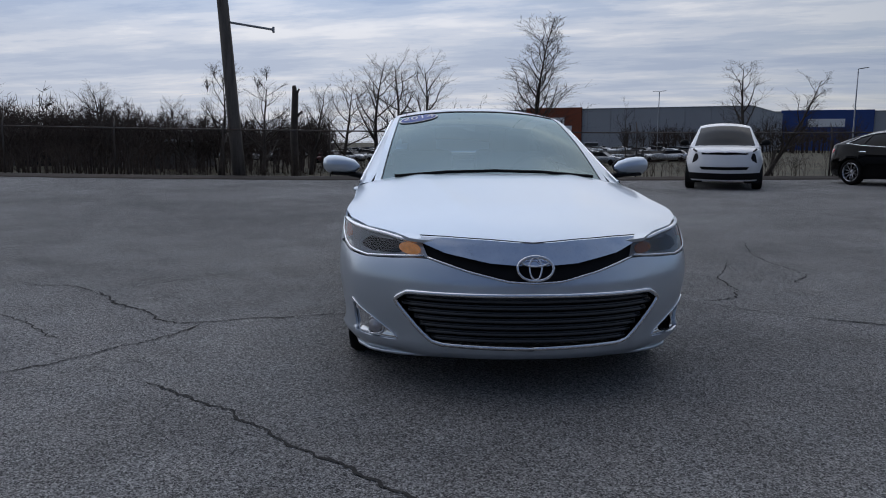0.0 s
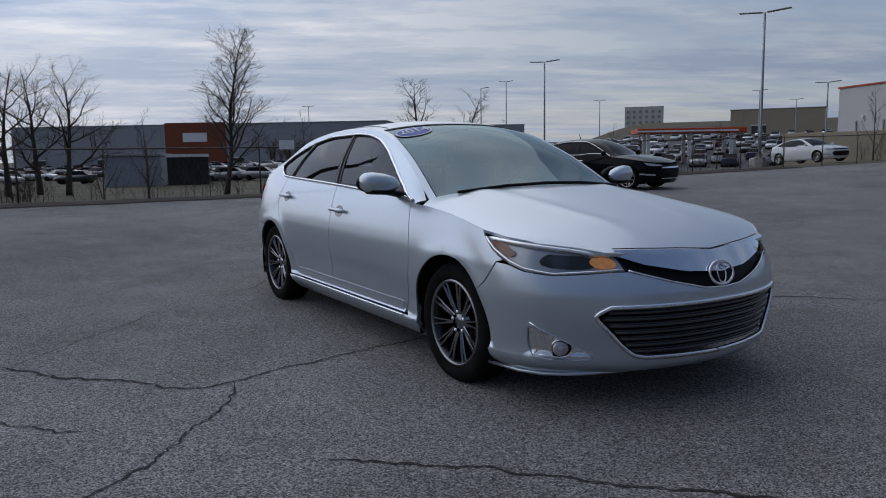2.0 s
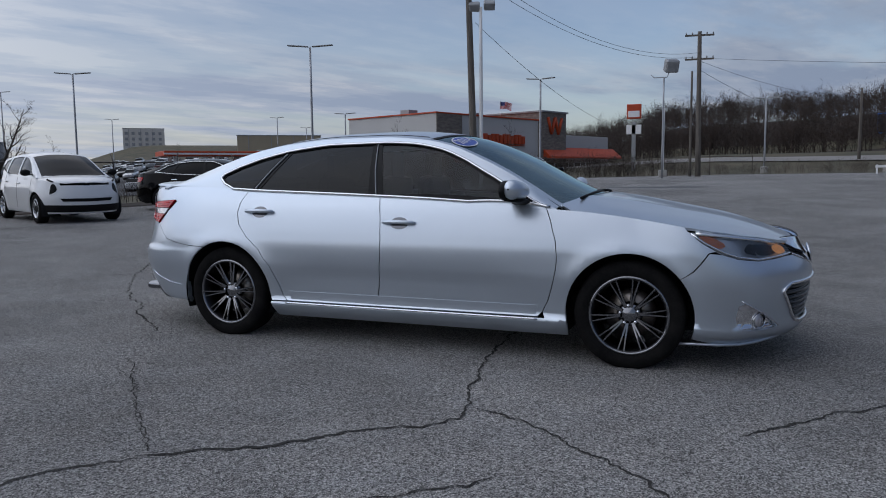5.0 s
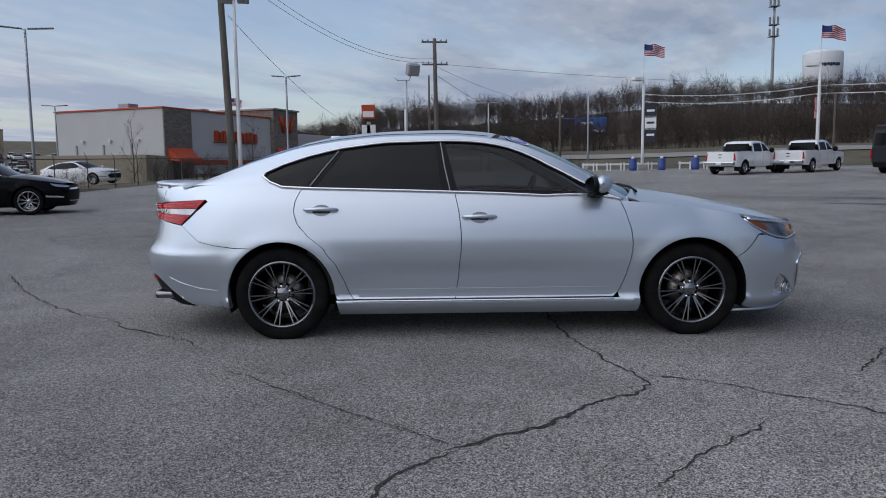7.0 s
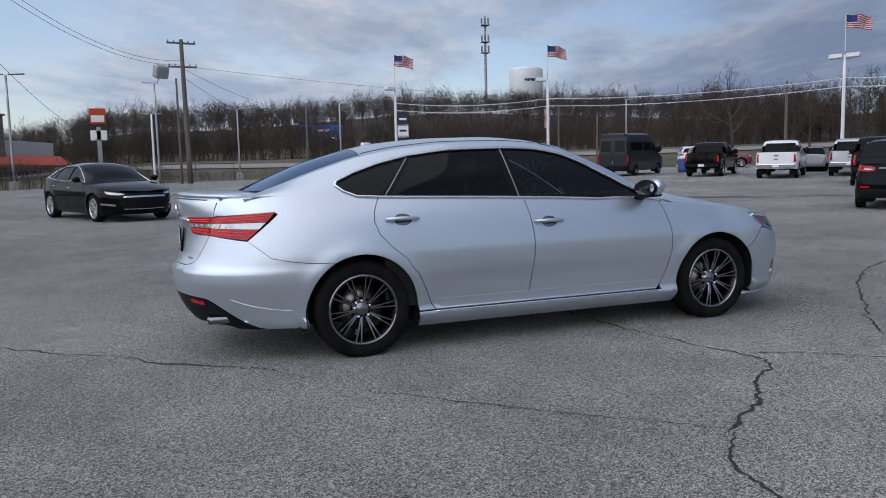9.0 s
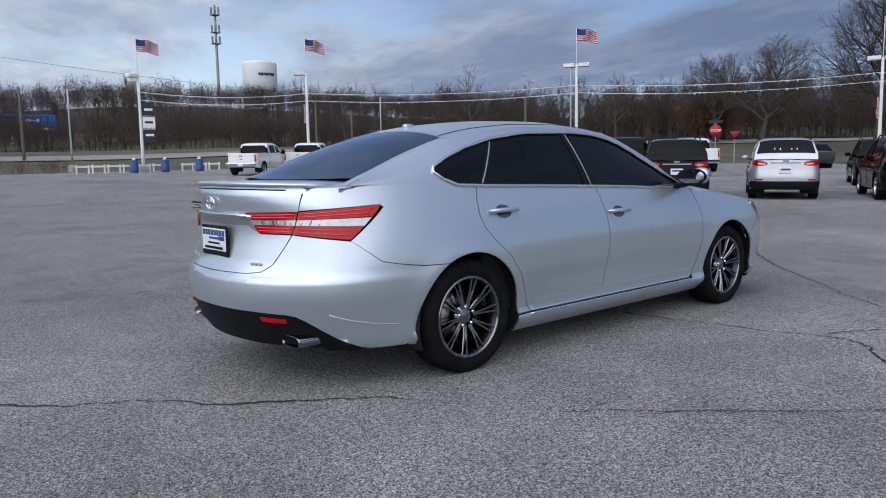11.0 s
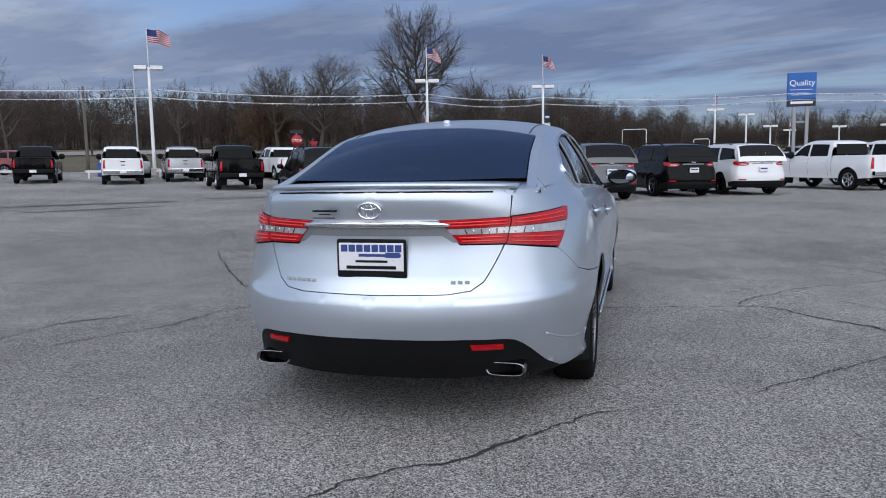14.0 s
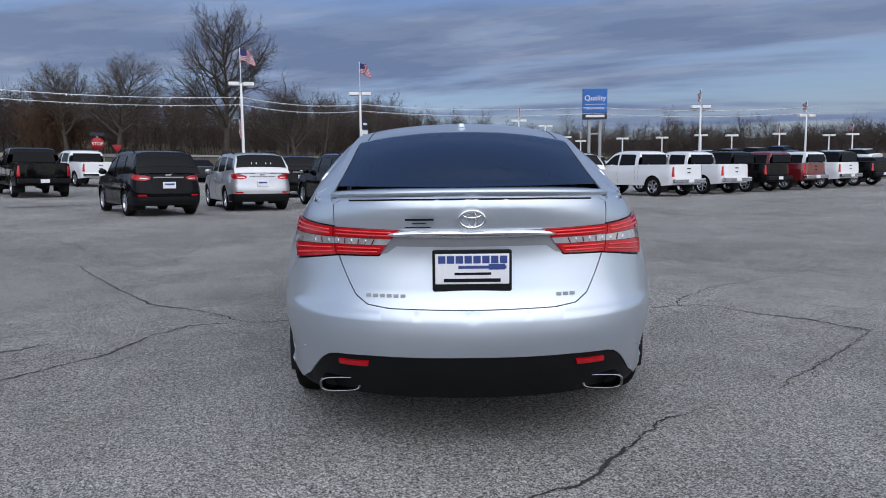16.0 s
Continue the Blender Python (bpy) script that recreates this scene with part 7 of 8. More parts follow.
for a, b, sag in (((-11.2, 31.2, 11.4), (-.9, 49.6, 8.9), 1.4), ((-11.2, 31.2, 11.9), (-.6, 49.6, 9.2), 1.6), ((-.6, 49.6, 8.8), (60, 62, 8.4), 1.0),
                  ((-10.6, 31.3, 8.7), (-8.0, 66, 5.0), .8), ((-11.2, 31.2, 12.4), (-30, -8, 16), .5), ((-11.2, 31.2, 11.9), (30, -30, 18), .3), ((-.6, 49.6, 8.0), (10, 62, 4.4), .6), ((-.6, 49.6, 8.6), (13, 78, 8.0), .6)):
    solo("overhead_wire", wire(a, b, sag), M_WIRE, "thin black sagging overhead wire", "wire", "overhead wires")


def pennant_line(a, b, sag, seed):
    rnd = random.Random(seed)
    bm = wire(a, b, sag, .022, 24)
    a, b = Vector(a), Vector(b)
    n = int((b - a).length / .33)
    for k in range(n):
        t = (k + .5) / n
        p = a.lerp(b, t) - Vector((0, 0, sag * 4 * t * (1 - t)))
        d = (b - a).normalized()
        w = rnd.uniform(.03, .08)
        vs = [bm.verts.new(p - d * w), bm.verts.new(p + d * w), bm.verts.new(p + Vector((rnd.uniform(-.1, .1), rnd.uniform(-.1, .1), -rnd.uniform(.04, .16))))]
        f = bm.faces.new(vs)
        f.material_index = rnd.choice((0, 0, 0, 0, 0, 0, 1, 2))
    return bm


M_FOIL = material("silver_pennant_foil", (0.62, 0.63, 0.66), .35, .3)
runs = [(15.1, 51.4), (26.0, 46.5), (39.5, 31.3), (51.1, 14.9), (58.4, 6.8), (64, -14), (66, -36)]
for (x0, y0), (x1, y1) in zip(runs, runs[1:]):
    for zz in (6.05, 6.6):
        solo("pennant_string", pennant_line((x0, y0, zz), (x1, y1, zz), .35, int(x0 * 10 + zz)), [M_FOIL, M_FLAGRED, M_FLAGBLUE], "string of silver red and blue pennants", "pennants", "pennant strings")


def pipe_frame(x, y, width, top):
    """An upside-down U of white pipe, far beyond the display rows."""
    z = ground_z(x, y) - .1
    bm = bmesh.new()
    tube(bm, [(x, y - width / 2, z), (x, y - width / 2, top - .12), (x, y - width / 2 + .12, top), (x, y + width / 2 - .12, top), (x, y + width / 2, top - .12), (x, y + width / 2, z)], .04, 6)
    solo("pipe_frame", bm, M_POLEWHITE, "white pipe frame standing beyond the parked rows", "pipe frame", "pipe frames")


pipe_frame(74.6, -.6, 2.4, 4.35)
pipe_frame(74.5, -7.2, 1.5, 3.2)


# ---- fence, kerb and barrier ----
FENCE = [(LOT_EDGE - .7, -60), (LOT_EDGE - .7, 25.0), (-17.2, 38.5), (-12.5, 45.5), (-6.0, 52.0), (3.0, 56.5)]


def along(line, step):
    out = []
    for (x0, y0), (x1, y1) in zip(line, line[1:]):
        n = max(1, round(math.hypot(x1 - x0, y1 - y0) / step))
        out += [(x0 + (x1 - x0) * k / n, y0 + (y1 - y0) * k / n) for k in range(n)]
    return out + [line[-1]]


fence = thing("chain_link_fence", "tall rusty chain-link fence with steel posts", "fence", at=Matrix.Translation((0, 0, 0)))
FH = 1.40
M_FENCE = material("dark_weathered_steel", (.10, .095, .09), .6, .5, var=.6, scale=3, second=(.10, .06, .04))
for x, y in along(FENCE, 3.05):
    bm = bmesh.new()
    z = ground_z(x, y)
    tube(bm, [(x, y, z - .2), (x, y, z + FH), (x - .12, y - .0, z + FH + .28)], [.024, .022, .012], 7)
    part("post", bm, M_FENCE, fence)
bm = bmesh.new()
tube(bm, [(x, y, ground_z(x, y) + FH - .02) for x, y in along(FENCE, 1.5)], .021, 6)
part("top_rail", bm, M_FENCE, fence)
bm = bmesh.new()
for (x0, y0), (x1, y1) in zip(FENCE, FENCE[1:]):
    ln = math.hypot(x1 - x0, y1 - y0)
    n = int(ln / .16)
    for k in range(n):
        for s in (-1, 1):
            t0, t1 = (k + .5) / n, (k + .5 + s * FH / .16 * .55) / n
            if not 0 <= t1 <= 1:
                continue
            xa, ya, xb, yb = x0 + (x1 - x0) * t0, y0 + (y1 - y0) * t0, x0 + (x1 - x0) * t1, y0 + (y1 - y0) * t1
            tube(bm, [(xa, ya, ground_z(xa, ya) + .03), (xb, yb, ground_z(xb, yb) + FH - .03)], .0016, 3, cap=False)
wm = part("wire_mesh", bm, M_FENCE, fence, fix=False)
wm["kind"] = "stuff"
part("fence_sign", boxed(-.01, .01, -.22, .22, -.13, .13), M_SIGNWHITE, fence, "small blank white sign", at=Matrix.Translation((LOT_EDGE - .62, 4.55, ground_z(-16, 4.55) + 1.45)))
def leaf_strip():
    """Blown leaves and grit along the edge of the asphalt."""
    bm = bmesh.new()
    rnd2 = random.Random(3)
    prev = None
    for k in range(240):
        y = -58 + k * .36
        a, b = LOT_EDGE - 1.5, LOT_EDGE + .12 + .16 * noise.noise(Vector((0, y * .7, 2.0))) + rnd2.uniform(-.03, .03)
        cur = [bm.verts.new((x, y, max(lot_z(x, y), ground_z(x, y)) + h)) for x, h in ((a, .02), ((a + b) / 2, .05 + rnd2.uniform(0, .03)), (b - .08, .03), (b, .006))]
        if prev:
            for q in range(3):
                bm.faces.new((prev[q], prev[q + 1], cur[q + 1], cur[q]))
        prev = cur
    return bm


solo("leaf_litter", leaf_strip(), M_LITTER, "brown leaves and grit drifted along the asphalt edge", "leaf litter", kind="stuff")
for i in range(9):
    x, y = 11.0 + i * 1.05 + (1.1 if i > 5 else 0), 51.6 - i * .02
    rl = thing("barrier_rail", "low white painted wooden barrier rail", "barrier", "barrier rails", at=Matrix.Translation((x, y, ground_z(x, y))))
    part("rail", boxed(-.5, .5, -.04, .04, .42, .56, .01), M_POLEWHITE, rl)
    for s in (-.4, .4):
        part("leg", boxed(s - .05, s + .05, -.05, .05, -.05, .62, .01), M_POLEWHITE, rl)
for x, y in ((14.2, 50.7), (16.3, 50.4), (18.7, 50.0), (30.0, 35.4), (35.5, 32.3)):
    bm = bmesh.new()
    lathe(bm, [(.001, .9), (.27, .9), (.29, .86), (.28, .6), (.295, .58), (.28, .3), (.295, .28), (.28, .02), (.26, 0)], 16, "z")
    br = thing("barrel", "blue plastic drum with a rag on top", "barrel", "blue barrels", at=Matrix.Translation((x, y, ground_z(x, y))))
    part("drum", bm, M_BLUEINK, br, smooth=True)
    bm = bmesh.new()
    bmesh.ops.create_icosphere(bm, subdivisions=1, radius=.14)
    part("rag", bm, M_SIGNWHITE, br, at=Matrix.Translation((0, 0, .95)))
for x, y in ((33.3, 30.2), (36.3, 27.4), (31.0, 35.4), (38.5, 24.0)):
    rl = thing("barrier_rail", "low white painted wooden barrier rail", "barrier", "barrier rails", at=Matrix.Translation((x, y, ground_z(x, y))) @ pose(0, 0, 0, 0, 0, -50))
    part("rail", boxed(-1.2, 1.2, -.04, .04, .36, .5, .01), M_POLEWHITE, rl)
    for s in (-1, 1):
        part("leg", boxed(s - .05, s + .05, -.05, .05, -.05, .52, .01), M_POLEWHITE, rl)
# road verge and highway strip
bm = bmesh.new()
hw = [(-40, 82), (0, 80), (40, 70), (70, 48), (92, 20), (100, -20), (104, -70)]
prev = None
for x, y in along(hw, 6):
    d = Vector((x, y, 0)).normalized()
    cur = [bm.verts.new((x + d.x * k, y + d.y * k, ground_z(x + d.x * k, y + d.y * k) + .05)) for k in (0, 7)]
    if prev:
        bm.faces.new((prev[0], cur[0], cur[1], prev[1]))
    prev = cur
rd = new("road", mesh_of("road", bm, material("pale_road_concrete", (.27, .25, .23), .9, var=.5, scale=.3)))
tagged(rd, "pale concrete road beyond the lot", "road", kind="structure")
# dark repair patch and oil stains on the lot
def stain(x, y, rx, ry_, seed, turn=0):
    bm = bmesh.new()
    n = 40
    vs = []
    for k in range(n):
        a = 2 * math.pi * k / n
        r = 1 + .28 * noise.noise(Vector((math.cos(a) * 1.6, math.sin(a) * 1.6, seed)))
        px, py = rx * r * math.cos(a), ry_ * r * math.sin(a)
        c, s = math.cos(radians(turn)), math.sin(radians(turn))
        X, Y = x + px * c - py * s, y + px * s + py * c
        vs.append(bm.verts.new((X, Y, lot_z(X, Y) + .006)))
    bm.faces.new(vs)
    return bm


M_STAIN = material("damp_tar_patch", (.035, .036, .038), .55, var=.6, scale=2, second=(.07, .07, .07))
for i, (x, y, rx, r2, tn) in enumerate(((13.5, 14.5, 3.0, .30, -38), (11.2, 13.0, 2.0, .22, -30), (-1.5, 30.0, 2.4, .8, 5), (17.5, 12.3, 1.4, .2, -40))):
    solo("tar_patch", stain(x, y, rx, r2, i * 3.7, tn), M_STAIN, "dark tar patch on the asphalt", "stain", "tar patches", kind="structure")


# ---- signs ----
def text(body, size, at, mat, parent, extrude=.01, name="lettering"):
    tc = bpy.data.curves.new(name, "FONT")
    tc.body, tc.size, tc.align_x, tc.align_y, tc.extrude = body, size, "CENTER", "CENTER", extrude
    tc.materials.append(mat)
    ob = new(name, tc)
    ob.parent = parent
    ob.matrix_basis = at
    return ob


qs_ = thing("pylon_sign", "tall blue and black dealer sign on two steel legs", "sign", at=Matrix.Translation((70.8, -15.6, ground_z(70.8, -15.6))) @ pose(0, 0, 0, 0, 0, -90))
zb = ground_z(70.8, -15.6)
part("panel", boxed(-1.22, 1.22, -.22, .22, 6.55 - zb, 8.95 - zb, .03), M_SIGNBLUE, qs_)
part("name_panel", boxed(-1.22, 1.22, -.23, .23, 5.9 - zb, 6.55 - zb, .03), M_SIGNDARK, qs_)
for s in (-.55, .55):
    part("leg", boxed(s - .14, s + .14, -.12, .12, -.2, 5.9 - zb), M_POLEGREY, qs_)
part("brace", boxed(-.5, .5, -.06, .06, 4.4 - zb, 4.55 - zb), M_POLEGREY, qs_)
text("Quality", .74, Matrix.Translation((0, -.235, 8.0 - zb)) @ pose(0, 0, 0, 90, 0, 0), M_SIGNWHITE, qs_)
text("Used Vehicles", .32, Matrix.Translation((0, -.235, 7.0 - zb)) @ pose(0, 0, 0, 90, 0, 0), M_SIGNWHITE, qs_)
part("rule", boxed(-1.0, 1.0, -.24, -.22, 7.38 - zb, 7.42 - zb), M_SIGNWHITE, qs_)
part("print_bar", boxed(-.95, .95, -.245, -.22, 6.12 - zb, 6.34 - zb), M_SIGNWHITE, qs_)
ss = thing("stop_sign", "red octagonal stop sign on a post", "sign", at=Matrix.Translation((42.0, 21.7, ground_z(42, 21.7))) @ pose(0, 0, 0, 0, 0, -60))
bm = bmesh.new()
lathe(bm, [(.001, -.01), (.42, -.01), (.42, .01), (.001, .01)], 8)
part("board", bm, material("sign_red", (.35, .015, .02), .45), ss, at=Matrix.Translation((0, 0, 2.35)) @ pose(0, 0, 0, 0, 22.5, 0))
part("post", boxed(-.03, .03, .015, .07, -.1, 2.9), M_POLEGREY, ss)
part("street_plate", boxed(-.42, .42, -.012, .012, 2.86, 3.06), M_SIGNDARK, ss)
text("STOP", .27, Matrix.Translation((0, -.03, 2.35)) @ pose(0, 0, 0, 90, 0, 0), M_SIGNWHITE, ss)
ys = thing("yield_sign", "small red and white triangular sign", "sign", at=Matrix.Translation((43.2, 21.0, ground_z(43, 21))) @ pose(0, 0, 0, 0, 0, -60))
bm = bmesh.new()
lathe(bm, [(.001, -.01), (.38, -.01), (.38, .01), (.001, .01)], 3)
part("board", bm, M_FLAGRED, ys, at=Matrix.Translation((0, 0, 2.15)) @ pose(0, 0, 0, 0, 90, 0))
part("post", boxed(-.03, .03, .015, .07, -.1, 2.1), M_POLEGREY, ys)
bb = thing("billboard", "blue roadside billboard on steel posts", "billboard", at=Matrix.Translation((30, 152, ground_z(30, 152))) @ pose(0, 0, 0, 0, 0, -12))
bz = 6.0 - ground_z(30, 152)
part("panel", boxed(-4.4, 4.4, -.2, .2, bz + 1.6, bz + 5.4, .05), M_SIGNBLUE, bb)
part("picture_block", boxed(-4.3, -2.2, -.24, -.2, bz + 1.9, bz + 5.2), M_SIGNDARK, bb)
for k, (x0, x1, z) in enumerate(((-.8, 1.6, 4.3), (-.8, 1.0, 3.3), (1.3, 4.1, 2.7))):
    part("print_bar", boxed(x0, x1, -.25, -.2, bz + z - .3, bz + z + .25), M_SIGNWHITE, bb)
for s in (-3, 0, 3):
    part("post", boxed(s - .2, s + .2, -.2, .2, -3, bz + 1.7), M_POLEGREY, bb)
ps = thing("pylon_sign", "orange restaurant pylon sign above a white board", "sign", at=Matrix.Translation((-7.6, 70.2, ground_z(-7.6, 70.2))))
M_ORANGE = material("restaurant_orange", (.50, .065, .014), .5, var=.4, scale=.6, second=(.36, .038, .01))
part("panel", boxed(-.68, .68, -.2, .2, 5.0, 6.4, .04), M_ORANGE, ps)
part("emblem_bar", boxed(-.55, .55, -.23, .2, 5.15, 5.75, .02), M_SIGNWHITE, ps)
part("reader_board", boxed(-.7, .7, -.15, .15, 3.5, 4.4, .03), M_SIGNWHITE, ps)
part("leg", boxed(-.18, .18, -.15, .15, -.2, 4.7), M_POLEGREY, ps)
# water tower and mast on the hill
wt_ = thing("water_tower", "white steel water tower with dark script", "water tower", at=Matrix.Translation((138, 268, 28.0)))
bm = bmesh.new()
lathe(bm, [(.1, 14.0), (5.5, 13.6), (6.6, 12.9), (6.7, 12.6), (6.7, 3.0), (6.4, 2.4), (4, 1.0), (2.6, 0), (2.6, -24)], 36, "z")
part("tank", bm, material("tower_white", (.72, .74, .76), .5, var=.3, scale=.1), wt_, smooth=True)
for k in range(7):
    a = radians(-118 + k * 8.5)
    part("script_bar", boxed(-.42, .42, -.08, .08, -.55 if k % 2 else -.3, .6), M_SIGNDARK, wt_, at=Matrix.Translation((6.72 * math.cos(a), 6.72 * math.sin(a), 8.2)) @ pose(0, 0, 0, 0, 0, math.degrees(a) + 90))
ct = thing("mobile_mast", "grey mobile phone mast with antenna panels", "mast", at=Matrix.Translation((102.3, 228, 10)))
bm = bmesh.new()
pole(bm, 0, 0, 0, 42.5, .62, .35, 8)
part("mast", bm, M_POLEGREY, ct, smooth=True)
for z in (31.5, 35.0, 40.5):
    for k in range(6):
        a = radians(60 * k)
        part("antenna", boxed(-.2, .2, -.15, .15, -1.1, 1.1), M_POLEGREY, ct, at=Matrix.Translation((1.3 * math.cos(a), 1.3 * math.sin(a), z)))
    part("platform", boxed(-1.3, 1.3, -1.3, 1.3, -.1, .1), M_POLEGREY, ct, at=Matrix.Translation((0, 0, z - 1.2)))


# ---- buildings ----
M_STUCCO = material("grey_stucco", (.55, .54, .53), .9, var=.35, scale=.5, second=(.48, .47, .46), bump=.15, bscale=20)
M_STONE = material("stacked_stone", (.26, .23, .20), .9, var=1.0, scale=1.6, second=(.14, .12, .11), bump=.6, bscale=6, stretch=(1, 1, 3))
M_TAN = material("tan_block", (.36, .31, .23), .9, var=.4, scale=.6, second=(.30, .26, .19), bump=.2, bscale=8)
M_DARKGLASS = material("shop_glass", (.02, .024, .028), .08, spec=.7)
M_METALWALL = material("ribbed_metal_wall", (.33, .35, .38), .6, var=.3, scale=.2, second=(.28, .29, .31))
M_ROOFDARK = material("dark_roof", (.09, .085, .085), .8, var=.4, scale=.4)
# orange darkened in the base colour to imitate distance haze
M_STOREFRONT = material("faded_orange_front", (.22, .055, .022), .7, var=.4, scale=.2, second=(.16, .04, .02))
M_SIGNGREEN = material("dull_blue_wall", (.03, .07, .25), .6, var=.3, scale=.2)


def restaurant():
    z0 = ground_z(-27, 67) - .3
    turn = math.degrees(math.atan2(.93, .36))
    t = thing("restaurant", "grey stucco restaurant with orange awnings and stone tower", "restaurant", at=Matrix.Translation((-27.3, 67.2, z0)) @ pose(0, 0, 0, 0, 0, turn))
    # local x runs along the long front, local y away from it; the front faces local -y
    H = 7.35 - z0
    def wall(nm, x0, x1, y0, y1, z0_, z1, mt, bev=.02, label=""):
        return part(nm, boxed(x0, x1, y0, y1, z0_, z1, bev), mt, t, label)
    wall("wall", 0, 18.2, 0, 13.9, 0, H, M_STUCCO)
    wall("rear_wing", 23.5, 35.5, .5, 13.0, 0, H - 1.5, M_STUCCO)
    wall("stone_tower", 18.2, 23.5, -.5, 13.2, 0, H + 1.05, M_STONE)
    wall("tower_cap", 18.0, 23.7, -.7, 13.4, H + 1.05, H + 1.25, M_POLEGREY)
    wall("parapet_band", -.12, 18.2, -.12, 14.0, H, H + .16, M_ORANGE)
    wall("stone_corner", .02, 4.0, -.14, .0, 0, H - .02, M_STONE)
    wall("orange_band", 4.0, 18.2, -.10, .0, 1.9, 2.45, M_ORANGE)
    wall("side_band", -.10, .0, .0, 13.9, 1.95, 2.45, M_ORANGE)
    wall("stone_base", 4.0, 18.2, -.12, .0, 0, 1.0, M_STONE)
    # lettering reduced to orange bars
    for k in range(11):
        wall("sign_bar", 7.6 + k * .70, 7.6 + k * .70 + .54, -.28, -.02, 4.45, 5.55 - (.14 if k % 3 == 1 else 0), M_ORANGE)
    wall("sign_rail", 7.4, 15.4, -.16, -.02, 4.28, 4.36, M_ORANGE)
    for xa, xb in ((19.35, 20.1), (20.85, 20.1), (20.85, 21.6), (22.35, 21.6)):
        bm = bmesh.new()
        tube(bm, [(xa, -.62, H + .45), (xb, -.62, H - 1.55)], .20, 4)
        part("emblem_bar", bm, M_ORANGE, t)
    for x0, x1, h in ((.3, 3.7, 2.1), (18.6, 35.8, 2.75)):
        bm = bmesh.new()
        vs = [bm.verts.new(c) for c in ((x0, -.12, h + 1.5), (x1, -.12, h + 1.5), (x1, -1.5, h + .35), (x0, -1.5, h + .35), (x0, -.12, h + .3), (x1, -.12, h + .3), (x1, -1.5, h + .1), (x0, -1.5, h + .1))]
        for q in ((0, 1, 2, 3), (3, 2, 6, 7), (0, 3, 7, 4), (1, 5, 6, 2), (4, 7, 6, 5), (0, 4, 5, 1)):
            bm.faces.new([vs[i] for i in q])
        part("awning", bm, M_ORANGE, t, "orange sloping awning")
    for x0, x1, y in ((1.0, 3.2, -.15), (24.2, 26.6, .42), (27.2, 29.4, .42), (30.0, 32.4, .42), (19.2, 22.4, -.58)):
        w = part("window", boxed(x0, x1, y - .05, y + .1, .5, 2.35), M_DARKGLASS, t)
        part("frame", boxed((x0 + x1) / 2 - .04, (x0 + x1) / 2 + .04, y - .09, y - .03, .5, 2.35), M_POLEWHITE, w)
    for y in (3.0, 6.6, 10.2):
        lm = part("wall_lamp", boxed(-.3, 0, y - .14, y + .14, 4.2, 4.5, .03), M_POLEWHITE, t)
        part("downpipe", boxed(-.14, -.0, y + .9, y + 1.05, 0, 4.0), M_POLEGREY, t)
    for x, y in ((3, 7), (8, 9), (12, 5)):
        wall("roof_unit", x, x + 1.4, y, y + 1.4, H, H + .95, M_POLEGREY)
    flg = part("flag", FLAG, None, t, "flag on the roof staff", at=Matrix.Translation((14.5, 3, H + 2.3)) @ pose(0, 0, 0, 0, 0, -turn - 5))
    bm = bmesh.new()
    pole(bm, 14.5, 3, H, H + 2.4, .03, .03, 6)
    part("flag_staff", bm, M_POLEWHITE, t)


restaurant()
de = thing("bin_enclosure", "tan block wall enclosure behind the fence", "wall", at=Matrix.Translation((-27.7, 44.6, ground_z(-25, 45) - .3)) @ pose(0, 0, 0, 0, 0, 2))
hh = 2.35
part("front_wall", boxed(0, 7.4, 0, .2, 0, hh, .02), M_TAN, de)
part("side_wall", boxed(7.2, 7.4, .2, 4.6, 0, hh, .02), M_TAN, de)
part("back_wall", boxed(0, 7.2, 4.4, 4.6, 0, hh, .02), M_TAN, de)
part("far_side_wall", boxed(0, .2, .2, 4.4, 0, hh, .02), M_TAN, de)


def big_shed(name, label, x0, y0, x1, y1, depth, top, mt, band=None, category="building"):
    """A long flat-roofed building whose front runs from (x0,y0) to (x1,y1)."""
    ln = math.hypot(x1 - x0, y1 - y0)
    zb_ = min(ground_z(x0, y0), ground_z(x1, y1)) - .4
    t = thing(name, label, category, at=Matrix.Translation((x0, y0, zb_)) @ pose(0, 0, 0, 0, 0, math.degrees(math.atan2(y1 - y0, x1 - x0))))
    H = top - zb_
    part("wall", boxed(0, ln, 0, depth, 0, H, .05), mt, t)
    part("roof_edge", boxed(-.15, ln + .15, -.15, depth + .15, H, H + .25, .03), M_POLEGREY, t)
    n = int(ln / 7)
    for k in range(n):
        x = 3.5 + k * 7
        part("wall_rib", boxed(x - .1, x + .1, -.08, 0, 0, H - .1), M_POLEGREY, t)
    for k in range(max(1, n // 3)):
        x = 8 + k * 20
        d = part("door", boxed(x - 2, x + 2, -.12, 0, 0, 3.2), M_DARKGLASS, t)
        part("door_frame", boxed(x - 2.1, x + 2.1, -.14, -.1, 3.2, 3.5), M_POLEWHITE, d)
    if band:
        part("sign_wall", boxed(ln * band[0], ln * band[1], -.5, 0, 0, H + .6, .03), band[2], t)
        part("sign_bar", boxed(ln * (band[0] * .7 + band[1] * .3), ln * (band[0] * .3 + band[1] * .7), -.6, -.5, H * .62, H * .82), M_SIGNWHITE, t)
    return t


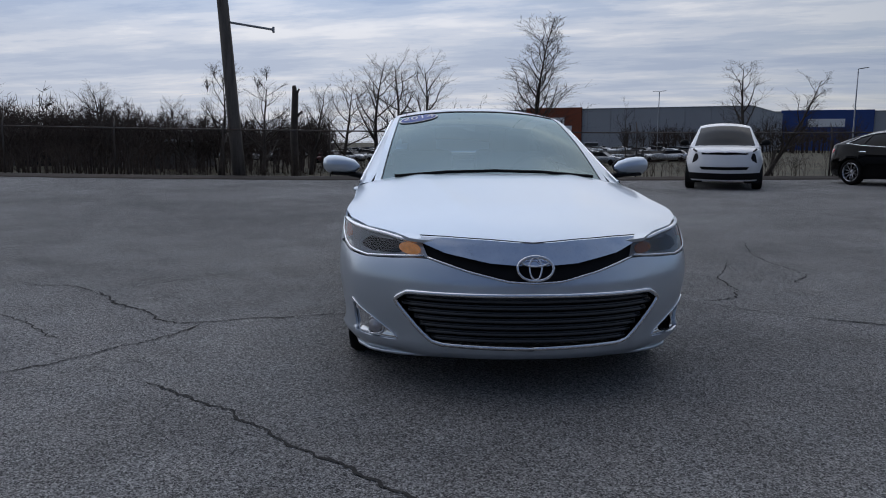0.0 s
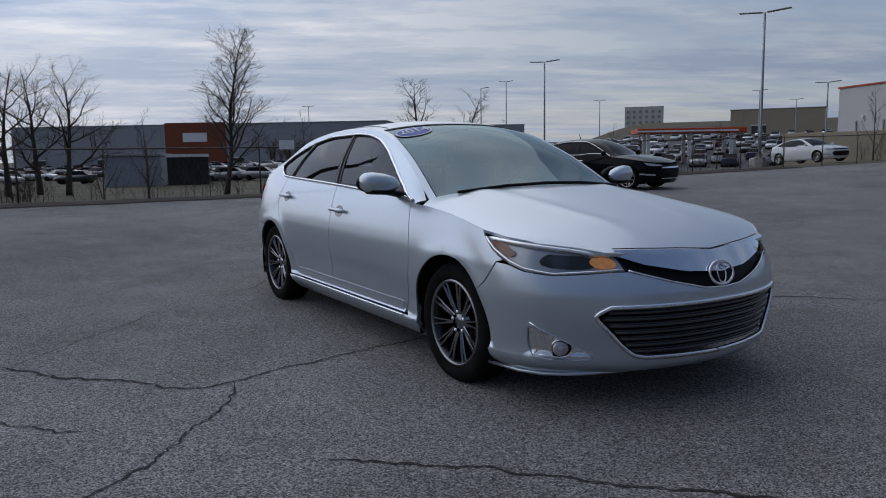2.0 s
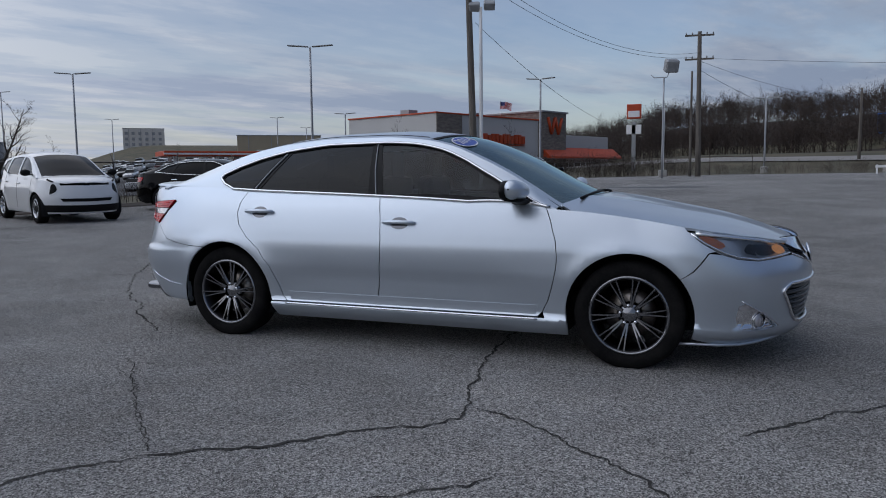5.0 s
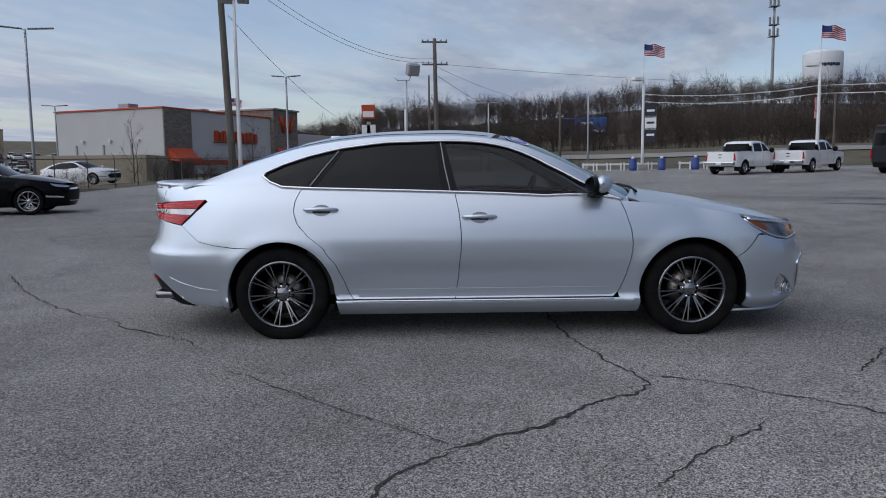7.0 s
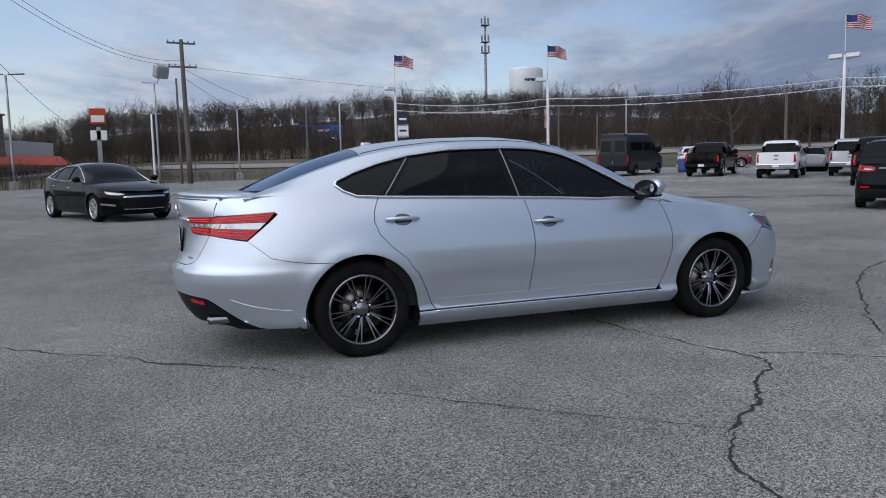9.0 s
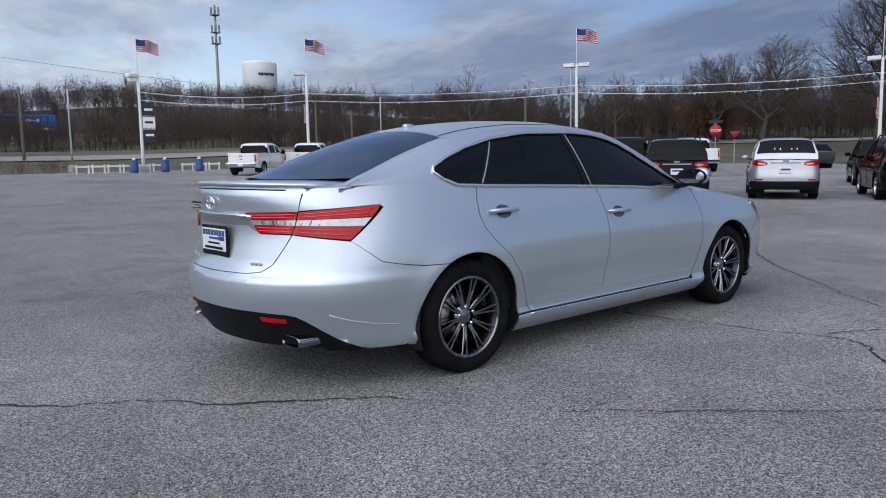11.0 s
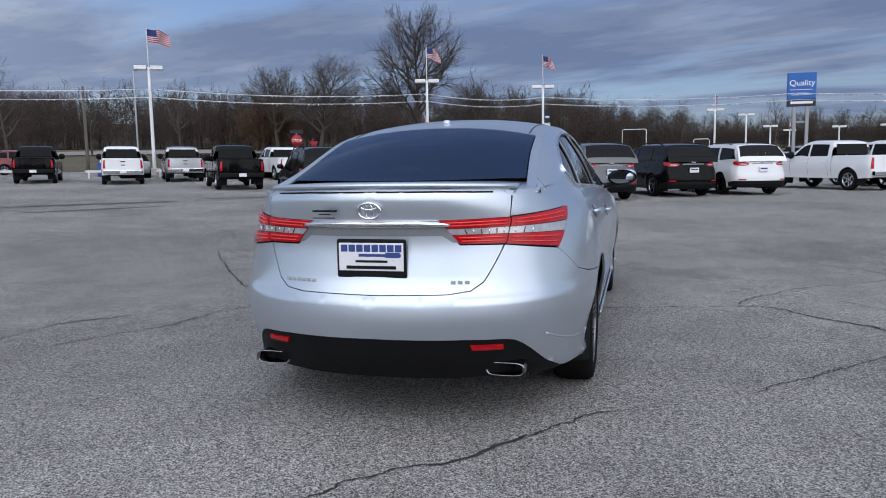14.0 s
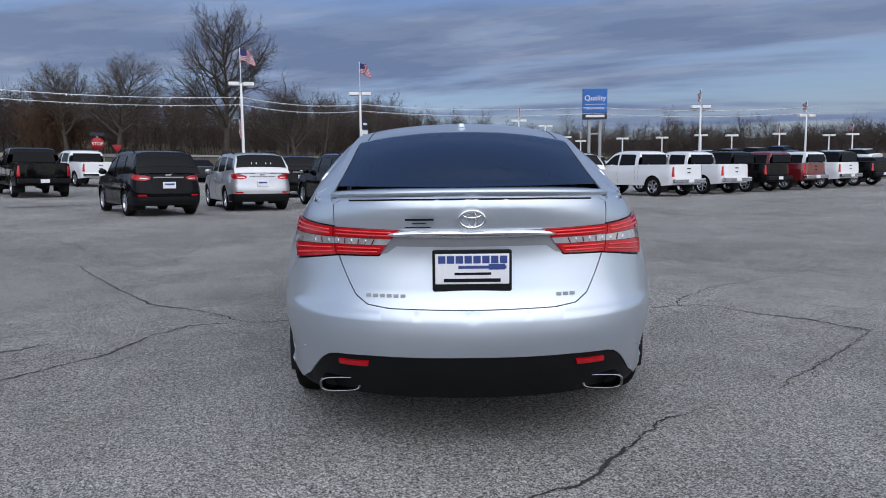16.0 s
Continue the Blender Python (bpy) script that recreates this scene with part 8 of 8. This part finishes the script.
big_shed("warehouse_store", "long grey metal store with an orange front", -251, 4, -186, 95, 60, 11.2, M_METALWALL, (.42, .58, M_STOREFRONT), "store")
big_shed("warehouse_store", "long grey store with a blue front bay", -285, 112, -243, 188, 60, 13.4, M_METALWALL, (.45, .8, M_SIGNGREEN), "store")
big_shed("shop_building", "low tan shop building with flat roof", -144.7, 190.6, -123.3, 205.4, 14, 13.4, M_TAN)
cn = thing("filling_station_canopy", "thin red and white filling station canopy on columns", "canopy", at=Matrix.Translation((-62, 66, ground_z(-60, 68))) @ pose(0, 0, 0, 0, 0, 52))
part("roof_slab", boxed(0, 13, 0, 6, 3.9, 4.5, .05), M_ORANGE, cn)
part("white_stripe", boxed(-.03, 12, -.04, 0, 4.05, 4.25), M_SIGNWHITE, cn)
for cx in (1.5, 6.5, 11.5):
    for cy in (1.2, 4.8):
        part("column", boxed(cx - .2, cx + .2, cy - .2, cy + .2, 0, 3.9), M_SIGNWHITE, cn)
big_shed("barn", "long low dark barn behind bare trees", -76, -44, -70, -22, 9, 1.1, M_ROOFDARK)
big_shed("barn", "small grey shed with dark roof", -76, 7, -74, 12, 5, 1.6, M_METALWALL)
M_HOTEL = material("hotel_render", (.62, .60, .57), .9, var=.4, scale=.1, second=(.48, .45, .42))
hb = big_shed("hotel", "far tan and grey hotel block", -360, 362, -342, 379, 15, 31, M_HOTEL)
hz_ = 31 - (min(ground_z(-360, 362), ground_z(-342, 379)) - .4)
for i in range(4):
    for j in range(6):
        part("window", boxed(1.2 + j * 4.0, 3 + j * 4.0, -.2, .0, hz_ - 14.5 + i * 3.5, hz_ - 12.7 + i * 3.5), M_POLEGREY, hb)


def far_pavement():
    """Grey asphalt under the cars on the rising ground."""
    bm = bmesh.new()
    rows = []
    for k in range(34):
        d = 72 + k * 4.0
        rows.append([bm.verts.new((d * math.cos(radians(b)), d * math.sin(radians(b)), ground_z(d * math.cos(radians(b)), d * math.sin(radians(b))) + .04)) for b in np.linspace(143, 106, 40)])
    for a, b in zip(rows, rows[1:]):
        for i in range(39):
            bm.faces.new((a[i], a[i + 1], b[i + 1], b[i])).smooth = True
    return bm


fpv = new("far_parking_lot", mesh_of("far_parking_lot", far_pavement(), material("far_asphalt", (.085, .085, .088), .9, var=.6, scale=.15, second=(.06, .06, .062))))
tagged(fpv, "grey asphalt lot on the rising ground", "pavement", kind="structure")


# ---- cars in the far lots ----
def far_car():
    t = thing("parked_car", "small parked car in the far lot", "car", "far parked cars")
    mt = material("mixed_car_paint", (.42, .42, .43), .3, .3, coat=1, var=.2, scale=2)
    nt = mt.node_tree
    info, rampn = nt.nodes.new("ShaderNodeObjectInfo"), nt.nodes.new("ShaderNodeValToRGB")
    rampn.color_ramp.interpolation = "CONSTANT"
    for k, (pos, c) in enumerate(((0, (.72, .72, .73)), (.34, (.03, .03, .033)), (.55, (.38, .39, .40)), (.75, (.10, .012, .014)), (.84, (.02, .04, .10)), (.92, (.6, .6, .6)))):
        e = rampn.color_ramp.elements[k] if k < 2 else rampn.color_ramp.elements.new(pos)
        e.position, e.color = pos, (*c, 1)
    nt.links.new(info.outputs["Random"], rampn.inputs[0])
    nt.links.new(rampn.outputs[0], nt.nodes["Principled BSDF"].inputs["Base Color"])
    bm = bmesh.new()
    secs = [(-2.25, .55, .95, .70), (-2.2, .35, 1.0, .84), (-1.2, .25, 1.02, .90), (0, .25, .98, .90), (1.1, .25, .95, .89), (1.9, .3, .82, .84), (2.25, .45, .68, .68)]
    rings = [[bm.verts.new((x, s * w * k, z)) for k, z, s in ((.9, a, 1), (1, (a + b) / 2, 1), (.93, b, 1), (.5, b + .05, 1), (.5, b + .05, -1), (.93, b, -1), (1, (a + b) / 2, -1), (.9, a, -1))] for x, a, b, w in secs]
    for r0, r1 in zip(rings, rings[1:]):
        for i in range(8):
            bm.faces.new((r0[i], r0[(i + 1) % 8], r1[(i + 1) % 8], r1[i])).smooth = True
    bm.faces.new(rings[0]); bm.faces.new(rings[-1][::-1])
    box(bm, -1.25, .35, -.62, .62, 1.40, 1.47)
    part("body", bm, mt, t)
    bm = bmesh.new()
    lo = [bm.verts.new(c) for c in ((-1.95, -.8, .98), (1.05, -.8, .94), (1.05, .8, .94), (-1.95, .8, .98))]
    hi = [bm.verts.new(c) for c in ((-1.3, -.62, 1.42), (.35, -.62, 1.42), (.35, .62, 1.42), (-1.3, .62, 1.42))]
    for i in range(4):
        bm.faces.new((lo[i], lo[(i + 1) % 4], hi[(i + 1) % 4], hi[i]))
    part("glass", bm, M_BLACKGLASS, t)
    for x in (-1.35, 1.35):
        bm = bmesh.new()
        lathe(bm, [(.001, -.88), (.32, -.88), (.32, .88), (.001, .88)], 12)
        part("wheel", bm, M_RUBBER, t, at=Matrix.Translation((x, 0, .32)))
    return t


fc = far_car()
rnd = random.Random(11)
spots = []
for row in range(9):          # store car park beyond the fence
    for k in range(26):
        q, e = 14 + row * 14.5, -46 + k * 4.4 + rnd.uniform(-.3, .3)
        spots.append((-218 + .816 * q + .578 * e, 50 - .578 * q + .816 * e, 55 + 180 * rnd.randint(0, 1) - 90 * (row % 3 == 0), .62))
for k in range(9):
    spots.append((-82 - k * .9, 15 + k * 2.9, 200, 1.0))
for row in range(11):         # lot on the rising ground
    d = 84 + row * 9.5
    n = int(d * radians(32) / 3.3)
    for k in range(n):
        b = radians(140 - 32 * k / n)
        spots.append((d * math.cos(b), d * math.sin(b), 125 + 180 * rnd.randint(0, 1) + rnd.uniform(-4, 4), .70))
for x, y, h in ((-33, 52, 80), (-30, 55, 80)):
    spots.append((x, y, h, 1.0))
for row in range(3):          # dealer rows far beyond the trucks
    for k in range(16):
        spots.append((46 + row * 11 + k * .7, 6 - k * 3.1, 22, .8))
for k in range(7):
    spots.append((33 + k * 2.2, 33 - k * 3.3, 40, .6))
for x, y, h, keep in spots:
    if rnd.random() > keep:
        continue
    park(fc, x, y, h)


# ---- trees ----
def tree_meshes(seed, height, spread=.36, upright=.5, trunk_r=.16, limbs=9, sub=6, twigs=5, first=.28):
    """Trunk and crown of a bare winter tree, each its own mesh."""
    rnd = random.Random(seed)
    tb, cb = bmesh.new(), bmesh.new()

    def path(p, d, ln, n, wob, lift):
        pts = [p.copy()]
        for _ in range(n):
            d = (d + Vector((rnd.uniform(-wob, wob), rnd.uniform(-wob, wob), rnd.uniform(-wob, wob) + lift))).normalized()
            p = p + d * (ln / n)
            pts.append(p.copy())
        return pts

    def at(pts, t):
        g = t * (len(pts) - 1)
        i = min(int(g), len(pts) - 2)
        return pts[i].lerp(pts[i + 1], g - i), (pts[i + 1] - pts[i]).normalized()

    def out_dir(axis, ang, tilt):
        side = axis.orthogonal().normalized()
        side = side * math.cos(ang) + axis.cross(side) * math.sin(ang)
        return (axis * math.cos(tilt) + side * math.sin(tilt)).normalized()

    trunk = path(Vector((0, 0, -.2)), Vector((rnd.uniform(-.05, .05), rnd.uniform(-.05, .05), 1)).normalized(), height * .92, 8, .07, .05)
    tube(tb, trunk, [trunk_r * (1 - .93 * (k / 8) ** .8) for k in range(9)], 7)
    ang = rnd.uniform(0, 6)
    for i in range(limbs):
        t = first + (1 - first) * .93 * (i / max(1, limbs - 1)) ** .85
        p, d = at(trunk, t)
        ang += 2.4 + rnd.uniform(-.4, .4)
        ln = height * spread * (1.15 - .75 * t) * rnd.uniform(.8, 1.25)
        dd = out_dir(d, ang, radians(rnd.uniform(38, 68)) * (1.15 - upright * .5))
        limb = path(p, dd, ln, 5, .16, .10 + .16 * upright)
        r0 = trunk_r * (1 - .85 * t) * .62
        tube(cb, limb, [r0, r0 * .8, r0 * .62, r0 * .45, r0 * .3, r0 * .14], 5, cap=False)
        for j in range(sub):
            u = .22 + .74 * j / sub
            p2, d2 = at(limb, u)
            l2 = ln * rnd.uniform(.32, .6) * (1.1 - .5 * u)
            br = path(p2, out_dir(d2, rnd.uniform(0, 6.28), radians(rnd.uniform(28, 62))), l2, 3, .2, .14 * upright + .06)
            r2 = r0 * .42 * (1 - .5 * u)
            tube(cb, br, [r2, r2 * .7, r2 * .45, r2 * .2], 4, cap=False)
            for k in range(twigs):
                u2 = .2 + .78 * k / twigs
                p3, d3 = at(br, u2)
                l3 = l2 * rnd.uniform(.35, .75)
                tw = path(p3, out_dir(d3, rnd.uniform(0, 6.28), radians(rnd.uniform(22, 58))), l3, 2, .22, .08)
                r3 = max(.006, r2 * .45)
                tube(cb, tw, [r3, r3 * .7, r3 * .35], 3, cap=False)
                if twigs > 4:
                    p4, d4 = at(tw, .5)
                    tube(cb, path(p4, out_dir(d4, rnd.uniform(0, 6.28), radians(40)), l3 * .6, 1, .2, .05), [r3 * .6, r3 * .3], 3, cap=False)
    return mesh_of("trunk", tb, M_BARK, True, False), mesh_of("crown", cb, M_BARK, False, False)


def plant(meshes, x, y, scale, turn, label, lean=(0, 0), wide=1.0, group="bare trees"):
    t = thing("bare_tree", label, "tree", group, at=Matrix.Translation((x, y, ground_z(x, y))) @ pose(0, 0, 0, lean[0], lean[1], turn) @ Matrix.Diagonal((scale * wide, scale * wide, scale, 1)))
    part("trunk", meshes[0], None, t)
    part("crown", meshes[1], None, t)
    return t


T_ROUND = [tree_meshes(s, 10, .42, .35, .20, 12, 7, 5, .22) for s in (3, 8, 21)]
T_TALL = [tree_meshes(s, 10, .26, .9, .13, 13, 6, 5, .15) for s in (5, 14)]
T_BIRCH = tree_meshes(17, 10, .24, 1.0, .085, 32, 7, 5, .2)
T_SCRUB = [tree_meshes(s, 6, .34, .7, .07, 9, 5, 4, .1) for s in (2, 9)]
T_GRAND = tree_meshes(31, 15.5, .50, .22, .40, 26, 11, 8, .26)

LEFT = [(-55, -33, .85, 0), (-57, -24, .82, 1), (-52, -20, .55, 2), (-60, -15, .98, 0), (-58, -11, .9, 2), (-60, -7.3, .85, 1), (-62, -4.6, .9, 0), (-62, -1.6, 1.1, 1), (-63, .6, 1.12, 2), (-60, 2.4, 1.08, 0),
        (-66, -38, .9, 2), (-48, -28, .6, 1), (-70, -29, .8, 0), (-64, -19, .75, 1)]
for x, y, s, k in LEFT:
    plant(T_ROUND[k], x, y, s * .93, x * 37 % 360, "bare spreading tree beyond the fence", wide=1.35)
plant(T_BIRCH, -25.6, 5.3, .70, 40, "slender bare tree with upright stems", wide=2.1)
plant(T_TALL[1], -28.2, 16.6, .64, 90, "leaning wispy bare sapling", (-12, 0), 1.9)
plant(T_TALL[0], -28.6, 17.2, .56, 10, "leaning wispy bare sapling", (-20, 4), 1.9)
for x, y, s in ((-38, 13.5, .7), (-33, 20, .55), (-30, 22.5, .5), (-47, 6, .8), (-26, 27, .4), (-20.2, 42.5, .62), (-14.5, 50.5, .62), (-21.5, 30, .35), (-36, 2, .6)):
    plant(T_SCRUB[int(s * 100) % 2], x, y, s * 1.25, x * 51 % 360, "thin bare scrub tree by the fence")
plant(T_GRAND, 76, 35.0, .70, 110, "broad bare tree in front of the woods", wide=1.15)
plant(T_GRAND, 78, 41.5, .64, 230, "broad bare tree in front of the woods", wide=1.15)
plant(T_GRAND, 74, 15.4, .52, 300, "bare tree in front of the woods")
plant(T_GRAND, 72, 22.2, .98, 30, "large bare oak standing above the woods")
for x, y, s, k in ((58, 62, .95, 0), (66, 47, .85, 1), (84, 44, 1.1, 1), (76, 16.6, 1.0, 2), (84, 14, .85, 1), (96, 9, .8, 2), (130, -8, .9, 0), (135, -24, .95, 1), (128, -40, .9, 0), (62, 55, .6, 2), (48, 74, .7, 1)):
    plant(T_ROUND[k], x, y, s, x * 23 % 360, "bare tree in front of the woods", group="bare trees")
stump = thing("dead_tree", "broken dead tree trunk with stub branches", "tree", at=Matrix.Translation((-30, -5.0, ground_z(-30, -5))))
bm = bmesh.new()
tube(bm, [(0, 0, -.3), (.05, 0, 2.4), (0, .08, 4.1), (.08, .04, 4.5)], [.2, .17, .15, .08], 8)
tube(bm, [(0, .05, 3.0), (.1, .4, 3.35)], [.08, .04], 5)
tube(bm, [(0, .05, 3.9), (.1, .28, 4.35)], [.08, .04], 5)
part("trunk", bm, M_BARK, stump)


def thicket(name, spots, branch, seed, mat, label, low=.15, spread=.33, width=.014):
    """Many small bare trees in one mesh: stem, limbs, branches and twigs, each a thin three-sided spike, under a rounded crown."""
    r = np.random.default_rng(seed)
    V, F = [], []
    n0 = 0
    for (x, y, z, h) in spots:
        limbs = max(4, branch // 14)
        subs = max(6, branch // 4)
        m = branch
        twigs = m - limbs - subs

        def grow(n, base, tilt0, tilt1, ln):
            az = r.random(n) * 2 * math.pi
            tilt = np.radians(tilt0 + (tilt1 - tilt0) * r.random(n))
            d = np.stack([np.sin(tilt) * np.cos(az), np.sin(tilt) * np.sin(az), np.cos(tilt)], 1)
            return d, base + d * ln[:, None]
        u = low + (.62 - low) * r.random(limbs)
        b1 = np.stack([np.zeros(limbs), np.zeros(limbs), h * u], 1)
        l1 = h * (spread * 1.5) * (1.05 - .6 * u) * (.7 + .6 * r.random(limbs))
        d1, t1 = grow(limbs, b1, 14, 62, l1)
        s2 = r.integers(0, limbs, subs)
        b2 = b1[s2] + d1[s2] * (l1[s2] * (.25 + .75 * r.random(subs)))[:, None]
        l2 = h * spread * .62 * (.5 + .9 * r.random(subs))
        d2, t2 = grow(subs, b2, 5, 78, l2)
        s3 = r.integers(0, subs, twigs)
        b3 = b2[s3] + d2[s3] * (l2[s3] * (.2 + .8 * r.random(twigs)))[:, None]
        l3 = h * spread * .36 * (.4 + 1.0 * r.random(twigs))
        d3, t3 = grow(twigs, b3, 0, 95, l3)
        base = np.concatenate([[[0, 0, -.1]], b1, b2, b3])
        tip = np.concatenate([[[r.normal() * h * .05, r.normal() * h * .05, h * .80]], t1, t2, t3])
        d = np.concatenate([[[0, 0, 1.0]], d1, d2, d3])
        w = h * width * np.concatenate([[1.3], np.full(limbs, .75), np.full(subs, .5), np.full(twigs, .36)]) * (.75 + .5 * r.random(m + 1))
        a = np.cross(d, np.array([.31, .77, .12]))
        a /= np.linalg.norm(a, axis=1)[:, None]
        b = np.cross(d, a)
        o = np.array([x, y, z])
        P = np.stack([base + a * w[:, None], base + (-.5 * a + .87 * b) * w[:, None], base + (-.5 * a - .87 * b) * w[:, None], tip], 1) + o
        V.append(P.reshape(-1, 3))
        i = n0 + np.arange(m + 1)[:, None] * 4
        F.append(np.concatenate([i + np.array([[0, 1, 3]]), i + np.array([[1, 2, 3]]), i + np.array([[2, 0, 3]])]))
        n0 += (m + 1) * 4
    V, F = np.concatenate(V), np.concatenate(F)
    me = bpy.data.meshes.new(name)
    me.vertices.add(len(V))
    me.vertices.foreach_set("co", V.astype(np.float32).ravel())
    me.loops.add(F.size)
    me.loops.foreach_set("vertex_index", F.astype(np.int32).ravel())
    me.polygons.add(len(F))
    me.polygons.foreach_set("loop_start", np.arange(0, F.size, 3, dtype=np.int32))
    me.update(calc_edges=True)
    me.validate()
    me.materials.append(mat)
    ob = new(name, me)
    return tagged(ob, label, "woods", kind="stuff")


rnd = random.Random(5)


def band(n, b0, b1, near, deep, h0, h1, cx=0, cy=0):
    out = []
    for _ in range(n):
        b = radians(rnd.uniform(b0, b1))
        d = near(math.degrees(b)) + deep * rnd.random() ** 1.3
        x, y = cx + d * math.cos(b), cy + d * math.sin(b)
        out.append((x, y, ground_z(x, y), rnd.uniform(h0, h1) * (.82 + .18 * smooth01((math.degrees(b) + 10) / 14) if abs(math.degrees(b)) < 80 else 1) * (1 + .22 * noise.noise(Vector((x, y, 0)) * .055))))
    return out


near_w = lambda b: 102 + 30 * smooth01((b - 40) / 25) + 40 * smooth01((6 - b) / 12)
thicket("woodland", band(1500, -42, 104, near_w, 52, 4.8, 7.6), 230, 1, M_WOODS, "dense brown leafless winter woods on the hillside", low=.06, spread=.36, width=.0075)
thicket("woodland", band(900, 42, 104, lambda b: 185, 90, 4.5, 7.2), 190, 7, M_WOODS, "brown leafless woods higher up the hill", low=.03, spread=.45, width=.008)
thicket("woodland", band(520, -42, 24, near_w, 40, 4.6, 7.4), 120, 15, M_WOODS, "dense brown leafless woods behind the display rows", low=.04, spread=.4, width=.0075)
thicket("undergrowth", band(1300, -42, 104, lambda b: near_w(b) - 4, 26, 2.6, 5.2), 80, 2, M_WOODS, "tangled brown undergrowth along the woods", low=.02, spread=.45, width=.010)
thicket("woodland", band(620, 185, 217, lambda b: 66 - 14 * smooth01((b - 196) / 8), 46, 3.8, 6.0), 120, 3, M_WOODS, "dark leafless woods behind the fence", width=.012)
thicket("undergrowth", band(240, 180, 218, lambda b: 44, 30, .8, 1.9), 60, 4, M_WOODS, "tangled dark brush below the fence", low=.02, width=.018)
thicket("woodland", band(260, 146, 162, lambda b: 190, 40, 5, 7.5), 50, 6, M_WOODS, "far leafless trees above the store roofs", width=.014)
brush = []
for _ in range(900):
    y = rnd.uniform(-42, 30)
    x = LOT_EDGE - .9 - 7.5 * rnd.random() ** 1.6
    brush.append((x, y, ground_z(x, y), rnd.uniform(.25, .95)))
for _ in range(520):
    t = rnd.random()
    x, y = -17.0 + t * 16 - rnd.random() * 2.5, 38.5 + t * 15 + rnd.random() * 2.0
    brush.append((x, y, ground_z(x, y), rnd.uniform(.4, 1.5)))
for _ in range(260):
    x, y = rnd.uniform(-4, 12), rnd.uniform(56, 60)
    brush.append((x, y, ground_z(x, y), rnd.uniform(.3, .9)))
thicket("roadside_brush", brush, 46, 9, M_WOODS, "dry brown brush growing along the fence", low=.0, spread=.6, width=.009)
thicket("rust_leaf_bush", [(80 + rnd.uniform(-3, 3), 44 + rnd.uniform(-3, 3), ground_z(80, 44), rnd.uniform(4, 6.5)) for _ in range(22)], 300, 13, M_RUST, "rust-leaved oak among the bare woods", low=.04, width=.011)
# mistletoe clumps
for i, (x, y, z) in enumerate(((-59.5, -14.2, 7.2), (-60.2, -15.3, 6.6), (-59.8, -15.8, 5.4), (-60.4, -14.6, 5.8), (-58.2, -10.6, 6.3), (-58.0, -11.3, 5.4))):
    thicket("mistletoe_clump", [(x, y, z, .9)] * 3, 60, 20 + i, M_WOODS, "dark round mistletoe clump in a bare tree", low=0.1, spread=.5, width=.03)
